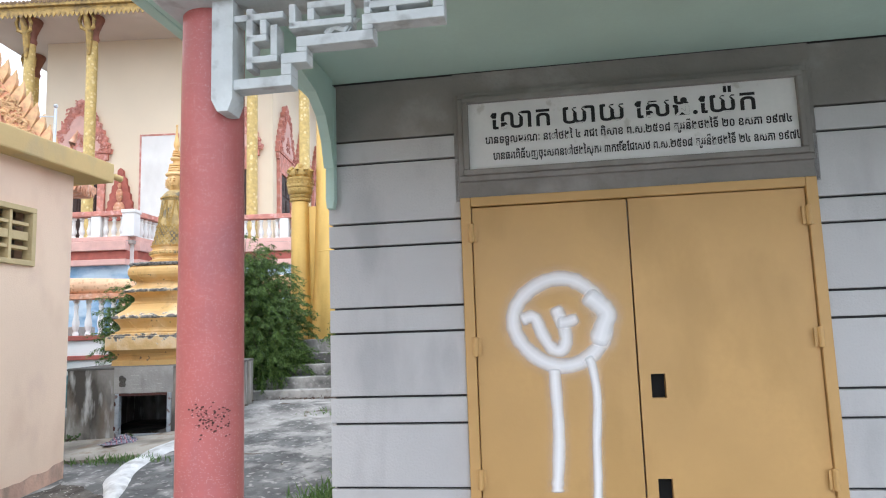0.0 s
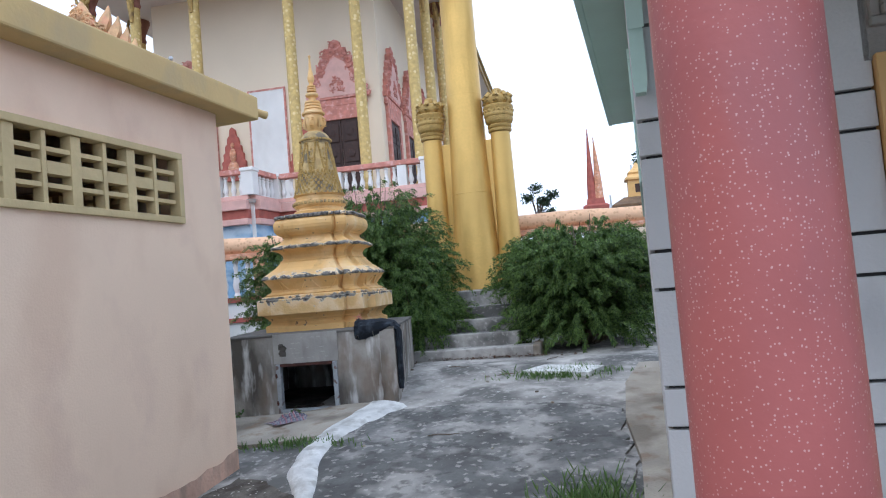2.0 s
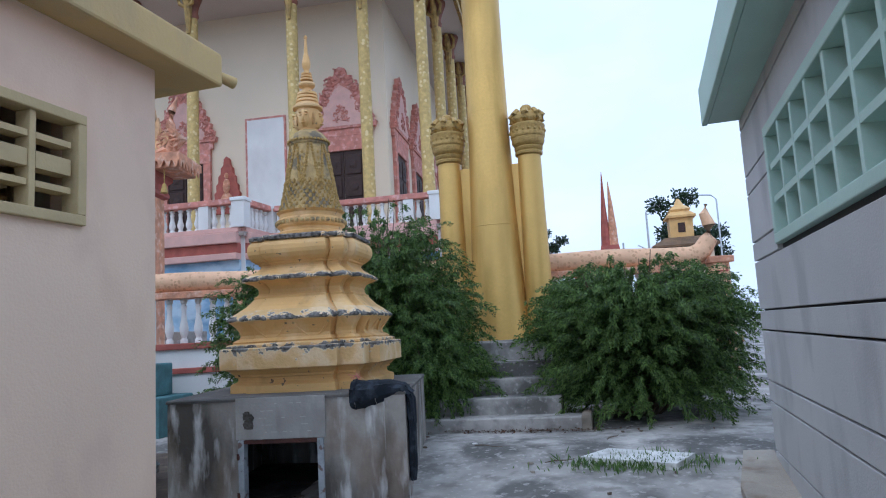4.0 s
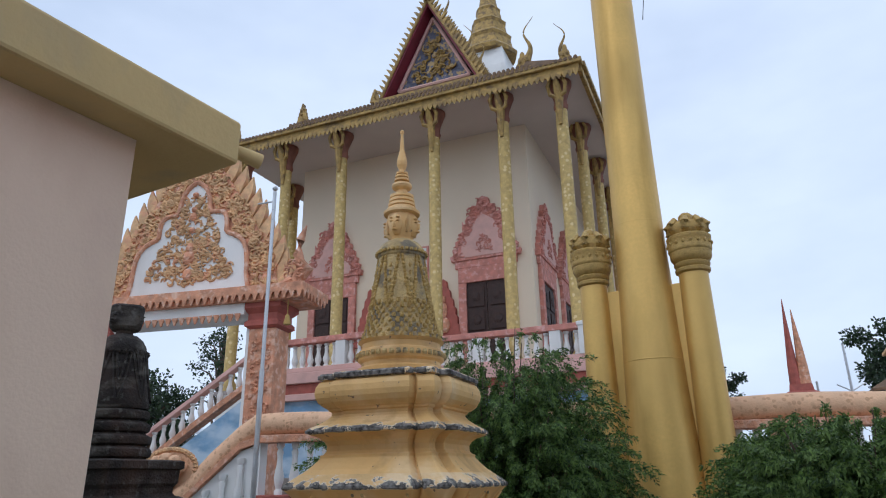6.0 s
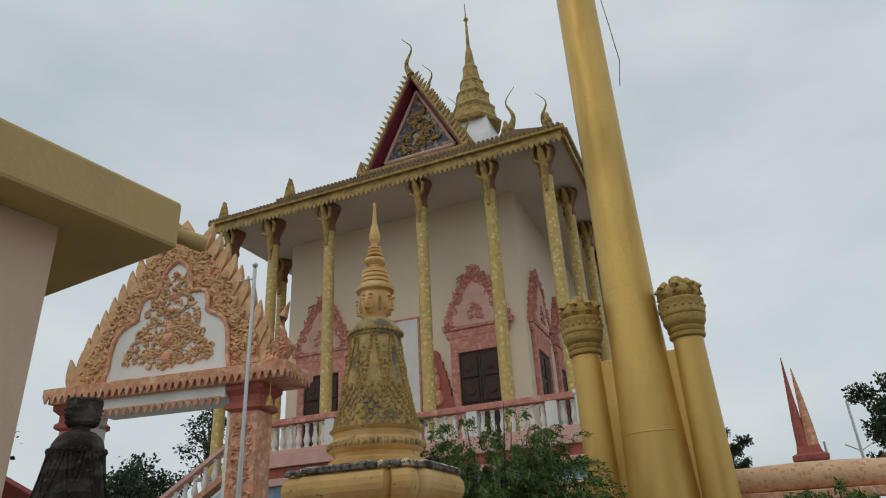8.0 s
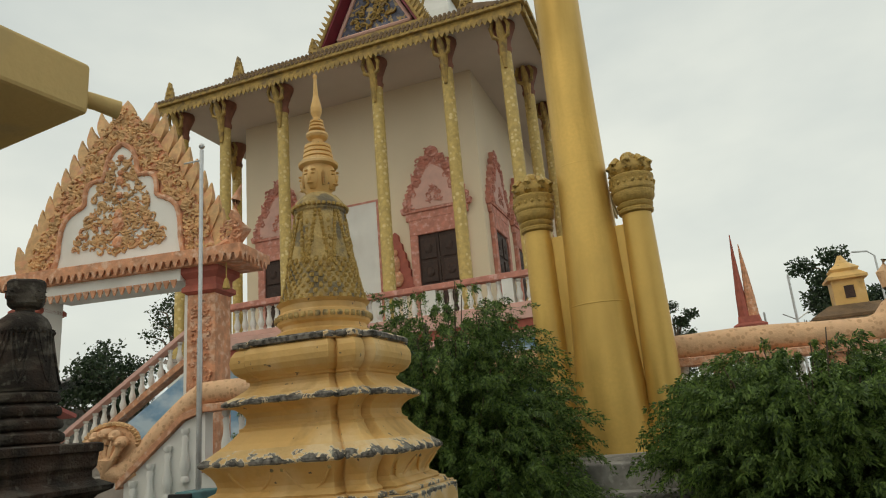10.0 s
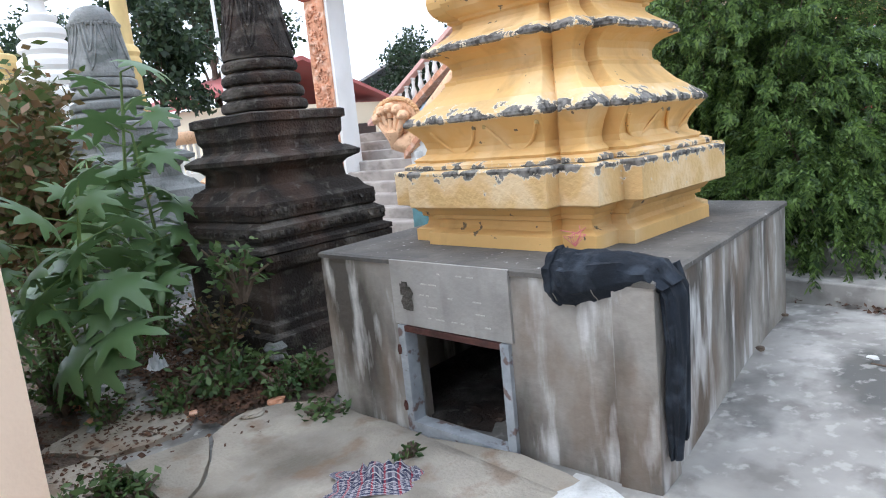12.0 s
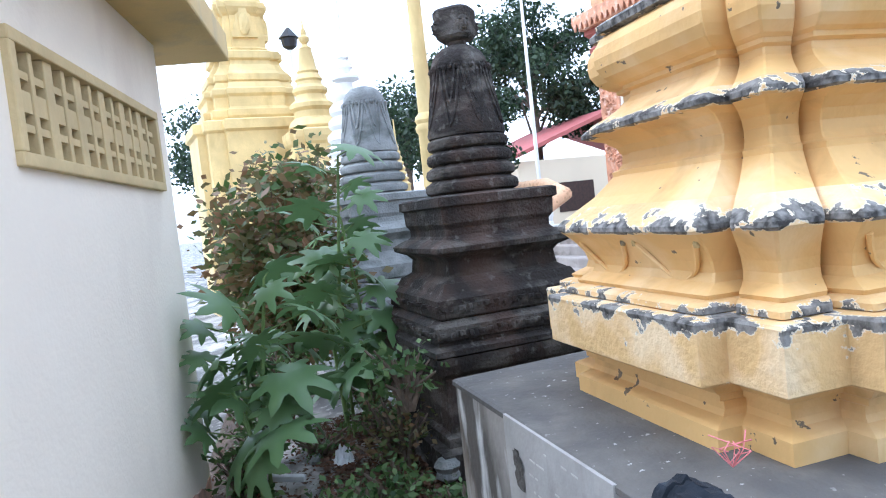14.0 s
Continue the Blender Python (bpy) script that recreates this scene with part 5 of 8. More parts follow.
def build_gold_column():
    c = thing("gold_column", "tall tapered gold painted column with hanging wire", "column", -3.09, 12.25, 1.44)
    bm = bmesh.new()
    prof = [(0.41, 0.0), (0.40, 0.4), (0.36, 1.2), (0.33, 2.0), (0.30, 3.0), (0.285, 4.3), (0.28, 6.0), (0.275, 8.5), (0.27, 10.5), (0.31, 10.6), (0.31, 10.75)]
    lathe(bm, prof, 40)
    part("shaft", bm, M_GOLD, c, smooth=True)
    for z, r in ((1.62, 0.345), (3.3, 0.295), (4.7, 0.272), (6.2, 0.262)):
        bm = bmesh.new()
        lathe(bm, [(r, z), (r + 0.003, z + 0.004), (r + 0.003, z + 0.012), (r, z + 0.016)], 40)
        part("joint_ring", bm, M_GOLD, c, smooth=True)
    bm = bmesh.new()
    tube(bm, [(0.27, -0.05, 10.0), (0.34, -0.1, 8.2), (0.42, -0.12, 7.2), (0.46, -0.12, 6.6), (0.40, -0.1, 6.2)], 0.006, 5)
    part("wire", bm, M_INK, c, "thin dark hanging wire")
    for x0, x1 in ((-0.66, -0.28), (0.28, 0.62)):
        bm = bmesh.new()
        box(bm, x0, x1, -0.06, 0.02, 0.0, 2.52, 0.01)
        part("web", bm, M_GOLD, c, "recessed gold web joining the pillars")
    for x in (-3.70, -2.52):
        k = thing("gold_pillar", "gold pillar with lotus bud capital beside the tall column", "pillar", x, 12.2, 1.44, group="gold pillars")
        bm = bmesh.new()
        lathe(bm, [(0.20, 0), (0.20, 0.3), (0.182, 1.2), (0.170, 2.2), (0.165, 2.62)], 28)
        part("shaft", bm, M_GOLD, k, smooth=True)
        bm = bmesh.new()
        lathe(bm, [(0.165, 2.6), (0.195, 2.62), (0.20, 2.65), (0.18, 2.67), (0.20, 2.69), (0.205, 2.72), (0.185, 2.735), (0.215, 2.76), (0.235, 2.80), (0.235, 2.86), (0.245, 2.87),
                   (0.25, 2.90), (0.245, 2.92), (0.245, 3.0), (0.255, 3.015), (0.255, 3.045), (0.235, 3.06), (0.18, 3.08)], 28)
        part("capital", bm, M_GOLD2, k, smooth=True)
        bm = bmesh.new()
        for i in range(18):
            a = 2 * math.pi * i / 18
            blob(bm, (0.245 * math.cos(a), 0.245 * math.sin(a), 2.96), (0.022, 0.022, 0.03), 6, 4, i)
        part("capital_beads", bm, M_GOLD2, k)
        bm = bmesh.new()
        lathe(bm, [(0.19, 3.07), (0.222, 3.12), (0.225, 3.17), (0.20, 3.22), (0.14, 3.245), (0.075, 3.25), (0.085, 3.28), (0.08, 3.33), (0.05, 3.36), (0.0, 3.37)], 32, lobes=8, amp=0.05)
        bud = part("lotus_bud", bm, M_GOLD2, k, smooth=True)
        for i in range(8):
            a = math.pi / 4 * i
            bm = bmesh.new()
            tube(bm, [(0.17 * math.cos(a), 0.17 * math.sin(a), 3.08), (0.225 * math.cos(a), 0.225 * math.sin(a), 3.12), (0.232 * math.cos(a), 0.232 * math.sin(a), 3.19), (0.17 * math.cos(a), 0.17 * math.sin(a), 3.26), (0.13 * math.cos(a), 0.13 * math.sin(a), 3.25)],
                 [0.03, 0.05, 0.055, 0.04, 0.015], 7, 0.8)
            part("petal", bm, M_GOLD2, bud, smooth=True)


build_gold_column()


# ---- outer naga balustrade ----
BAL = (-8.1, 11.6, 14)
UP = 0.12
PROF_BAL = [(0.052, 0), (0.052, 0.04), (0.035, 0.06), (0.06, 0.14), (0.064, 0.19), (0.04, 0.30), (0.033, 0.38), (0.045, 0.44), (0.03, 0.47), (0.052, 0.50), (0.052, 0.54)]


def baluster_mesh(h, k=1.0, material=None, n=10):
    bm = bmesh.new()
    lathe(bm, [(r * k, z * h / 0.54) for r, z in PROF_BAL], n)
    return finish("baluster", bm, material, True)


def build_naga_wall():
    w = thing("naga_balustrade", "peach painted naga balustrade with white balusters on a red-trimmed base", "balustrade", BAL[0], BAL[1], UP, BAL[2])
    L = 8.05
    bm = bmesh.new()
    box(bm, -0.1, L, -0.16, 0.16, 0.3, 1.10)
    part("base_wall", bm, M_WHITE, w)
    for z0, z1, d, m in ((1.10, 1.18, 0.2, M_REDTRIM), (1.45, 1.54, 0.2, M_REDTRIM), (2.20, 2.30, 0.17, M_CORAL)):
        bm = bmesh.new()
        box(bm, -0.12, L, -d, d, z0, z1, 0.01)
        part("moulding", bm, m, w)
    bm = bmesh.new()
    box(bm, -0.1, L, -0.15, 0.15, 1.18, 1.45)
    part("dado", bm, M_WHITE, w)
    tall = baluster_mesh(0.66, 1.05, M_WHITE)
    i = 0
    x = 0.12
    while x < L - 0.1:
        if i % 6 == 5:
            bm = bmesh.new()
            box(bm, x - 0.09, x + 0.09, -0.12, 0.12, 1.54, 2.20, 0.01)
            part("post", bm, M_CORAL, w, "carved coral post")
        else:
            placed(part("baluster", tall, M_WHITE, w), x, 0, 1.54)
        x += 0.215
        i += 1
    bm = bmesh.new()
    pts = [(-0.25 + (L + 0.25) * j / 22, 0, 2.44 + 0.015 * math.sin(j * 1.1)) for j in range(23)]
    pts += [(L + 0.18, 0, 2.50), (L + 0.30, 0, 2.68), (L + 0.33, 0, 2.90), (L + 0.27, 0, 3.08), (L + 0.31, 0, 3.22)]
    radii = [0.15] * 23 + [0.15, 0.13, 0.10, 0.075, 0.03]
    tube(bm, pts, radii, 14)
    part("naga_body", bm, M_PEACH, w, "peach scaled snake body", smooth=True)
    bm = bmesh.new()
    box(bm, L + 0.26, L + 0.52, -0.15, 0.15, 0.3, 2.30, 0.012)
    end_post = part("end_post", bm, M_PEACH, w, "peach end post with coral key pattern")
    for j in range(5):
        z = 1.66 + 0.125 * j
        bm = bmesh.new()
        box(bm, L + 0.30, L + 0.48, -0.162, -0.148, z, z + 0.022)
        box(bm, L + (0.30 if j % 2 else 0.45), L + (0.33 if j % 2 else 0.48), -0.162, -0.148, z + 0.024, z + 0.10)
        part("key_relief", bm, M_REDTRIM, end_post)
    for z0, z1, d in ((1.10, 1.2, 0.22), (1.45, 1.56, 0.22), (2.30, 2.40, 0.19)):
        bm = bmesh.new()
        box(bm, L + 0.2, L + 0.58, -d, d, z0, z1, 0.012)
        part("post_moulding", bm, M_CORAL, end_post)
    # sloping end with the naga head
    bm = bmesh.new()
    tube(bm, [(-0.2, 0, 2.44), (-0.4, 0, 2.32), (-0.8, 0, 1.98), (-1.15, -0.02, 1.62), (-1.3, -0.05, 1.55)], [0.15, 0.15, 0.15, 0.14, 0.13], 14)
    part("naga_neck", bm, M_PEACH, w, smooth=True)
    face, side, mid = Vector((-0.1, -0.995, 0)), Vector((0.995, -0.1, 0)), Vector((-1.47, -0.04, 1.72))
    up = Vector((0, 0, 1))
    bm = bmesh.new()
    tube(bm, [(-1.12, -0.03, 1.58), (-1.3, -0.04, 1.5), mid + face * 0.05 - up * 0.16, mid + face * 0.08 - up * 0.02, mid + face * 0.06 + up * 0.16], [0.13, 0.14, 0.13, 0.15, 0.13], 14)
    part("naga_head", bm, M_PEACH, w, "carved naga chest rearing up", smooth=True)
    for j in range(5):
        a = radians(20 + 35 * j)
        q = mid + face * 0.13 + side * 0.26 * math.cos(a) + up * (0.13 + 0.18 * math.sin(a))
        bm = bmesh.new()
        blob(bm, q, (0.09, 0.09, 0.08), 10, 7, j, 0.05)
        blob(bm, q + face * 0.07 - up * 0.02, (0.05, 0.05, 0.032), 8, 5, j, 0.05)
        tube(bm, [q - up * 0.02, q - side * 0.09 * math.cos(a) - up * 0.16, mid + face * 0.1 - up * 0.14], [0.05, 0.045, 0.04], 8)
        part("snake_head", bm, M_PEACH, w, smooth=True)
    arc = [(math.cos(radians(-12 + 204 * j / 20)), math.sin(radians(-12 + 204 * j / 20))) for j in range(21)]
    bm = bmesh.new()
    ring = [mid + side * 0.42 * c + up * (0.18 + 0.25 * s) for c, s in arc] + [mid - side * 0.14 - up * 0.2, mid + side * 0.14 - up * 0.2]
    loft(bm, [[p - face * 0.03 for p in ring], [p + face * 0.03 for p in ring]])
    part("naga_hood", bm, M_PEACH, w, "flared hood with ribbed rim")
    for j in range(20):
        (c0, s0), (c1, s1) = arc[j], arc[j + 1]
        bm = bmesh.new()
        p, q = (mid + side * 0.425 * c + up * (0.18 + 0.255 * s) for c, s in ((c0, s0), (c1, s1)))
        tube(bm, [p + face * 0.02, (p + q) / 2 + face * 0.035, q + face * 0.02], [0.03, 0.04, 0.03], 7)
        part("hood_rib", bm, M_GILT, w)
    bm = bmesh.new()
    slabxz(bm, [(-1.25, 0.3), (-1.25, 1.38), (-0.4, 2.1), (-0.12, 2.2), (-0.12, 0.3)], -0.10, 0.10)
    part("stair_wall", bm, M_WHITE, w, "white sloping stair wall")
    bm = bmesh.new()
    loft(bm, [[(x, y, z + dz) for y, dz in ((-0.17, 0), (0.17, 0), (0.17, 0.09), (-0.17, 0.09))] for x, z in ((-1.32, 1.32), (-0.4, 2.12), (-0.12, 2.2))])
    part("stair_rail", bm, M_CORAL, w)
    for j in range(4):
        x = -1.1 + 0.24 * j
        placed(part("baluster", tall, M_WHITE, w), x, -0.13, 0.75 + 0.2 * j)


build_naga_wall()


# ---- stairs, arch ----
ARCH = (-8.4, 12.5, 12)


def leaf_outline(w, h, flames=9):
    """A pointed, flame-edged arch outline, symmetric in x, from the base line up."""
    half = []
    for i in range(flames + 1):
        t = i / flames
        x = w * (1 - t) ** (0.56 + 0.3 * t * t)
        z = h * (t ** 1.12)
        half.append((x, z))
        if i < flames:
            t2 = (i + 0.45) / flames
            x2 = w * (1 - t2) ** (0.56 + 0.3 * t2 * t2)
            half.append((x2 + 0.075 * w * (1 - 0.4 * t2), h * (t2 ** 1.12) + 0.10 * h / flames * 3))
    return [(x, z) for x, z in half] + [(-x, z) for x, z in half[-2::-1]]


def curls(bm, inside, n, y, r, seed, x0, x1, z0, z1):
    """Raised spiral leaf curls scattered over a carved field."""
    rr = random.Random(seed)
    k = 0
    for _ in range(n * 14):
        x, z = rr.uniform(x0, x1), rr.uniform(z0, z1)
        if not inside(x, z):
            continue
        q, turn, way = r * rr.uniform(0.7, 1.3), rr.uniform(0, 6.28), rr.choice((-1, 1))
        pts, rad = [], []
        for i in range(8):
            u = i / 7
            a = turn + way * u * 4.6
            d = q * (1.15 - 0.85 * u)
            pts.append((x + d * math.cos(a), y - 0.35 * q * u, z + d * math.sin(a)))
            rad.append(q * (0.14 + 0.24 * math.sin(math.pi * min(1, u + 0.15))))
        tube(bm, pts, rad, 5)
        k += 1
        if k >= n:
            break
    return bm


def build_arch():
    a = thing("temple_gate", "coral carved temple gate arch with white pediment panel", "gate", ARCH[0], ARCH[1], 0, ARCH[2])
    for x, m in ((-0.58, M_CORAL), (-3.62, M_CORAL)):
        bm = bmesh.new()
        box(bm, x - 0.23, x + 0.23, -0.23, 0.23, 0.4, 4.1, 0.015)
        p = part("pillar", bm, m, a, "carved coral pillar")
        bm = bmesh.new()
        curls(bm, lambda q, z: True, 120, -0.235, 0.045, 3, x - 0.15, x + 0.15, 1.5, 4.0)
        part("carving", bm, M_CORAL, p)
        bm = bmesh.new()
        tiers(bm, [(0.23, 4.1), (0.29, 4.14), (0.29, 4.2), (0.25, 4.24), (0.25, 4.34), (0.33, 4.42), (0.33, 4.5)], square)
        for v in bm.verts:
            v.co.x += x
        part("capital", bm, M_REDTRIM, p)
        bm = bmesh.new()
        box(bm, x + (0.232 if x < -2 else -0.29), x + (0.29 if x < -2 else -0.232), -0.2, 0.2, 0.4, 4.4)
        part("inner_face", bm, M_WHITE, p, "white painted inner face")
    bm = bmesh.new()
    box(bm, -3.98, 0.12, -0.42, 0.42, 4.5, 4.6, 0.01)
    box(bm, -4.06, 0.2, -0.48, 0.48, 4.6, 4.74, 0.01)
    part("beam", bm, M_CORAL, a)
    bm = bmesh.new()
    box(bm, -3.3, -0.86, -0.34, 0.34, 4.32, 4.5)
    part("beam_soffit", bm, M_WHITE, a)
    tooth = bmesh.new()
    loft(tooth, [[(-0.055, 0, 0), (0.055, 0, 0), (0.055, 0.03, 0), (-0.055, 0.03, 0)], [(-0.012, 0.005, -0.12), (0.012, 0.005, -0.12), (0.012, 0.025, -0.12), (-0.012, 0.025, -0.12)]])
    tm = finish("tooth", tooth, M_CORAL)
    for i in range(34):
        placed(part("tooth", tm, M_CORAL, a), -3.99 + 0.125 * i, -0.48, 4.62)
    for i in range(19):
        placed(part("tooth", tm, M_WHITE, a), -3.22 + 0.125 * i, -0.35, 4.34)
    for i in range(7):
        placed(part("tooth", tm, M_CORAL, a), 0.2, -0.4 + 0.125 * i, 4.62, 0, 0, 90)
    # pediment
    cx = -2.13
    edge_z, edge_x = [4.74, 5.3, 5.8, 6.3, 6.8, 7.1, 7.35, 7.5], [1.72, 1.54, 1.27, 0.97, 0.65, 0.42, 0.2, 0.03]
    bm = bmesh.new()
    slabxz(bm, [(cx + x, z) for x, z in zip(edge_x, edge_z)] + [(cx - x, z) for x, z in zip(edge_x[::-1], edge_z[::-1])], -0.06, 0.12)
    ped = part("pediment", bm, M_CORAL, a, "pointed flame-edged pediment")

    def lobe(x0, z0, x1, z1, bulge):
        """A rounded lobe of the panel's edge."""
        pts = []
        for i in range(7):
            u = i / 6
            b = bulge * math.sin(math.pi * u)
            pts.append((x0 + (x1 - x0) * u + b * 0.8, z0 + (z1 - z0) * u + b))
        return pts

    pan = [(1.16, 4.80)] + lobe(1.10, 5.1, 0.70, 5.84, 0.15) + lobe(0.66, 5.88, 0.34, 6.26, 0.13) + lobe(0.30, 6.34, 0.0, 6.86, 0.08)
    bm = bmesh.new()
    slabxz(bm, [(cx + x, z) for x, z in pan] + [(cx - x, z) for x, z in pan[-2::-1]], -0.085, -0.062)
    part("panel", bm, M_WHITE, ped, "white panel behind the relief")
    for sx in (-1, 1):
        bm = bmesh.new()
        tube(bm, [(cx + sx * x, -0.095, z) for x, z in pan], 0.042, 8)
        part("inner_rim", bm, M_CORAL, ped, smooth=True)
    pz, px = [q[1] for q in pan], [q[0] for q in pan]
    bm = bmesh.new()

    def wings(x, z):
        x = abs(x - cx)
        low = 5.0 + 0.10 * x
        return low < z < 6.6 and (0.05 if z > 5.7 else 0.0) < x < np.interp(z, [5.0, 5.25, 5.6, 6.0, 6.5, 6.65], [0.86, 0.78, 0.56, 0.44, 0.24, 0.1])

    curls(bm, wings, 300, -0.09, 0.062, 11, cx - 0.9, cx + 0.9, 5.0, 6.62)
    part("relief", bm, M_GILT, ped, "dense floral relief")
    for z, r in ((5.15, 0.09), (5.45, 0.12), (5.62, 0.08), (5.95, 0.05), (6.2, 0.07), (6.33, 0.045), (6.6, 0.05)):
        bm = bmesh.new()
        blob(bm, (cx, -0.1, z), (r, 0.07, r * 1.2), 9, 6, int(z * 10), 0.12)
        part("lotus_boss", bm, M_CORAL, ped)
    bm = bmesh.new()

    def rim(x, z):
        x = abs(x - cx)
        return (np.interp(z, pz, px) + 0.07 if z < 6.84 else 0) < x < np.interp(z, edge_z, edge_x) - 0.02

    curls(bm, rim, 420, -0.065, 0.07, 12, cx - 1.75, cx + 1.75, 4.78, 7.45)
    part("rim_relief", bm, M_GILT, ped)
    flame = bmesh.new()
    loft(flame, [[(x0, -d, z), (x1, -d * 1.3, z), (x1, d, z), (x0, d, z)] for x0, x1, d, z in
                 ((-0.13, 0.07, 0.05, -0.14), (-0.10, 0.11, 0.055, 0.0), (-0.06, 0.13, 0.05, 0.10), (-0.02, 0.12, 0.04, 0.20), (0.03, 0.09, 0.03, 0.29), (0.05, 0.065, 0.01, 0.38))])
    fm = finish("flame", flame, M_GILT)
    for sx in (-1, 1):
        for i in range(11):
            z = 4.86 + 2.42 * i / 10.5
            placed(part("flame", fm, M_GILT, ped), cx + sx * (np.interp(z, edge_z, edge_x) + 0.03), 0.03, z, 0, 9 if i else 20, 0 if sx > 0 else 180, 1.12 if i else 1.5)
    bm = bmesh.new()
    tube(bm, [(cx, 0.0, 7.2), (cx, 0.0, 7.34), (cx, 0.0, 7.48), (cx, 0.0, 7.6), (cx, 0.0, 7.7)], [0.12, 0.19, 0.16, 0.09, 0.01], 9, 0.6)
    curls(bm, lambda x, z: True, 14, -0.10, 0.05, 4, cx - 0.1, cx + 0.1, 7.3, 7.56)
    part("finial", bm, M_GILT, ped, "leaf-shaped top finial")
    # corner naga finials on the beam
    for x, sx in ((-0.1, 1),):
        bm = bmesh.new()
        tube(bm, [(x - sx * 0.3, -0.1, 4.78), (x - sx * 0.02, -0.1, 4.86), (x + sx * 0.12, -0.1, 5.05), (x, -0.1, 5.3), (x + sx * 0.02, -0.1, 5.55), (x + sx * 0.12, -0.1, 5.8)],
             [0.12, 0.17, 0.16, 0.13, 0.10, 0.015], 9, 0.6)
        part("corner_finial", curls(bm, lambda q, z: abs(q - x) < 0.16, 22, -0.2, 0.05, 7, x - 0.2, x + 0.2, 4.82, 5.35), M_CORAL, a, "curled naga finial", smooth=True)
    bm = bmesh.new()
    tube(bm, [(-0.1, -0.35, 4.5), (-0.1, -0.35, 4.25)], 0.008, 5)
    lathe(bm, [(0.01, 0.16), (0.03, 0.14), (0.05, 0.05), (0.06, 0.0), (0.0, -0.02)], 10, -0.1, -0.35, 4.1)
    part("bell", bm, M_GOLD2, a, "small hanging bell")


build_arch()


def build_flagpole():
    f = thing("flagpole", "thin white metal flagpole before the gate", "flagpole", -8.05, 11.0, 0.60)
    bm = bmesh.new()
    tube(bm, [(0.20, 0, 0), (0.20, 0, 2.6)], 0.034, 10)
    tube(bm, [(0.20, 0, 2.6), (0.20, 0, 5.15)], 0.026, 10)
    part("pole", bm, M_STEEL, f, smooth=True)
    bm = bmesh.new()
    tube(bm, [(-0.1, 0, 5.02), (0.2, 0, 5.0)], 0.012, 8)
    blob(bm, (0.2, 0, 5.2), 0.04, 10, 6, 1, 0.0)
    part("top_arm", bm, M_STEEL, f)
    bm = bmesh.new()
    box(bm, -0.6, 0.62, -0.38, 0.38, -0.2, 0.36, 0.02)
    box(bm, 0.02, 0.42, -0.2, 0.2, 0.36, 0.80, 0.02)
    part("footing", bm, M_TEAL, f, "teal painted concrete footing")
    s = thing("name_board", "small black board with three lines of white writing", "sign", -7.90, 10.76, 0.965)
    bm = bmesh.new()
    box(bm, -0.17, 0.17, -0.02, 0.02, 0, 0.42, 0.01)
    part("board", bm, M_SIGN, s)
    for z, w in ((0.34, 0.07), (0.26, 0.11), (0.18, 0.12), (0.08, 0.07)):
        bm = bmesh.new()
        box(bm, -w, w, -0.0235, -0.0205, z - 0.018, z + 0.018)
        part("writing_bar", bm, M_LIME, s)


build_flagpole()


# ---- temple ----
TEMPLE = (-7.45, 21.46, 3)


def pediment(parent, cx, z0, w, h, label="pink carved pediment"):
    bm = bmesh.new()
    slabxz(bm, [(cx + x, z0 + z) for x, z in leaf_outline(w, h, 8)], -0.16, 0.0)
    p = part("pediment", bm, M_PINK, parent, label)
    bm = bmesh.new()
    inner = [(w * 0.70, 0.08), (w * 0.66, h * 0.28), (w * 0.48, h * 0.42), (w * 0.28, h * 0.6), (0, h * 0.70)]
    slabxz(bm, [(cx + x, z0 + z) for x, z in inner] + [(cx - x, z0 + z) for x, z in inner[-2::-1]], -0.175, -0.155)
    part("field", bm, M_PALEPINK, p, "pale pink field")
    bm = bmesh.new()
    curls(bm, lambda x, z: abs(x - cx) < w * 0.26 * (1 - ((z - z0) / h - 0.08) / 0.42), 26, -0.18, w * 0.05, 6, cx - w * 0.3, cx + w * 0.3, z0 + h * 0.1, z0 + h * 0.45)
    part("motif", bm, M_PINK, p)
    bm = bmesh.new()

    def rim(x, z):
        k = (z - z0) / h
        return 0.02 < k < 0.95 and w * 0.72 * max(0, 1 - k / 0.72) ** 0.6 < abs(x - cx) < w * (1 - k) ** 0.56 * 0.98

    curls(bm, rim, 90, -0.165, w * 0.075, 5, cx - w, cx + w, z0, z0 + h)
    part("rim_relief", bm, M_PINK, p)
    return p


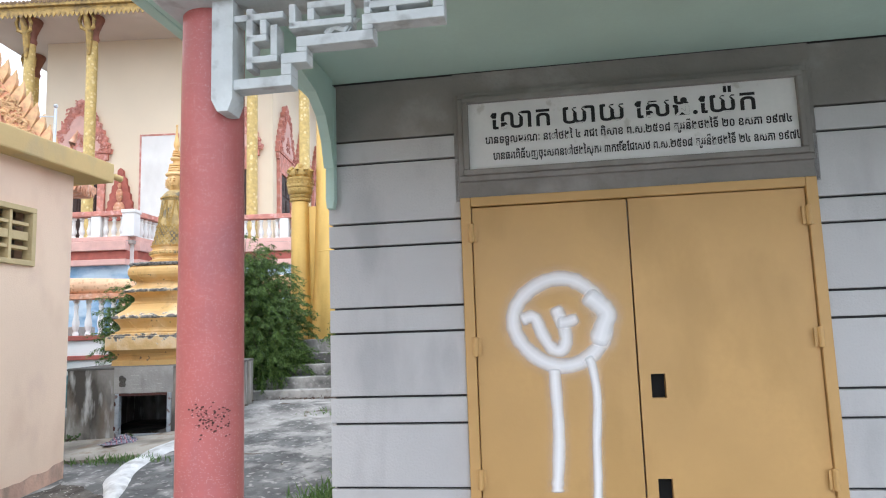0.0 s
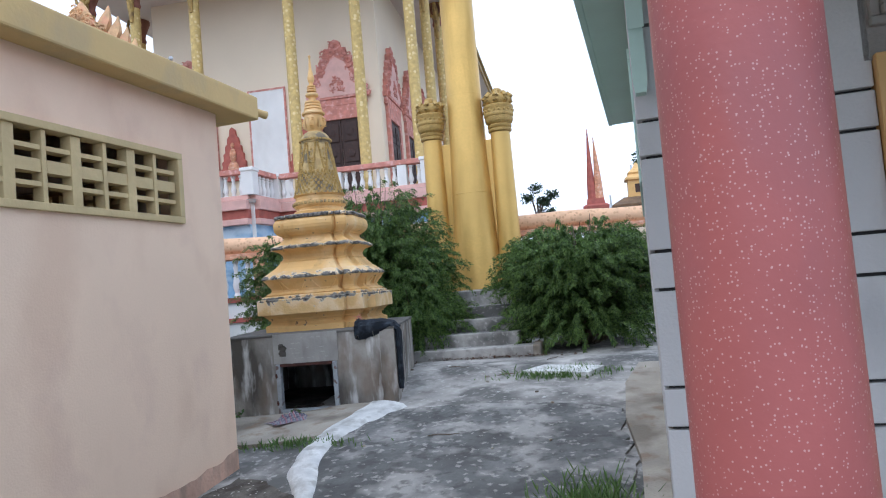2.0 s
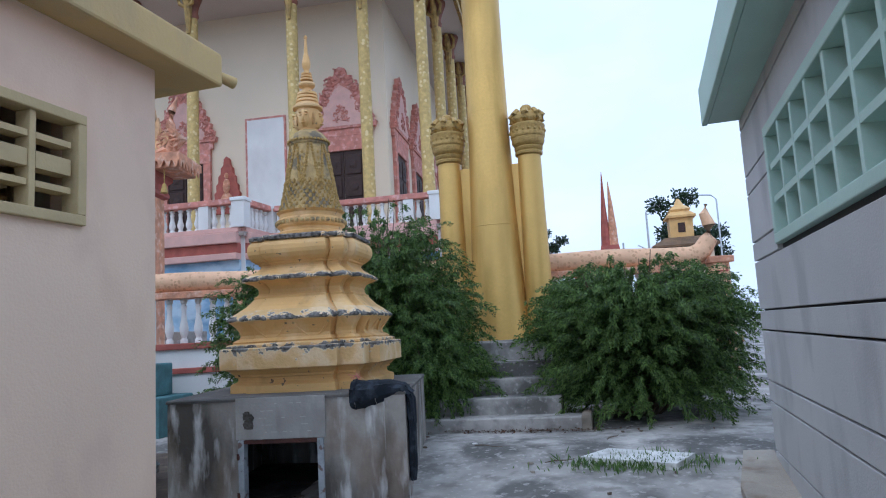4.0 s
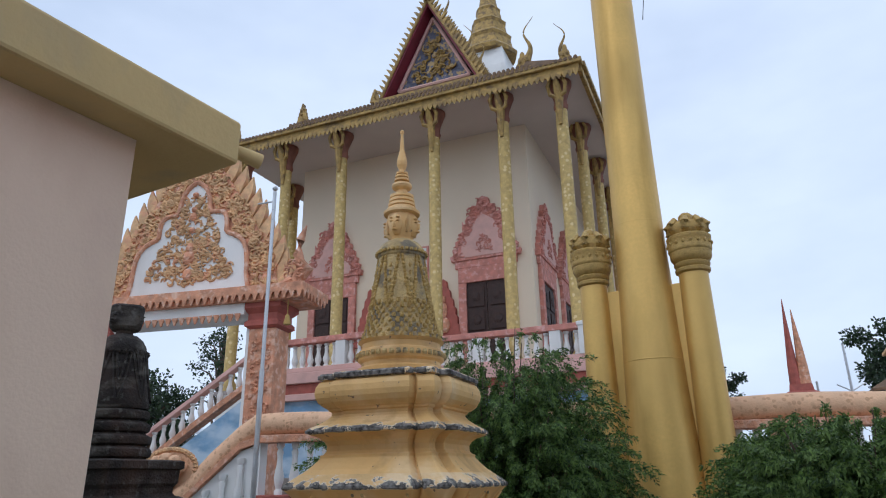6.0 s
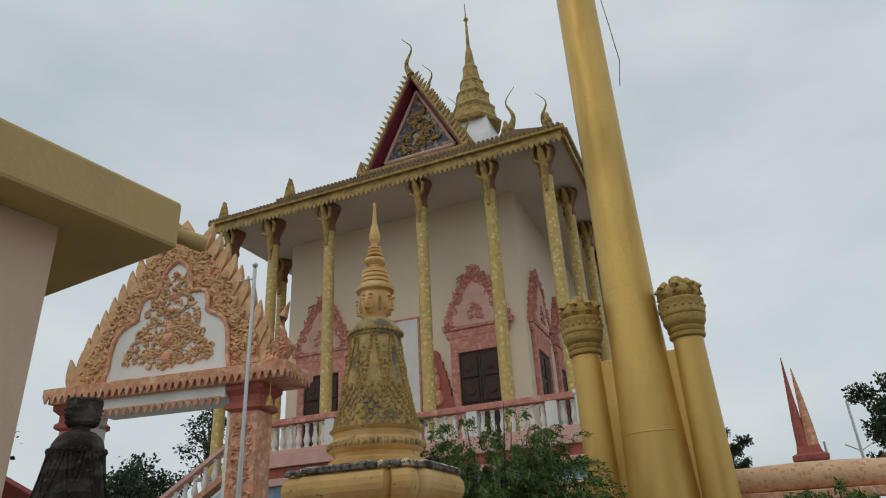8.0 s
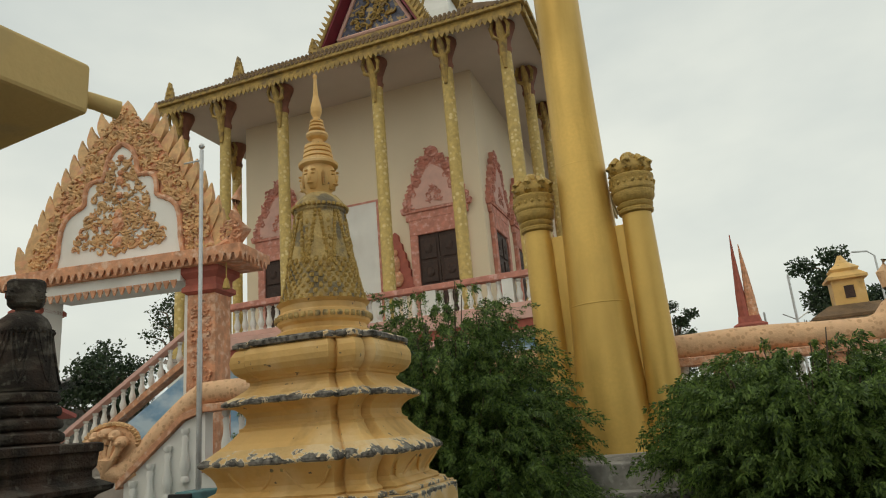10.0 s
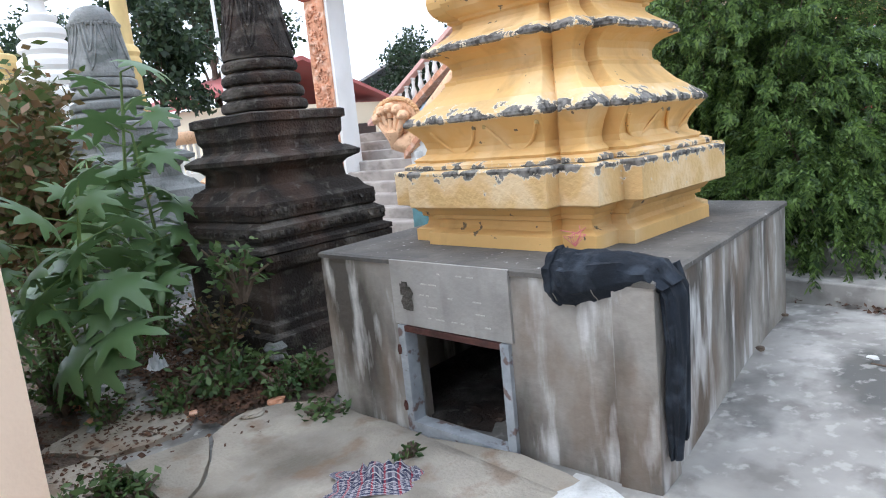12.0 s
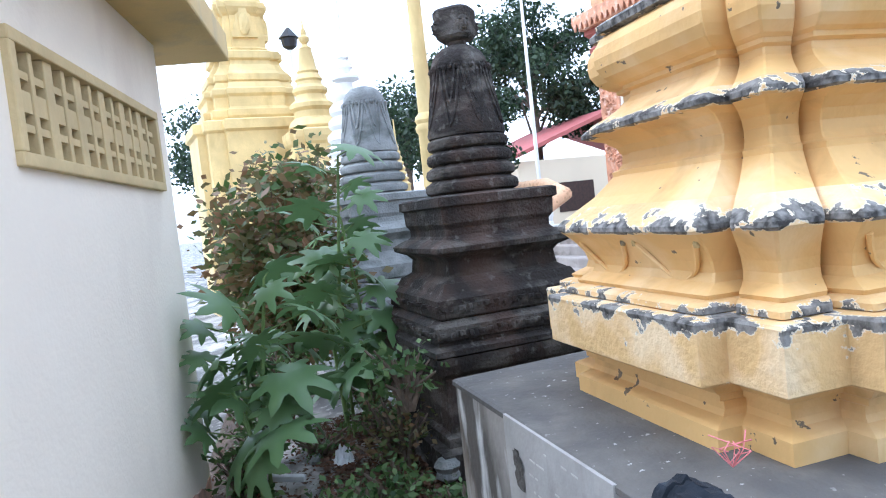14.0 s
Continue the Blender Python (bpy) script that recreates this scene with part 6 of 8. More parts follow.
def window_set(t, cx, z_head, zf, name, m=None):
    w = thing(name, "dark carved wooden shutters in a pink frame under a pediment", "window", group="temple windows", kind="structure")
    w.matrix_world = pose(*TEMPLE[:2], 0, 0, 0, TEMPLE[2]) @ (m or Matrix.Identity(4))
    bm = bmesh.new()
    for x0, x1, z0, z1 in ((cx - 0.86, cx - 0.62, zf, z_head), (cx + 0.62, cx + 0.86, zf, z_head), (cx - 0.86, cx + 0.86, z_head, z_head + 0.45), (cx - 0.95, cx + 0.95, z_head + 0.45, z_head + 0.68)):
        box(bm, x0, x1, -0.12, 0.0, z0, z1, 0.015)
    part("window_frame", bm, M_PINK, w)
    for sx in (-1, 1):
        bm = bmesh.new()
        x0, x1 = (cx - 0.62, cx - 0.01) if sx < 0 else (cx + 0.01, cx + 0.62)
        box(bm, x0, x1, -0.05, 0.0, zf, z_head)
        sh = part("shutter", bm, M_WOOD, w)
        for k in range(4):
            bm = bmesh.new()
            z0 = zf + 0.1 + k * (z_head - zf - 0.15) / 4
            box(bm, x0 + 0.07, x1 - 0.07, -0.085, -0.05, z0, z0 + (z_head - zf) / 4 - 0.12, 0.02)
            blob(bm, ((x0 + x1) / 2, -0.09, z0 + (z_head - zf) / 8 - 0.06), (0.13, 0.03, 0.16), 8, 5, k, 0.25)
            part("panel", bm, M_WOOD, sh)
    pediment(w, cx, z_head + 0.68, 1.05, 1.95)
    return w


def build_temple():
    TM = pose(*TEMPLE[:2], 0, 0, 0, TEMPLE[2])
    W, D, zf, H = 7.95, 17.0, 4.3, 12.0
    bm = bmesh.new()
    box(bm, -W, 0, 0, D, zf, H)
    solo("wall_temple", bm, M_WARM, "warm white plastered temple hall", "temple", TM, "structure")
    bm = bmesh.new()
    box(bm, -9.5, 2.1, -2.15, D + 2, H, H + 0.1)
    solo("ceiling_temple", bm, M_SOFFIT, "white soffit of the temple eaves, coloured down for shade", "ceiling", TM, "structure")
    # eaves
    e = thing("temple_eaves", "gilded eave board with hanging leaf trim", "eaves", *TEMPLE[:2], 0, TEMPLE[2])
    bm = bmesh.new()
    box(bm, -9.55, 2.15, -2.25, -2.15, H - 0.05, H + 0.16)
    box(bm, 2.1, 2.2, -2.15, D + 2, H - 0.05, H + 0.16)
    part("board", bm, M_OLDGOLD, e)
    bm = bmesh.new()
    box(bm, -9.65, 2.25, -2.35, -2.1, H + 0.16, H + 0.30, 0.02)
    box(bm, 2.1, 2.3, -2.1, D + 2, H + 0.16, H + 0.30, 0.02)
    box(bm, -7.1, 0.86, -2.2, -1.9, H + 0.30, H + 0.50, 0.02)
    part("tile_edge", bm, M_OLDGOLD, e, "gilded tile edge")
    cap = bmesh.new()
    tube(cap, [(0, 0, 0), (0, 0.22, 0.0)], [0.055, 0.055], 8)
    cap_mesh = finish("tile_end", cap, M_ROOF)
    for i in range(88):
        placed(part("tile_end", cap_mesh, M_ROOF, e), -9.55 + 0.134 * i, -2.37, H + 0.30)
    for i in range(59):
        placed(part("tile_end", cap_mesh, M_ROOF, e), -7.02 + 0.134 * i, -2.22, H + 0.50)
    pend = bmesh.new()
    loft(pend, [[(-0.11, 0, 0), (0.11, 0, 0), (0.11, 0.04, 0), (-0.11, 0.04, 0)], [(-0.10, 0, -0.14), (0.10, 0, -0.14), (0.10, 0.04, -0.14), (-0.10, 0.04, -0.14)],
                [(-0.01, 0.01, -0.3), (0.01, 0.01, -0.3), (0.01, 0.03, -0.3), (-0.01, 0.03, -0.3)]])
    pm = finish("leaf_pendant", pend, M_OLDGOLD)
    for i in range(78):
        placed(part("leaf_pendant", pm, M_OLDGOLD, e), -9.48 + 0.15 * i, -2.29, H, 0, 0, 0, 0.68)
    for i in range(62):
        placed(part("leaf_pendant", pm, M_OLDGOLD, e), 2.24, -2.1 + 0.15 * i, H, 0, 0, 90, 0.68)
    # roof
    r = thing("temple_roof", "steep temple roof with gilded gable horns and tiered spire", "roof", *TEMPLE[:2], 0, TEMPLE[2])
    bm = bmesh.new()
    loft(bm, [[(-9.6, -2.1, H + 0.3), (2.2, -2.1, H + 0.3), (2.2, D + 2, H + 0.3), (-9.6, D + 2, H + 0.3)],
              [(-7.6, -0.2, H + 1.5), (0.2, -0.2, H + 1.5), (0.2, D, H + 1.5), (-7.6, D, H + 1.5)]])
    part("lower_slope", bm, M_ROOF, r)
    gx, gy = -2.42, -1.75
    prof = [(1.70, H + 0.8), (1.26, H + 1.7), (0.72, H + 2.75), (0.0, H + 4.15)]
    for sx in (-1, 1):
        bm = bmesh.new()
        slabxz(bm, [(gx + sx * x, z) for x, z in prof] + [(gx, H + 3.75), (gx + sx * 0.6, H + 2.62), (gx + sx * 1.1, H + 1.68), (gx + sx * 1.5, H + 0.8)], gy + 0.62, gy + 7.5)
        part("gable_slope", bm, M_ROOF, r)
        bm = bmesh.new()
        slabxz(bm, [(gx + sx * x, z) for x, z in prof] + [(gx, H + 3.9), (gx + sx * 1.56, H + 0.8)], gy, gy + 0.6)
        part("gable_board", bm, M_MAROON, r, "maroon gable board")
        bm = bmesh.new()
        tube(bm, [(gx + sx * (x - 0.03), gy - 0.02, z) for x, z in prof], 0.05, 6)
        part("gable_edge", bm, M_OLDGOLD, r)
    py = gy + 0.45
    bm = bmesh.new()
    slabxz(bm, [(gx - 1.5, H + 0.8), (gx + 1.5, H + 0.8), (gx, H + 3.85)], py, py + 0.1)
    part("gable_panel", bm, M_NAVY, r, "blue panel with gilded foliage")
    bm = bmesh.new()
    curls(bm, lambda x, z: abs(x - gx) < 0.86 * (1 - (z - H - 1.35) / 2.0), 60, py - 0.03, 0.10, 8, gx - 0.9, gx + 0.9, H + 1.45, H + 3.2)
    part("gable_relief", bm, M_OLDGOLD, r)
    for a, b in (((gx - 1.2, H + 1.3), (gx + 1.2, H + 1.3)), ((gx + 1.2, H + 1.3), (gx, H + 3.7)), ((gx - 1.2, H + 1.3), (gx, H + 3.7))):
        bm = bmesh.new()
        tube(bm, [(a[0], py - 0.04, a[1]), (b[0], py - 0.04, b[1])], 0.06, 6)
        part("panel_edge", bm, M_PALEPINK, r)
    bm = bmesh.new()
    box(bm, gx - 1.75, gx + 1.8, gy - 0.2, gy + 0.2, H + 0.5, H + 0.82, 0.02)
    part("gable_cornice", bm, M_OLDGOLD, r)
    crest = bmesh.new()
    loft(crest, [[(-0.06, -0.05, 0), (0.06, -0.05, 0), (0.06, 0.05, 0), (-0.06, 0.05, 0)], [(-0.02, -0.04, 0.16), (0.07, -0.04, 0.16), (0.07, 0.04, 0.16), (-0.02, 0.04, 0.16)],
                 [(0.05, -0.01, 0.3), (0.07, -0.01, 0.3), (0.07, 0.01, 0.3), (0.05, 0.01, 0.3)]])
    cm = finish("crest", crest, M_OLDGOLD)
    px, pz = [q[0] for q in prof], [q[1] for q in prof]
    for sx in (-1, 1):
        for i in range(19):
            z = H + 0.9 + 3.2 * i / 19
            x = np.interp(z, pz, px)
            placed(part("crest", cm, M_OLDGOLD, r), gx + sx * x, gy, z, 0, 30, 0 if sx > 0 else 180, 0.9)
    for j in range(8):
        for i in range(13):
            z = H + 0.95 + 2.9 * i / 13
            x = np.interp(z, pz, px)
            placed(part("crest", cm, M_OLDGOLD, r), gx + x, gy + 0.45 + j * 0.42, z, 0, 35, 0)

    def horn(x, y, z, s, lean, name="roof_horn"):
        bm = bmesh.new()
        pts, rad = [], []
        for i in range(23):
            u = i / 22
            pts.append((x + lean * s * (0.16 * math.sin(u * 7.6 - 0.3) * (0.35 + 0.65 * u) + 0.10 * u), y, z + 1.4 * s * u))
            rad.append(s * (0.085 * (1 - u) ** 2.2 + 0.024 * (1 - u) + 0.008))
        tube(bm, pts, rad, 7)
        part(name, bm, M_OLDGOLD, r, "curling gilded roof horn", smooth=True)

    def flame_leaf(x, y, z, w, h):
        bm = bmesh.new()
        slabxz(bm, [(x + q, z + e) for q, e in leaf_outline(w, h, 5)], y - 0.05, y + 0.05)
        curls(bm, lambda q, e: abs(q - x) < w * 0.7 * (1 - (e - z) / h), 10, y - 0.06, w * 0.2, 3, x - w, x + w, z, z + h * 0.7)
        part("eave_flame", bm, M_OLDGOLD, r, "gilded flame-shaped eave ornament")

    horn(gx, gy - 0.02, H + 4.05, 1.15, -1)
    horn(gx + 0.05, gy + 1.5, H + 4.1, 1.15, -1)
    horn(gx + 0.1, gy + 3.6, H + 4.2, 1.1, -1)
    horn(gx + 0.2, gy + 4.6, H + 4.2, 1.1, -1)
    horn(0.62, -1.6, H + 1.05, 1.05, 1)
    horn(1.68, -1.6, H + 0.75, 0.95, -1)
    flame_leaf(0.50, -1.65, H + 0.5, 0.26, 0.85)
    flame_leaf(1.72, -1.65, H + 0.35, 0.24, 0.9)
    flame_leaf(-6.6, -2.15, H + 0.5, 0.19, 0.7)
    flame_leaf(-9.15, -2.2, H + 0.28, 0.19, 0.72)
    flame_leaf(gx - 1.75, gy - 0.1, H + 0.8, 0.16, 0.45)
    bm = bmesh.new()
    loft(bm, [[(0.35, -1.9, H + 0.4), (2.0, -1.9, H + 0.4), (2.0, 6, H + 0.4), (0.35, 6, H + 0.4)], [(0.6, -1.7, H + 1.0), (1.5, -1.7, H + 0.8), (1.5, 6, H + 0.8), (0.6, 6, H + 1.0)]])
    part("side_slope", bm, M_ROOF, r)
    # spire tower
    tx, ty = -2.95, 6.0
    bm = bmesh.new()
    tiers(bm, [(1.0, H + 1.2), (0.95, H + 6.0), (0.75, H + 7.2)], square)
    for v in bm.verts:
        v.co.x, v.co.y = v.co.x + tx, v.co.y + ty
    part("tower_base", bm, M_WHITE, r, "white tower base")
    bm = bmesh.new()
    lathe(bm, [(1.15, 6.9), (1.2, 7.05), (1.0, 7.3), (0.92, 7.7), (0.98, 7.85), (0.78, 8.1), (0.72, 8.5), (0.78, 8.65), (0.6, 8.85), (0.52, 9.3), (0.56, 9.4), (0.42, 9.6), (0.34, 10.2),
               (0.36, 10.3), (0.24, 10.5), (0.16, 11.3), (0.09, 11.6), (0.05, 13.2), (0.12, 13.3), (0.03, 13.5), (0.02, 14.3)], 12, tx, ty, H, 6, 0.04)
    part("tower_spire", bm, M_OLDGOLD, r, "gilded ringed spire")
    # columns
    TMc = [(1.5, -1.75), (-0.15, -1.75), (-2.25, -1.75), (-5.35, -1.75), (-7.4, -1.75), (-9.0, -1.75), (1.5, 0.9), (1.5, 3.5), (1.5, 6.1), (1.5, 8.7), (-9.0, 0.9), (-9.0, 3.5)]
    first = None
    for x, y in TMc:
        at = TM @ pose(x, y, zf)
        if first:
            copy_thing(first, at)
            continue
        c = thing("temple_column", "slender patterned gold column with carved figure capital", "column", group="temple columns")
        c.matrix_world = at
        bm = bmesh.new()
        lathe(bm, [(0.24, 0), (0.24, 0.25), (0.17, 0.35), (0.165, 6.3), (0.16, 6.9)], 14)
        part("shaft", bm, M_SHAFT, c, smooth=True)
        bm = bmesh.new()
        lathe(bm, [(0.17, 6.85), (0.2, 6.95), (0.17, 7.05), (0.19, 7.2), (0.28, 7.45), (0.34, 7.6), (0.34, 7.68)], 14)
        part("capital", bm, M_CAPITAL, c, "dull red-brown flared capital", smooth=True)
        bm = bmesh.new()
        tube(bm, [(0, -0.18, 6.35), (0, -0.2, 6.8), (0.02, -0.24, 7.1), (0, -0.36, 7.4), (0, -0.5, 7.62)], [0.05, 0.10, 0.12, 0.10, 0.05], 8)
        for sx in (-1, 1):
            tube(bm, [(0, -0.28, 7.1), (sx * 0.2, -0.32, 7.2), (sx * 0.24, -0.36, 7.45), (sx * 0.16, -0.4, 7.62)], [0.06, 0.06, 0.06, 0.04], 7)
        part("bracket_figure", bm, M_OLDGOLD, c, "carved gilded bracket")
        first = c
    # windows, niches, panel
    window_set(TM, -1.40, 7.2, zf, "window_shuttered")
    window_set(TM, -6.60, 7.25, zf, "window_shuttered")
    for k, y in enumerate((1.3, 3.9, 6.5, 9.1)):
        window_set(TM, 0, 7.2, zf, "window_shuttered", pose(0, y, 0, 0, 0, 90))
    for x in (-5.18, -2.72):
        n = thing("wall_niche", "pink carved niche with plain seated statue", "niche", *TEMPLE[:2], 0, TEMPLE[2], group="wall niches")
        bm = bmesh.new()
        slabxz(bm, [(x + a, 5.6 + b) for a, b in leaf_outline(0.50, 1.8, 7)], -0.14, 0.0)
        part("surround", bm, M_REDTRIM, n)
        bm = bmesh.new()
        blob(bm, (x, -0.16, 6.0), (0.2, 0.1, 0.25), 10, 6, 1, 0)
        blob(bm, (x, -0.16, 6.45), (0.12, 0.08, 0.25), 10, 6, 1, 0)
        blob(bm, (x, -0.16, 6.78), (0.07, 0.06, 0.1), 10, 6, 1, 0)
        part("statue", bm, M_CORAL, n)
    p = thing("door_panel", "plain white door panel with thin pink border", "panel", *TEMPLE[:2], 0, TEMPLE[2], kind="structure")
    bm = bmesh.new()
    box(bm, -4.52, -3.30, -0.04, 0.0, zf, 8.5)
    part("panel", bm, M_WHITE, p)
    bm = bmesh.new()
    for x0, x1, z0, z1 in ((-4.58, -4.52, zf, 8.56), (-3.30, -3.24, zf, 8.56), (-4.52, -3.30, 8.5, 8.56)):
        box(bm, x0, x1, -0.05, 0.0, z0, z1)
    part("border", bm, M_PINK, p)
    # terrace under the hall
    bm = bmesh.new()
    prism(bm, [(-5.45, 18.95), (-9.92, 18.72), (-9.98, 17.4), (-12.9, 17.25), (-13.3, 18.9), (-16.4, 18.9), (-17.5, 40), (-5.0, 40)], 0.3, 4.2)
    solo("wall_terrace", bm, M_WHITE, "white terrace wall under the temple", "terrace", None, "structure")
    bm = bmesh.new()
    prism(bm, [(-5.35, 18.85), (-9.88, 18.62), (-9.94, 17.3), (-12.9, 17.13), (-13.4, 18.8), (-16.5, 18.8), (-17.6, 40), (-4.9, 40)], 4.2, 4.3)
    solo("floor_terrace", bm, M_ROSE, "pink edged terrace floor", "floor", None, "structure")


build_temple()
RAIL = (-5.55, 18.92, 12.5)


def build_terrace_rail():
    r = thing("terrace_balustrade", "pink-railed white balustrade round the temple terrace", "balustrade", RAIL[0], RAIL[1], 0, RAIL[2])
    bal = baluster_mesh(0.56, 1.25, M_WHITE)
    L = 7.5
    home = pose(RAIL[0], RAIL[1], 0, 0, 0, RAIL[2]).inverted()

    def run(a, b):
        """One straight stretch of rail, balusters, cornice and wall below, from a to b."""
        span = math.hypot(b[0] - a[0], b[1] - a[1])
        m = home @ pose(a[0], a[1], 0, 0, 0, math.degrees(math.atan2(b[1] - a[1], b[0] - a[0])))
        for z0, z1, d, material, name in ((4.30, 4.42, 0.15, M_PALEPINK, "rail"), (5.0, 5.14, 0.15, M_PINK, "rail"), (4.02, 4.28, 0.28, M_PALEPINK, "cornice"), (3.78, 4.02, 0.2, M_REDTRIM, "cornice"),
                                          (3.62, 3.78, 0.26, M_PALEPINK, "cornice"), (0.4, 3.62, 0.11, M_BLUE, "mural_wall")):
            bm = bmesh.new()
            box(bm, 0.003, span - 0.003, -d, d, z0, z1, 0.015)
            part(name, bm, material, r, "blue painted mural wall" if name == "mural_wall" else "").matrix_basis = m
        count = int((span - 0.36) / 0.235)
        for i in range(count + 1):
            x = 0.25 + (span - 0.5) * i / max(1, count)
            if count > 9 and i % 8 == 7:
                bm = bmesh.new()
                box(bm, x - 0.13, x + 0.13, -0.13, 0.13, 4.42, 4.998)
                part("post", bm, M_WHITE, r).matrix_basis = m
            else:
                part("baluster", bal, M_WHITE, r).matrix_basis = m @ pose(x, 0, 4.42)

    corner, inner, outer, left = (-5.5, 19.02), (-10.02, 18.78), (-10.08, 17.42), (-12.87, 17.3)
    run(inner, corner)
    run(outer, inner)
    run(left, outer)
    run(corner, (-5.1, 27.0))
    for q in (corner, inner, outer):
        bm = bmesh.new()
        box(bm, -0.17, 0.17, -0.17, 0.17, 4.42, 5.06)
        box(bm, -0.2, 0.2, -0.2, 0.2, 5.06, 5.16, 0.02)
        part("corner_post", bm, M_WHITE, r).matrix_basis = home @ pose(q[0], q[1], 0, 0, 0, 3)
    # stair flank
    bm = bmesh.new()
    slabxz(bm, [(-L, 0.4), (-L, 3.75), (-L - 0.8, 3.75), (-L - 4.6, 1.2), (-L - 4.6, 0.4)], -0.14, 0.1)
    part("stair_flank", bm, M_BLUE, r, "blue painted stair flank")
    for dz, d, m, h in ((0.02, 0.17, M_CORAL, 0.16), (0.78, 0.13, M_PALEPINK, 0.11)):
        bm = bmesh.new()
        loft(bm, [[(x, y, z + dz + q) for y, q in ((-d, 0), (d, 0), (d, h), (-d, h))] for x, z in ((-L, 4.2), (-L - 0.75, 4.0), (-L - 4.7, 1.35))])
        part("stair_rail", bm, m, r)
    for k in range(17):
        x = -L - 0.3 - 0.25 * k
        z = np.interp(-x, [L, L + 0.75, L + 4.7], [4.2, 4.0, 1.35])
        placed(part("baluster", bal, M_WHITE, r), x, 0, z + 0.2)
    for k in range(16):
        bm = bmesh.new()
        box(bm, -L - 4.8 + 0.25 * k, -L - 4.55 + 0.25 * k + 0.3, 0.12, 3.5, 0.4, 1.0 + 0.17 * k)
        part("stair_step", bm, M_ROSE, r)


build_terrace_rail()


def build_gate_stairs():
    s = thing("gate_stairs", "weathered grey stone stairs below the gate", "stairs", -10.3, 11.6, 0, 12, kind="structure")
    for k in range(9):
        bm = bmesh.new()
        box(bm, -3.4, 1.7, -0.9 + 0.3 * k, 2.6, 0.3, 0.6 + 0.16 * k, 0.02)
        part("step", bm, M_ROSE, s)
    bm = bmesh.new()
    tube(bm, [(-3.5, -1.0, 1.2), (-3.5, 0.6, 2.0), (-4.4, 0.8, 2.2), (-8.5, 0.9, 2.2)], 0.15, 10)
    b = thing("far_naga_rail", "peach naga rail beyond the gate stairs", "balustrade", -10.3, 11.6, 0, 12)
    part("naga_body", bm, M_PEACH, b, smooth=True)
    bal = baluster_mesh(0.7, 1.1, M_WHITE)
    for k in range(16):
        placed(part("baluster", bal, M_WHITE, b), -4.5 - 0.25 * k, 0.9, 1.4)
    bm = bmesh.new()
    box(bm, -8.6, -3.6, 0.75, 1.05, 0.3, 1.4)
    part("base_wall", bm, M_WHITE, b)


build_gate_stairs()


# ---- far stupas and houses ----
def far_stupa(name, x, y, z, k, mats, label):
    s = thing(name, label, "stupa", x, y, z, 12)
    bm = bmesh.new()
    tiers(bm, [(h * k, q * k) for h, q in ((1.5, -0.5), (1.5, 1.0), (1.6, 1.05), (1.6, 1.2), (1.35, 1.25), (1.3, 1.9), (1.45, 2.0), (1.45, 2.15), (1.15, 2.25), (1.05, 2.8), (1.2, 2.95), (1.2, 3.05), (0.9, 3.15))], redent)
    part("base", bm, mats[0], s)
    bm = bmesh.new()
    prof = [(0.85, 3.15), (0.9, 3.3), (0.6, 3.5), (0.55, 4.6), (0.62, 4.7), (0.5, 4.8)]
    for i in range(7):
        r = 0.5 - 0.06 * i
        prof += [(r * 0.8, 4.9 + 0.28 * i), (r, 4.97 + 0.28 * i), (r, 5.05 + 0.28 * i), (r * 0.8, 5.12 + 0.28 * i)]
    prof += [(0.06, 7.0), (0.03, 8.2)]
    lathe(bm, [(r * k, q * k) for r, q in prof], 20)
    part("spire", bm, mats[1], s, smooth=True)
    return s


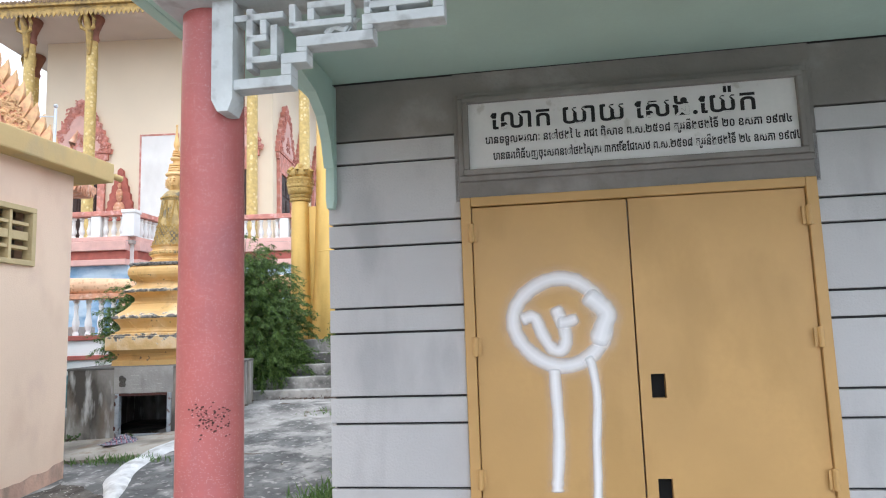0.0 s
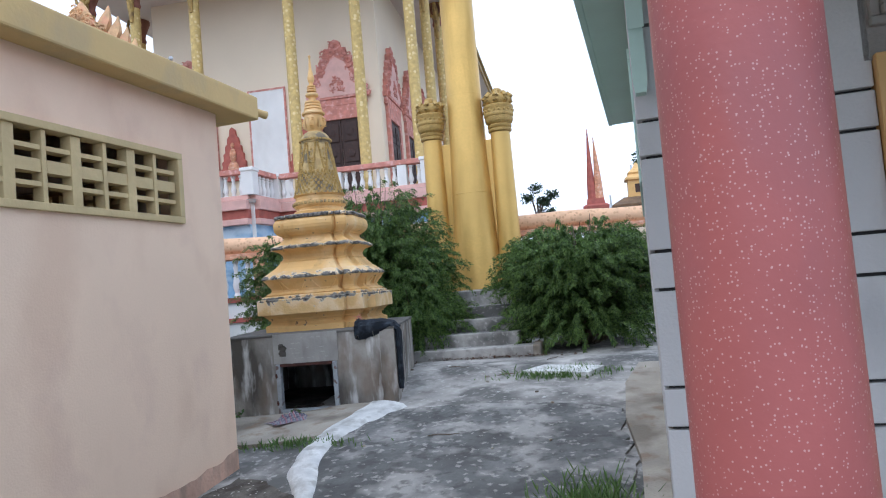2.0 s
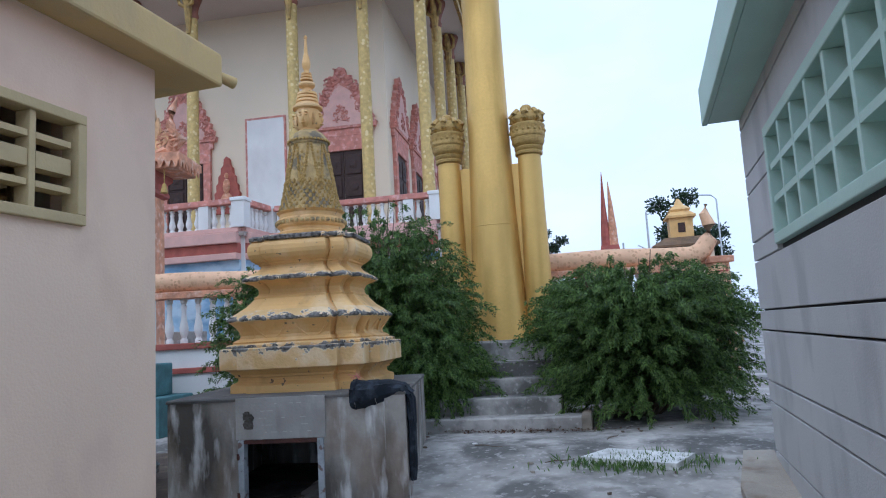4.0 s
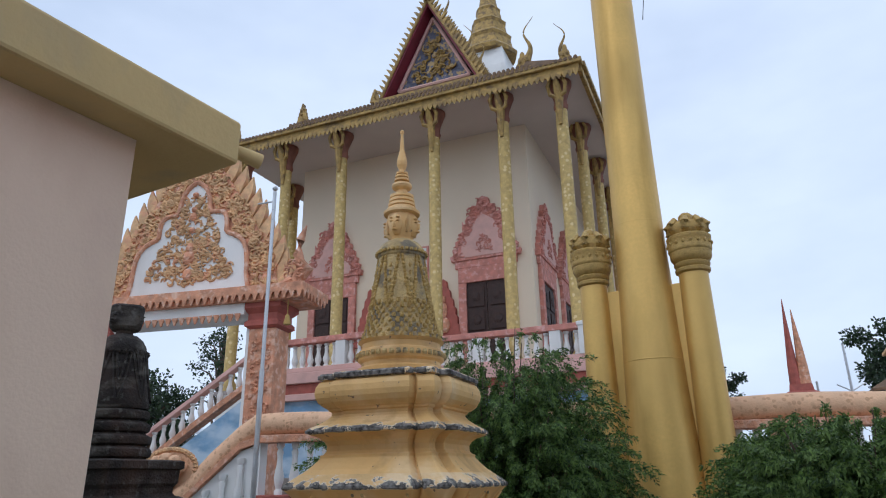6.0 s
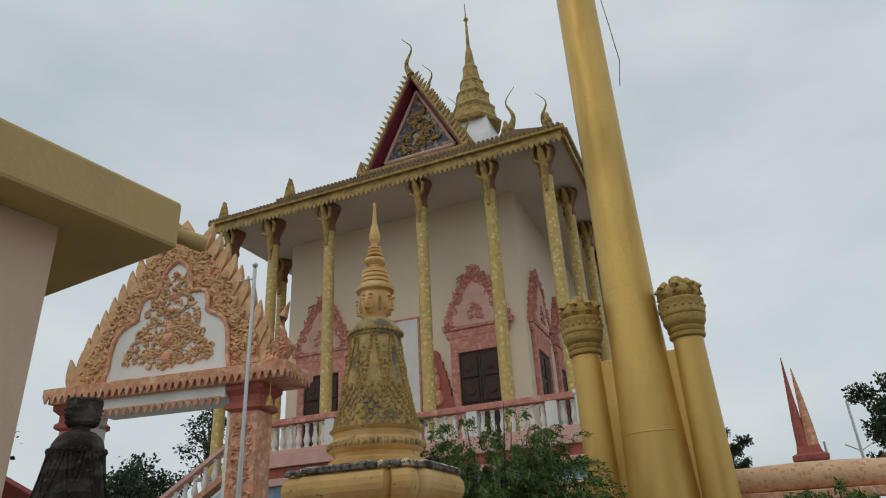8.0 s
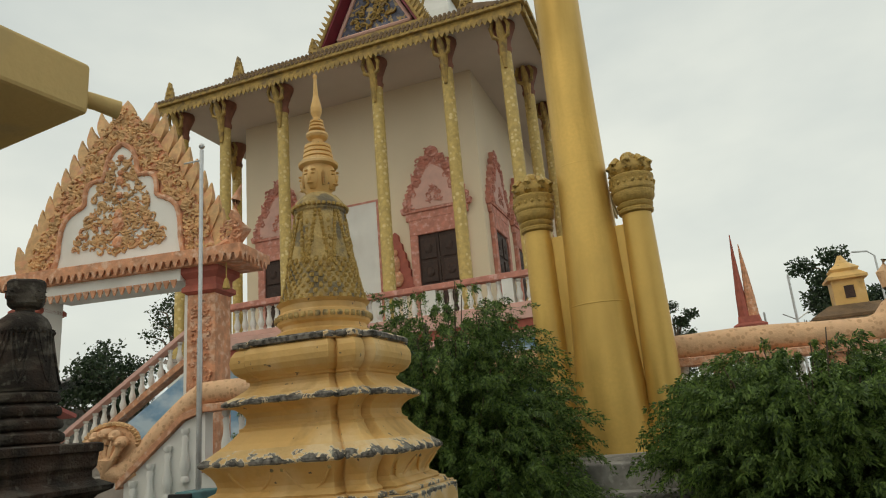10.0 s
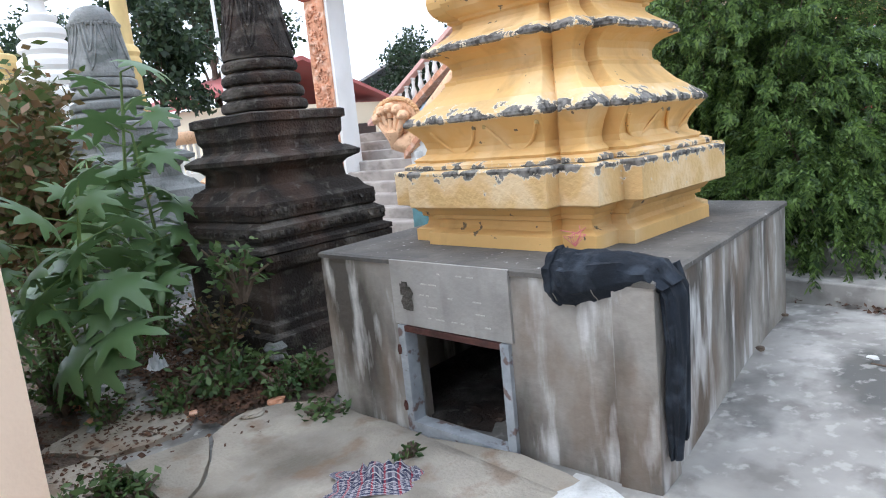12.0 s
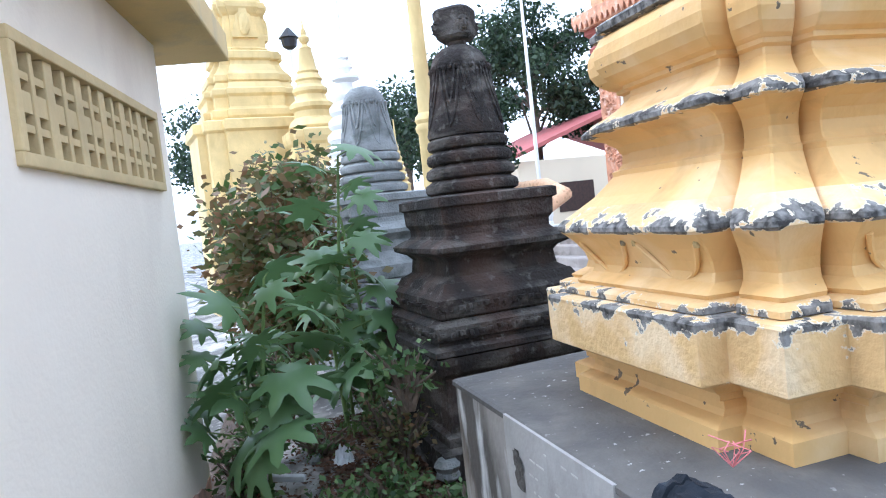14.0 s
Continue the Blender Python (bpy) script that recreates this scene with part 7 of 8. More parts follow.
def great_stupa():
    s = thing("gold_stupa", "large gold painted stupa with a stepped base and niche tower", "stupa", -17.5, 5.85, 0.4, 14)
    for name, prof in (("base", [(1.25, -0.5), (1.25, 3.55), (1.32, 3.6), (1.32, 3.78), (1.2, 3.82)]),
                       ("stepped_band", [(1.02, 3.82), (1.06, 3.9), (1.06, 4.02), (0.98, 4.06), (0.95, 4.1), (0.95, 4.3), (1.0, 4.36), (1.0, 4.46), (0.93, 4.5), (0.86, 4.62)]),
                       ("stepped_band", [(0.84, 4.62), (0.88, 4.66), (0.88, 4.78), (0.8, 4.86), (0.7, 5.02), (0.68, 5.1), (0.74, 5.14), (0.74, 5.28), (0.66, 5.32)]),
                       ("tower", [(0.5, 5.32), (0.52, 5.4), (0.46, 5.44), (0.45, 6.1), (0.5, 6.16), (0.56, 6.26), (0.56, 6.36), (0.46, 6.42), (0.44, 7.4), (0.56, 7.5), (0.3, 7.8)])):
        bm = bmesh.new()
        tiers(bm, prof, redent)
        part(name, bm, M_PALEGOLD, s)
    for q in range(4):
        bm = bmesh.new()
        slabxz(bm, [(x, 5.62 + z) for x, z in leaf_outline(0.26, 0.72, 4)], -0.54, -0.4)
        blob(bm, (0, -0.56, 5.9), (0.12, 0.06, 0.26), 8, 6, q, 0.05)
        part("niche", bm, M_PALEGOLD, s).matrix_basis = pose(0, 0, 0, 0, 0, 90 * q)
    bm = bmesh.new()
    lathe(bm, [(0.34, 7.75), (0.36, 7.9), (0.28, 8.1), (0.3, 8.2), (0.2, 8.4), (0.22, 8.5), (0.1, 9.0), (0.02, 10.4)], 20)
    part("spire", bm, M_PALEGOLD, s, smooth=True)
    t = thing("gold_stupa", "smaller gold painted stupa with ringed tapering spire", "stupa", -15.6, 7.12, 0.4, 12)
    bm = bmesh.new()
    tiers(bm, [(0.62, -0.5), (0.62, 1.6), (0.68, 1.65), (0.68, 1.8), (0.52, 1.86), (0.5, 2.1), (0.5, 3.05), (0.55, 3.1), (0.58, 3.2), (0.58, 3.32), (0.5, 3.36)], redent)
    part("base", bm, M_PALEGOLD, t)
    bm = bmesh.new()
    lathe(bm, [(0.46, 3.34), (0.5, 3.42), (0.46, 3.52), (0.36, 3.6), (0.36, 3.72), (0.43, 3.78), (0.43, 3.86), (0.32, 3.94), (0.29, 4.04), (0.34, 4.1), (0.34, 4.16), (0.25, 4.24), (0.24, 4.3), (0.27, 4.34), (0.24, 4.4),
               (0.2, 4.46), (0.22, 4.5), (0.18, 4.56), (0.15, 4.75), (0.12, 4.92), (0.13, 4.95), (0.07, 5.0), (0.05, 5.04), (0.1, 5.1), (0.105, 5.16), (0.05, 5.22), (0.06, 5.27), (0.03, 5.34), (0.01, 5.5)], 24)
    part("ringed_spire", bm, M_PALEGOLD, t, smooth=True)
    for q in range(4):
        bm = bmesh.new()
        slabxz(bm, [(x, 2.2 + z) for x, z in ((-0.24, 0), (0.24, 0), (0.24, 0.7), (-0.24, 0.7))], -0.515, -0.49)
        part("base_panel", bm, M_PALEGOLD, t).matrix_basis = pose(0, 0, 0, 0, 0, 90 * q)


great_stupa()
far_stupa("gold_stupa", -20.0, 9.4, 0.4, 0.5, (M_PALEGOLD, M_PALEGOLD), "distant small gold painted stupa")
ws = thing("white_stupa", "white limewashed stupa with stacked rings", "stupa", -11.6, 7.44, 0.4)
bm = bmesh.new()
prof = [(0.66, 0), (0.66, 1.0), (0.60, 1.05)]
for i in range(11):
    r = 0.60 - 0.033 * i
    prof += [(r * 0.84, 1.06 + 0.19 * i), (r, 1.11 + 0.19 * i), (r, 1.18 + 0.19 * i), (r * 0.84, 1.23 + 0.19 * i)]
prof += [(0.17, 3.16), (0.20, 3.2), (0.20, 3.24), (0.10, 3.28), (0.09, 3.42), (0.19, 3.46), (0.19, 3.5), (0.07, 3.54), (0.08, 3.58), (0.115, 3.62), (0.11, 3.68), (0.06, 3.72), (0.085, 3.76), (0.07, 3.82), (0.03, 3.88), (0.018, 4.2), (0.008, 4.9)]
lathe(bm, prof, 28)
part("ringed_body", bm, M_WHITE, ws, smooth=True)
gp = thing("gold_post", "slim gold painted post with ringed collar", "post", -13.0, 8.82, 0.4)
bm = bmesh.new()
lathe(bm, [(0.2, -0.2), (0.2, 0.4), (0.17, 0.5), (0.16, 2.8), (0.19, 2.84), (0.2, 2.9), (0.17, 2.96), (0.2, 3.02), (0.18, 3.08), (0.125, 3.14), (0.115, 4.5), (0.1, 6.6), (0.02, 7.0)], 20)
part("shaft", bm, M_PALEGOLD, gp, smooth=True)
fp = thing("flagpole", "tall thin white flagpole before the red roofed house", "flagpole", -20.0, 13.35, 0.4)
bm = bmesh.new()
tube(bm, [(0, 0, -0.2), (0, 0, 3.5), (0, 0, 7.2)], [0.06, 0.055, 0.04], 10)
blob(bm, (0, 0, 7.25), 0.07, 8, 6, 1, 0.0)
part("pole", bm, M_WHITE, fp, smooth=True)
lp = thing("street_lamp", "dark lantern on a slim pale lamp post", "street lamp", -16.6, 6.86, 0.4)
bm = bmesh.new()
tube(bm, [(0, 0, -0.2), (0, 0, 5.2)], 0.03, 8)
part("post", bm, M_WHITE, lp)
bm = bmesh.new()
lathe(bm, [(0.05, 5.2), (0.14, 5.26), (0.17, 5.42), (0.22, 5.44), (0.12, 5.56), (0.03, 5.66)], 8)
part("lantern", bm, M_SIGN, lp)


def house(name, x, y, yaw, w, d, h, rise, wall, roof, label):
    hs = thing(name, label, "house", x, y, 0.4, yaw)
    bm = bmesh.new()
    box(bm, -w / 2, w / 2, -d / 2, d / 2, -0.3, h)
    part("wall", bm, wall, hs)
    bm = bmesh.new()
    slabxz(bm, [(-w / 2 - 0.5, h), (-w / 2 - 0.5, h + 0.15), (0, h + rise + 0.15), (w / 2 + 0.5, h + 0.15), (w / 2 + 0.5, h), (0, h + rise)], -d / 2 - 0.4, d / 2 + 0.4)
    part("roof", bm, roof, hs)
    for k in range(3):
        bm = bmesh.new()
        box(bm, -w / 2 + w * (k + 0.6) / 3.4, -w / 2 + w * (k + 1.2) / 3.4, -d / 2 - 0.04, -d / 2 + 0.01, 1.0, 2.1)
        part("window", bm, M_WOOD, hs)
    return hs


house("red_roofed_house", -28.5, 18.6, 100, 9, 5, 3.0, 1.7, M_WARM, M_REDROOF, "low house with red metal roof")
house("grey_house", -32, 29.5, 30, 6, 5, 3.7, 1.4, M_GREYST, M_STEEL, "grey house with pale metal roof")


def build_far_right():
    s = thing("spire_finial", "red and white twin-pointed spire far behind the wall", "spire", -1.0, 33.0, 0.5)
    bm = bmesh.new()
    box(bm, -0.35, 0.35, -0.35, 0.35, 0, 3.6)
    part("post", bm, M_CORAL, s)
    bm = bmesh.new()
    tiers(bm, [(0.30, 3.55), (0.36, 3.7), (0.58, 3.95), (0.6, 4.1), (0.42, 4.2), (0.38, 4.45)], square)
    part("capital", bm, M_REDTRIM, s)
    for x in (-0.10, 0.12):
        bm = bmesh.new()
        tube(bm, [(x * 1.3, 0, 4.3), (x * 1.5, 0, 5.2), (x * 1.4, 0, 6.2), (x * 1.1, 0, 7.6 - 2 * x)], [0.24, 0.18, 0.11, 0.015], 8)
        part("point", bm, M_REDTRIM if x < 0 else M_CORAL, s)
    t = thing("shrine_tower", "small yellow shrine tower beyond the balustrade", "shrine", -0.22, 15.0, 1.42)
    t.matrix_world = pose(-0.22, 15.0, 1.42) @ Matrix.Scale(0.37, 4)
    bm = bmesh.new()
    box(bm, -1.2, 1.2, -1.2, 1.2, -2.6, 3.75)
    part("hall", bm, M_WARM, t)
    bm = bmesh.new()
    tiers(bm, [(1.45, 3.75), (1.45, 3.85), (0.8, 4.25), (0.7, 4.25)], square)
    part("lower_roof", bm, M_ROOF, t)
    bm = bmesh.new()
    box(bm, -0.52, 0.52, -0.52, 0.52, 4.2, 5.2)
    part("lantern", bm, M_OCHRE, t)
    # No hole is cut; a dark slab paints in the shade of one.
    bm = bmesh.new()
    box(bm, -0.16, 0.16, -0.55, -0.51, 4.5, 4.95)
    part("opening", bm, M_WOOD, t)
    bm = bmesh.new()
    tiers(bm, [(0.66, 5.2), (0.66, 5.3), (0.42, 5.5), (0.48, 5.6), (0.2, 5.85), (0.06, 6.15)], square)
    part("cap", bm, M_OCHRE, t)
    for x, y, h in ((0.9, 36.0, 6.4), (-0.2, 38.0, 5.2)):
        u = thing("utility_pole", "thin grey utility pole beyond the wall", "pole", x, y, 0.4, group="utility poles")
        bm = bmesh.new()
        tube(bm, [(0, 0, 0), (0, 0, h)], [0.07, 0.05], 7)
        part("mast", bm, M_STEEL, u)
        bm = bmesh.new()
        tube(bm, [(-0.5, 0, h - 1.6), (0.0, 0, h - 1.9), (0.5, 0, h - 1.6)], 0.03, 6)
        part("arm", bm, M_STEEL, u)
    p = thing("lamp_pole", "thin grey street lamp pole", "street lamp", 3.6, 33, 0.4)
    bm = bmesh.new()
    tube(bm, [(0, 0, 0), (0, 0, 6.2), (-0.2, 0, 6.4), (-0.7, 0, 6.45)], 0.035, 7)
    part("pole", bm, M_STEEL, p)


build_far_right()


# ---- plants ----
def feathery_bush(name, x, y, z, rx, ry, h, stems, seed, label, droop=0.5, flat=0.72):
    g = np.random.default_rng(seed)
    b = thing(name, label, "bush", x, y, z)
    base, along, across = [], [], []
    bark = bmesh.new()
    for i in range(stems):
        a = g.uniform(0, 2 * math.pi)
        q = g.uniform(0.15, 1) ** 0.6
        top = h * math.sqrt(max(0.02, 1 - flat * q * q)) * g.uniform(0.72, 1.04)
        tip = np.array([rx * q * math.cos(a), ry * q * math.sin(a), top])
        if g.random() < 0.35:
            tip[2] *= g.uniform(0.25, 0.75)
        out = np.array([math.cos(a), math.sin(a), 0])
        start = tip * np.array([0.25, 0.25, 0.15]) * g.uniform(0.3, 1)
        end = tip + out * 0.42 * g.uniform(0.2, 1) ** 1.5 + np.array([0, 0, -droop * g.uniform(0.1, 0.6)])
        k = 36
        ts = np.linspace(0.25, 1, k)[:, None]
        c = (1 - ts) ** 2 * start + 2 * ts * (1 - ts) * (tip + np.array([0, 0, 0.12])) + ts ** 2 * end
        d = np.gradient(c, axis=0)
        d /= np.linalg.norm(d, axis=1)[:, None]
        for rep in range(6):
            v = g.normal(size=(k, 3))
            v -= (v * d).sum(1)[:, None] * d
            v /= np.linalg.norm(v, axis=1)[:, None]
            ln = g.uniform(0.022, 0.048, (k, 1))
            al = (v * 0.8 + d * 0.7 + np.array([0, 0, -0.25])) * ln
            w = np.cross(al, d)
            w /= np.linalg.norm(w, axis=1)[:, None] + 1e-6
            base.append(c + g.normal(scale=0.012, size=(k, 3)))
            along.append(al)
            across.append(w * g.uniform(0.004, 0.009, (k, 1)))
        if i % 12 == 0:
            tube(bark, [tuple(start), tuple((start + tip) / 2 + np.array([0, 0, 0.1])), tuple(tip)], [0.018, 0.012, 0.004], 5)
    part("stem_tangle", bark, M_BARK, b)
    me = leaves("foliage", (np.vstack(base), np.vstack(along), np.vstack(across)), L_BUSH)
    part("foliage", me, L_BUSH, b, "dense feathery drooping foliage")
    return b


feathery_bush("feathery_bush", -1.36, 10.1, 0.62, 0.95, 0.85, 1.74, 1700, 1, "dense dark green feathery bush beside the steps", flat=0.5)
feathery_bush("feathery_bush", -4.3, 10.35, 0.6, 1.1, 0.75, 2.66, 1500, 2, "tall dark green feathery bush behind the tomb", droop=0.7)
feathery_bush("feathery_bush", -3.55, 9.85, 0.6, 0.55, 0.5, 1.2, 520, 3, "low dark green feathery bush beside the steps", droop=0.9)
feathery_bush("feathery_bush", -5.35, 9.9, 0.6, 0.7, 0.5, 2.0, 340, 4, "thin feathery bush behind the tomb")


def castor_leaf_mesh():
    """A palmate leaf of eight toothed lobes, each folded along its rib."""
    bm = bmesh.new()
    c = bm.verts.new((0, 0, 0.05))
    lobes = 8

    def at(r, a, lift):
        return bm.verts.new((r * math.cos(a), r * math.sin(a), lift - 0.26 * r * r))

    notch = [at(0.46, radians(-150 + 300 * (i - 0.5) / (lobes - 1)) + math.pi / 2, 0.0) for i in range(lobes + 1)]
    for i in range(lobes):
        a = radians(-150 + 300 * i / (lobes - 1)) + math.pi / 2
        r = 1.0 - 0.30 * abs(i - 3.5) / 3.5
        rib = [at(0.45 * r, a, 0.04), at(0.74 * r, a, 0.035)]
        tip = at(r, a, -0.03)
        for side, n0 in ((-1, notch[i]), (1, notch[i + 1])):
            m0, m1 = at(0.58 * r, a + side * 0.235, 0.0), at(0.80 * r, a + side * 0.15, -0.005)
            for tri in ((c, rib[0], n0), (rib[0], m0, n0), (rib[0], rib[1], m0), (rib[1], m1, m0), (rib[1], tip, m1)):
                bm.faces.new(tri if side < 0 else tri[::-1])
    return finish("leaf", bm, L_CASTOR, True)


LEAF = castor_leaf_mesh()


def castor_plant(name, x, y, stems, seed, label):
    rr = random.Random(seed)
    z = ground_z(x, y)
    p = thing(name, label, "plant", x, y, z)
    for bx, by, h in stems:
        bm = bmesh.new()
        lean = (rr.uniform(-0.15, 0.15), rr.uniform(-0.15, 0.15))
        tube(bm, [(bx * 0.3, by * 0.3, -0.05), (bx * 0.7, by * 0.7, h * 0.5), (bx + lean[0], by + lean[1], h)], [0.02, 0.014, 0.008], 7)
        part("stem", bm, M_STEM, p)
        n = int(5 + h * 4)
        for i in range(n):
            t = 0.3 + 0.7 * i / (n - 1)
            cx, cy, cz = bx * (0.3 + 0.7 * t) + lean[0] * t, by * (0.3 + 0.7 * t) + lean[1] * t, h * t
            a = i * 2.4 + rr.uniform(-0.4, 0.4)
            ln = rr.uniform(0.16, 0.34) * (1.1 - 0.5 * t)
            ex, ey, ez = cx + ln * math.cos(a), cy + ln * math.sin(a), cz + ln * 0.35
            bm = bmesh.new()
            tube(bm, [(cx, cy, cz), (ex, ey, ez)], [0.006, 0.004], 5)
            part("petiole", bm, M_STEM, p)
            s = rr.uniform(0.20, 0.33) * (1.15 - 0.35 * t)
            placed(part("leaf", LEAF, L_CASTOR, p), ex, ey, ez, rr.uniform(-15, 15) - 35 * math.sin(a), rr.uniform(-15, 15) + 35 * math.cos(a), math.degrees(a) - 90, s)
    return p


castor_plant("castor_plant", -6.0, 6.2, [(0.0, 0.05, 1.25), (-0.25, -0.1, 0.95), (0.15, -0.05, 0.8)], 5, "castor plant with broad palmate green leaves by the wall")
castor_plant("castor_plant", -6.75, 6.75, [(0.0, 0.0, 1.9), (0.15, 0.2, 1.5), (-0.2, -0.1, 1.3)], 6, "tall castor plant with broad palmate green leaves")


def shrub(name, x, y, z, r, h, n, seed, material, label, size=(0.05, 0.10), hollow=0.4):
    g = np.random.default_rng(seed)
    s = thing(name, label, "shrub", x, y, z)
    bark = bmesh.new()
    centres = []
    for i in range(14):
        a, q = g.uniform(0, 6.28), g.uniform(0.1, 1)
        tip = (r * q * math.cos(a), r * q * math.sin(a), h * g.uniform(0.45, 1))
        centres.append(tip)
        tube(bark, [(0.1 * tip[0], 0.1 * tip[1], -0.05), (0.5 * tip[0], 0.5 * tip[1], 0.6 * tip[2]), tip], [0.022, 0.014, 0.005], 5)
    part("stem_tangle", bark, M_BARK, s)
    c = np.array(centres)[g.integers(0, 14, n)] * g.uniform(0.45, 1.05, (n, 1)) + g.normal(scale=r * 0.16, size=(n, 3))
    c[:, 2] = np.abs(c[:, 2])
    al = g.normal(size=(n, 3)) * [1, 1, 0.6] + [0, 0, -0.2]
    al *= (g.uniform(*size, n) / np.linalg.norm(al, axis=1))[:, None]
    w = np.cross(al, g.normal(size=(n, 3)))
    w *= (0.25 * np.linalg.norm(al, axis=1) / (np.linalg.norm(w, axis=1) + 1e-9))[:, None]
    part("foliage", leaves("foliage", (c, al, w), material), material, s)
    return s


shrub("bronze_shrub", -8.2, 6.35, 0.45, 0.75, 2.0, 6000, 7, L_SHRUB, "shrub with mixed green and bronze leaves by the wall", (0.07, 0.15))
shrub("bronze_shrub", -10.2, 6.6, 0.45, 1.0, 2.3, 6000, 8, L_SHRUB, "shrub with mixed green and bronze leaves", (0.07, 0.15))
shrub("ivy_clump", -5.62, 6.98, 0.95, 0.2, 0.3, 220, 9, L_WEED, "small creeper on the dark stupa's pedestal", (0.04, 0.08))
shrub("weed_clump", -5.45, 6.72, 0.42, 0.22, 0.22, 240, 10, L_WEED, "low green weeds among leaf litter", (0.03, 0.07))
shrub("weed_clump", -5.95, 6.95, 0.42, 0.3, 0.5, 420, 11, L_SHRUB, "low straggling weeds among leaf litter", (0.03, 0.06))
shrub("weed_clump", -4.72, 6.93, 0.42, 0.16, 0.12, 160, 12, L_WEED, "small weeds at the tomb corner", (0.03, 0.06))
shrub("weed_clump", -3.98, 6.9, 0.47, 0.05, 0.09, 60, 13, L_WEED, "small weed at the foot of the tomb", (0.03, 0.05))
shrub("weed_clump", -4.82, 5.86, 0.36, 0.16, 0.16, 220, 14, L_WEED, "low weeds along the cream wall", (0.03, 0.07))
for wx, wy, wr, wn in ((-5.15, 6.95, 0.14, 220), (-5.5, 6.5, 0.16, 220), (-5.7, 6.2, 0.12, 160), (-4.85, 6.0, 0.12, 160), (-6.5, 6.5, 0.25, 200), (-5.25, 7.15, 0.15, 260), (-4.6, 5.85, 0.12, 140)):
    shrub("weed_clump", wx, wy, ground_z(wx, wy), wr, 0.16, wn, int(wn + 10 * wx), L_WEED, "low green weeds among leaf litter", (0.025, 0.06))
for wx, wy, wr, wh, wn in ((-6.55, 6.15, 0.3, 0.45, 420), (-7.3, 6.25, 0.45, 0.8, 900), (-7.15, 6.95, 0.4, 0.6, 700), (-5.5, 6.86, 0.2, 0.24, 320), (-4.76, 6.06, 0.12, 0.12, 160), (-5.12, 7.1, 0.12, 0.2, 200), (-6.15, 6.05, 0.2, 0.3, 300)):
    shrub("weed_clump", wx, wy, ground_z(wx, wy), wr, wh, wn, int(wn - 20 * wy), L_WEED, "dark green weeds growing in the soil", (0.03, 0.07))
shrub("weed_clump", -6.6, 7.05, 0.42, 0.4, 0.3, 360, 15, L_WEED, "low green weeds in the soil", (0.03, 0.07))


def grass(name, x, y, rx, ry, n, seed, label, h=(0.05, 0.14)):
    g = np.random.default_rng(seed)
    px, py = x + g.normal(scale=rx, size=n), y + g.normal(scale=ry, size=n)
    base = np.stack([px, py, [ground_z(a, b) for a, b in zip(px, py)]], 1)
    al = np.stack([g.normal(scale=0.4, size=n), g.normal(scale=0.4, size=n), np.ones(n)], 1) * g.uniform(*h, n)[:, None]
    w = np.cross(al, g.normal(size=(n, 3)))
    w *= (0.006 / (np.linalg.norm(w, axis=1) + 1e-9))[:, None]
    solo(name, leaves("grass", (base, al, w), L_GRASS), L_GRASS, label, "grass", kind="stuff")


grass("grass_tuft", -1.55, 7.85, 0.25, 0.09, 900, 1, "tuft of green grass by a broken slab", (0.02, 0.08))
grass("grass_tuft", -1.28, 4.72, 0.12, 0.26, 1500, 2, "tuft of green grass at the hall corner", (0.05, 0.16))
bm = bmesh.new()
box(bm, -0.14, 0.14, -0.1, 0.1, -0.05, 0.11, 0.03)
for v in bm.verts:
    v.co += 0.025 * Vector((noise.noise(v.co * 9), noise.noise(v.co * 9 + Vector((5, 0, 0))), noise.noise(v.co * 9 + Vector((0, 7, 0)))))
solo("stone_block", bm, M_OCHRE, "rough ochre stone lying in the grass", "stone", pose(-1.2, 4.36, ground_z(-1.2, 4.36), 0, 0, 20))
grass("grass_tuft", -3.6, 6.08, 0.25, 0.05, 300, 3, "thin grass along the slab edge", (0.03, 0.08))
patch("broken_slab", [(-1.95, 7.9), (-1.3, 7.72), (-1.15, 7.95), (-1.75, 8.1)], 0.05, 0.1, M_LIME, "pale broken slab in the grass", "slab")
patch("kerb_strip", [(-0.93, 3.7), (-0.62, 8.0), (-0.82, 8.0), (-0.98, 7.3), (-1.02, 6.4), (-0.96, 5.6), (-1.0, 4.6)], 0.05, 0.12, M_SLAB, "broken pale concrete strip along the hall wall", "kerb")


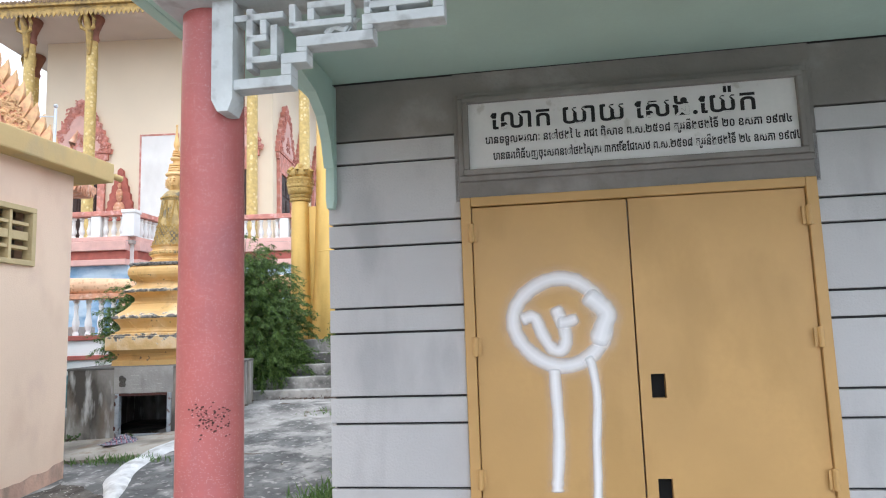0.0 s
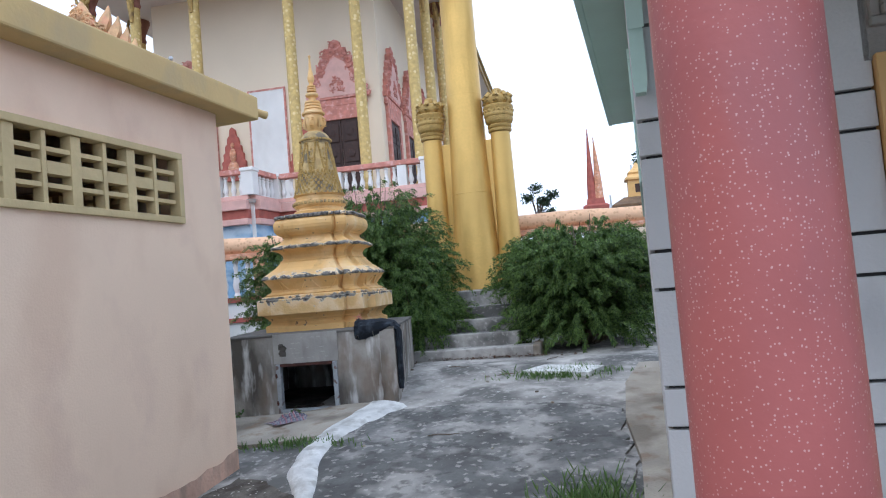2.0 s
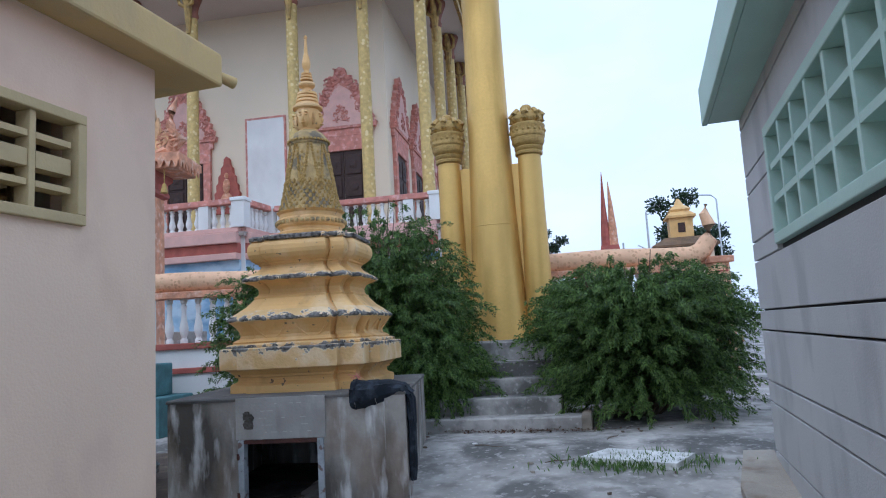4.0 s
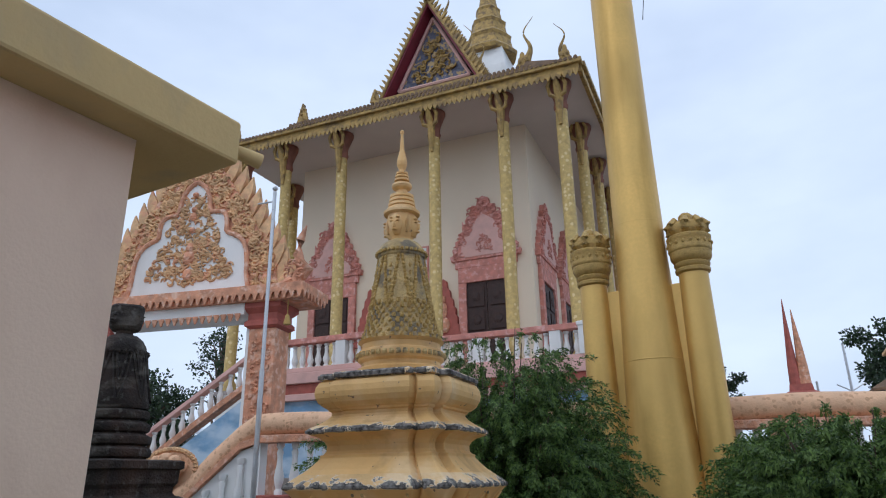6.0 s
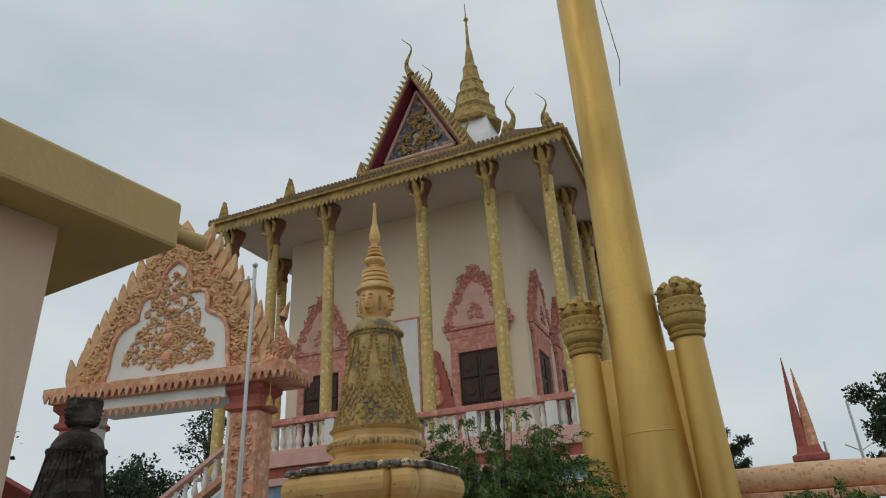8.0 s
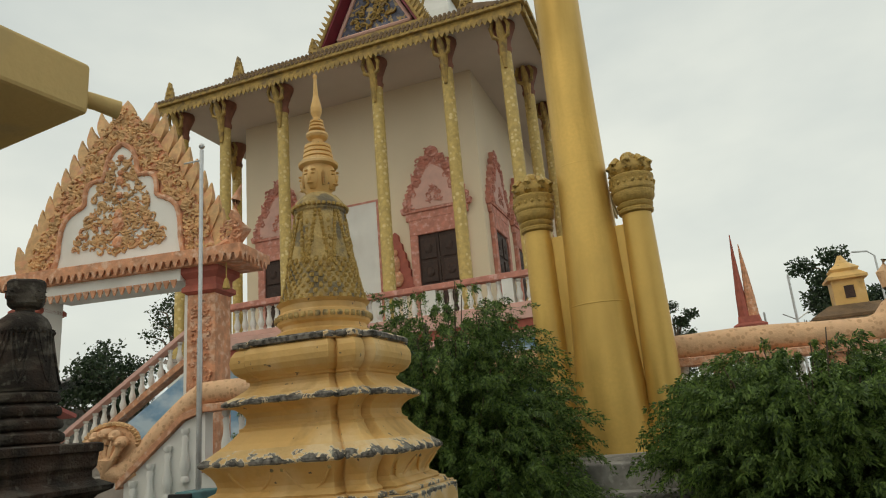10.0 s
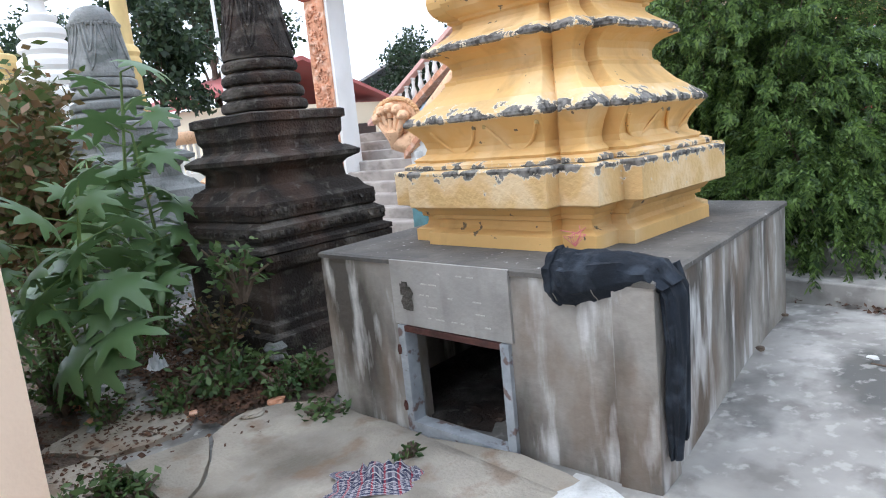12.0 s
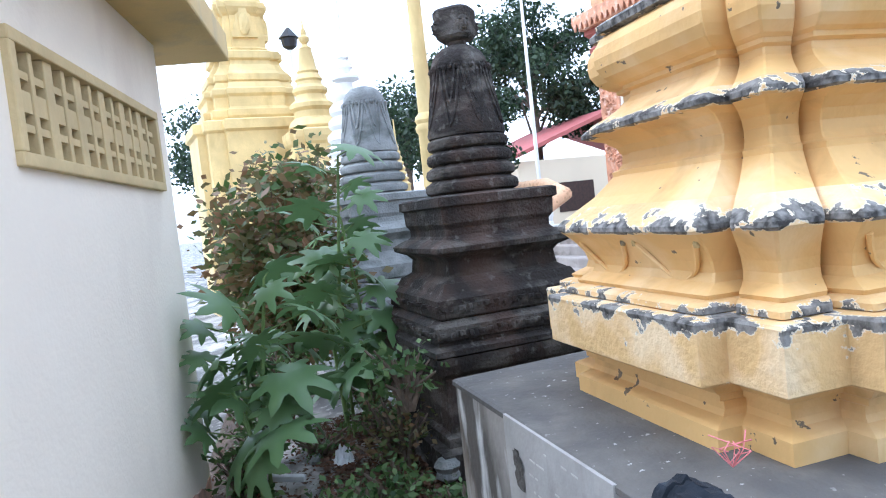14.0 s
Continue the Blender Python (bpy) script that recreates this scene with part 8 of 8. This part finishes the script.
def tree(name, x, y, z, h, r, n, seed, label, trunk=0.25):
    g = np.random.default_rng(seed)
    t = thing(name, label, "tree", x, y, z)
    bm = bmesh.new()
    tube(bm, [(0, 0, -0.3), (0.1, 0, h * 0.35), (0.0, 0.1, h * 0.9)], [trunk, trunk * 0.7, 0.03], 8)
    part("trunk", bm, M_BARK, t)
    tips = []
    bm = bmesh.new()
    for i in range(16):
        a, q = g.uniform(0, 6.28), g.uniform(0.3, 1)
        s = h * g.uniform(0.3, 0.75)
        tip = np.array([r * q * math.cos(a), r * q * math.sin(a), min(h, s + h * g.uniform(0.1, 0.3))])
        tips.append(tip)
        tube(bm, [(0, 0, s), tuple(tip * [0.5, 0.5, 1] + [0, 0, -0.2]), tuple(tip)], [trunk * 0.3, trunk * 0.18, 0.02], 5)
    part("limbs", bm, M_BARK, t)
    tips.append(np.array([0, 0, h]))
    c = np.array(tips)[g.integers(0, len(tips), n)] + np.clip(g.normal(size=(n, 3)), -1.7, 1.7) * [r * 0.22, r * 0.22, r * 0.16]
    al = g.normal(size=(n, 3)) + [0, 0, -0.3]
    al *= (g.uniform(0.14, 0.34, n) * (r / 3) ** 0.5 / np.linalg.norm(al, axis=1))[:, None]
    w = np.cross(al, g.normal(size=(n, 3)))
    w *= (0.3 * np.linalg.norm(al, axis=1) / (np.linalg.norm(w, axis=1) + 1e-9))[:, None]
    part("crown", leaves("crown", (c, al, w), L_TREE), L_TREE, t, "uneven leafy crown")
    return t


tree("tree", -30, 17.3, 0.4, 9.6, 2.7, 12000, 1, "tall dark conifer-like tree behind the stupas")
tree("tree", -36, 12.5, 0.4, 7.5, 3.0, 8000, 2, "dark green tree behind the stupas")
tree("tree", -29.8, 28, 0.4, 6.3, 1.9, 6000, 3, "dark green tree beyond the gate")
tree("tree", -25.8, 28.5, 0.4, 9.0, 1.2, 1800, 4, "thin leafed tree beyond the gate")
tree("tree", 3.3, 40, 0.4, 7.6, 1.5, 9000, 5, "dark tree beyond the shrine tower")
tree("tree", -4.3, 40, 0.4, 6.3, 0.9, 5000, 6, "dark tree far behind the gold column")
tree("tree", -16, 10.2, 0.4, 4.6, 1.0, 6000, 7, "light green tree behind the dark stupa", 0.1)
tree("tree", -40, 3, 0.4, 8.0, 3.4, 8000, 8, "dark green tree beyond the gold stupas")


# ---- clutter ----
def build_jeans():
    j = thing("denim_jeans", "dark blue denim jeans draped over the tomb corner", "jeans", -3.285, 7.22, 1.24)
    rr = random.Random(2)

    def cloth(rows, name, seed, steps=6, folds=0.16, around=36, slim=0.93):
        bm = bmesh.new()
        rings = []
        for i in range((len(rows) - 1) * steps + 1):
            a = min(i // steps, len(rows) - 2)
            f = i / steps - a
            f = f * f * (3 - 2 * f)
            c, w, t = (Vector(p).lerp(Vector(q), f) for p, q in zip(rows[a], rows[a + 1]))
            w, t = w * slim, t * min(1, slim + 0.06)
            ring = []
            for k in range(around):
                g = 2 * math.pi * k / around
                u = (math.cos(g) * 2.2, math.sin(g) * 2.2, i * 0.09 + seed)
                q = 1 + folds * noise.noise(u) + 0.13 * noise.noise((u[0] * 2.6, u[1] * 2.6, i * 0.2 + seed)) + 0.06 * noise.noise((u[0] * 3, u[1] * 3, i * 0.7))
                ring.append(c + w * math.cos(g) * q + t * math.sin(g) * q)
            rings.append(ring)
        loft(bm, rings)
        return part(name, bm, M_DENIM, j, smooth=True), rings

    seat, rings = cloth([((-0.135, -0.005, -0.012), (0, 0.075, 0.03), (0.01, -0.035, 0.085)), ((-0.09, -0.005, -0.018), (0.01, 0.085, 0.03), (0.0, -0.03, 0.095)), ((-0.04, 0.0, -0.018), (0.02, 0.09, 0.03), (0.0, -0.03, 0.09)),
           ((0.03, 0.02, -0.01), (0.02, 0.10, 0.02), (0.01, -0.03, 0.08)), ((0.11, 0.05, 0.0), (0.0, 0.10, 0.01), (0.02, -0.02, 0.075)), ((0.18, 0.075, 0.0), (-0.01, 0.095, 0.0), (0.03, -0.01, 0.055)),
           ((0.235, 0.09, -0.035), (-0.01, 0.08, 0.0), (0.03, 0, 0.02))], "seat", 3.0)
    cloth([((0.19, 0.085, 0.015), (-0.01, 0.08, 0), (0.045, 0, 0.03)), ((0.238, 0.09, -0.06), (-0.012, 0.085, 0), (0.036, 0, 0.0)), ((0.246, 0.085, -0.22), (-0.012, 0.075, 0), (0.034, 0, 0.0)),
           ((0.246, 0.075, -0.42), (-0.012, 0.062, 0), (0.032, 0, 0)), ((0.243, 0.07, -0.52), (-0.01, 0.052, 0), (0.03, 0, 0)), ((0.24, 0.068, -0.60), (-0.01, 0.048, 0), (0.024, 0, 0))], "leg", 9.0, folds=0.45, slim=0.78)
    cloth([((0.18, 0.16, 0.01), (-0.01, 0.06, 0), (0.04, 0, 0.02)), ((0.218, 0.165, -0.06), (-0.012, 0.06, 0), (0.028, 0, 0.0)), ((0.222, 0.16, -0.3), (-0.012, 0.055, 0), (0.026, 0, 0.0)),
           ((0.224, 0.15, -0.5), (-0.01, 0.045, 0), (0.022, 0, 0)), ((0.222, 0.145, -0.57), (-0.01, 0.04, 0), (0.018, 0, 0))], "leg", 15.0, folds=0.45, slim=0.78)
    bm = bmesh.new()
    loft(bm, [[p + Vector((dx, 0, 0)) + (p - seat_mid) * gr for p in rings[r]] for seat_mid in [sum(rings[1], Vector()) / 36] for r, dx, gr in ((0, -0.012, 0.0), (0, -0.010, 0.07), (3, 0.0, 0.07), (3, 0.004, 0.0))])
    part("waistband", bm, M_DENIM, j, smooth=True)
    for r in (4, 20):
        bm = bmesh.new()
        mid = sum(rings[r], Vector()) / 36
        tube(bm, [mid + (p - mid) * 1.004 for p in rings[r][19:34]], 0.0015, 5)
        part("seam", bm, M_THREAD, j, "pale stitched seam")
    bm = bmesh.new()
    tube(bm, [rings[r][k] + (rings[r][k] - Vector((-0.03, 0, -0.02))) * 0.02 for r, k in ((6, 23), (11, 23), (15, 24), (15, 26), (14, 28))], 0.0022, 5)
    part("pocket_seam", bm, M_THREAD, j, "pale stitched pocket edge")
    for k in (22, 27, 32):
        bm = bmesh.new()
        mid = sum(rings[1], Vector()) / 36
        tube(bm, [mid + (rings[r][k] - mid) * f for r, f in ((0, 1.06), (0, 1.11), (4, 1.09), (5, 1.01))], 0.006, 6)
        part("belt_loop", bm, M_DENIM, j)
    bm = bmesh.new()
    for i in range(9):
        tube(bm, [(0.0, 0.03, 0.08), (rr.uniform(-0.03, 0.03), 0.03 + rr.uniform(-0.03, 0.03), 0.12), (rr.uniform(-0.05, 0.05), 0.04 + rr.uniform(-0.04, 0.04), rr.uniform(0.09, 0.15))], 0.0016, 4)
    s = solo("string_tie", bm, M_STRING, "frayed pink plastic string on the tomb", "string", pose(-3.46, 7.33, 1.215))


build_jeans()


def crumple(name, x, y, z, w, d, h, seed, material, label, category, yaw=0):
    bm = bmesh.new()
    uv = bm.loops.layers.uv.new("uv")
    n = 22
    g = [[None] * (n + 1) for _ in range(n + 1)]
    for i in range(n + 1):
        for k in range(n + 1):
            u, v = i / n - 0.5, k / n - 0.5
            q = noise.noise((u * 5 + seed, v * 5, 0)) * 0.5 + noise.noise((u * 13, v * 13 + seed, 2)) * 0.6
            e = max(0, 1 - (4 * u * u + 4 * v * v) ** 1.2)
            g[i][k] = bm.verts.new((w * u * (1 + 0.3 * noise.noise((u * 3, v * 3, seed))), d * v * (1 + 0.3 * noise.noise((u * 3, seed, v * 3))), h * (0.15 + e * (0.5 + q)) if e > 0 else 0.012))
    for i in range(n):
        for k in range(n):
            f = bm.faces.new((g[i][k], g[i + 1][k], g[i + 1][k + 1], g[i][k + 1]))
            for lp, (a, b) in zip(f.loops, ((i, k), (i + 1, k), (i + 1, k + 1), (i, k + 1))):
                lp[uv].uv = (a / n * 1.6, b / n * 1.6)
    ob = solo(name, bm, material, label, category, pose(x, y, z, 0, 0, yaw), smooth=True)
    return ob


crumple("plaid_cloth", -3.93, 6.72, ground_z(-3.93, 6.72) + 0.026, 0.38, 0.20, 0.085, 3, M_PLAID, "crumpled red and blue plaid cloth on the slab", "cloth", 48)
crumple("plastic_bag", -6.26, 6.64, 0.455, 0.17, 0.14, 0.11, 8, M_PLASTIC, "crumpled clear plastic bag in the litter", "plastic bag")
bm = bmesh.new()
box(bm, -0.11, 0.11, -0.025, 0.025, 0, 0.035, 0.008)
solo("foam_piece", bm, M_PLASTIC, "white foam strip lying in the litter", "foam strip", pose(-6.14, 6.3, 0.455, 0, 6, 75))
rr = random.Random(21)
for i in range(14):
    bm = bmesh.new()
    x, y = rr.uniform(-6.6, -5.0), rr.uniform(6.05, 6.95)
    blob(bm, (0, 0, 0), (rr.uniform(0.025, 0.06), rr.uniform(0.025, 0.05), rr.uniform(0.015, 0.035)), 7, 4, i, 0.35)
    solo("rubble_stone", bm, (M_SLAB, M_CORAL, M_GREYST)[i % 3], "small rough piece of rubble in the soil", "rubble", pose(x, y, ground_z(x, y) + 0.03, 0, 0, rr.uniform(0, 360)), group="rubble")
g = np.random.default_rng(31)
n = 16000
px, py = g.uniform(-7.2, -4.8, n), g.uniform(5.8, 7.15, n)
keep = (g.random(n) < 0.18 + 0.82 * (py > 6.5)) & ~((px > -5.1) & (py > 6.1) & (g.random(n) < 0.985))
px, py = px[keep], py[keep]
base = np.stack([px, py, [ground_z(a, b) + 0.03 for a, b in zip(px, py)]], 1)
al = g.normal(size=(len(px), 3)) * [1, 1, 0.25]
al *= (g.uniform(0.015, 0.042, len(px)) / np.linalg.norm(al, axis=1))[:, None]
w = np.cross(al, [0, 0, 1.0]) * 0.3 + g.normal(scale=0.004, size=(len(px), 3))
solo("leaf_litter", leaves("leaf_litter", (base, al, w), M_STRAW), M_STRAW, "dry brown leaf litter over the soil", "leaf litter", kind="stuff")


rr = random.Random(77)
for i in range(26):
    x, y = rr.uniform(-3.4, -1.1), rr.uniform(4.6, 9.0)
    bm = bmesh.new()
    blob(bm, (0, 0, 0), (rr.uniform(0.008, 0.028), rr.uniform(0.008, 0.02), rr.uniform(0.005, 0.012)), 6, 4, i, 0.4)
    solo("pebble", bm, (M_SLAB, M_LIME, M_BARK)[i % 3], "small loose chip lying on the yard", "pebble", pose(x, y, ground_z(x, y) + 0.022, 0, 0, rr.uniform(0, 360)), group="loose chips")
for i, (x, y, a) in enumerate(((-2.1, 7.9, 30), (-2.7, 8.3, -20), (-1.7, 8.6, 65), (-2.4, 6.2, 10))):
    bm = bmesh.new()
    tube(bm, [(-0.12, 0, 0.005), (-0.04, 0.015, 0.008), (0.05, -0.01, 0.006), (0.13, 0.012, 0.004)], [0.004, 0.005, 0.004, 0.002], 5)
    solo("twig", bm, M_BARK, "thin dry twig on the concrete", "twig", pose(x, y, ground_z(x, y) + 0.018, 0, 0, a), group="twigs")
g = np.random.default_rng(41)
n = 420
px, py = g.normal(-2.45, 0.45, n), g.normal(9.12, 0.05, n)
base = np.stack([px, py, [ground_z(a, b) + 0.015 for a, b in zip(px, py)]], 1)
al = g.normal(size=(n, 3)) * [1, 1, 0.3]
al *= (g.uniform(0.02, 0.05, n) / np.linalg.norm(al, axis=1))[:, None]
solo("step_litter", leaves("step_litter", (base, al, np.cross(al, [0, 0, 1.0]) * 0.3), M_STRAW), M_STRAW, "dry leaf crumbs at the foot of the steps", "leaf litter", kind="stuff")
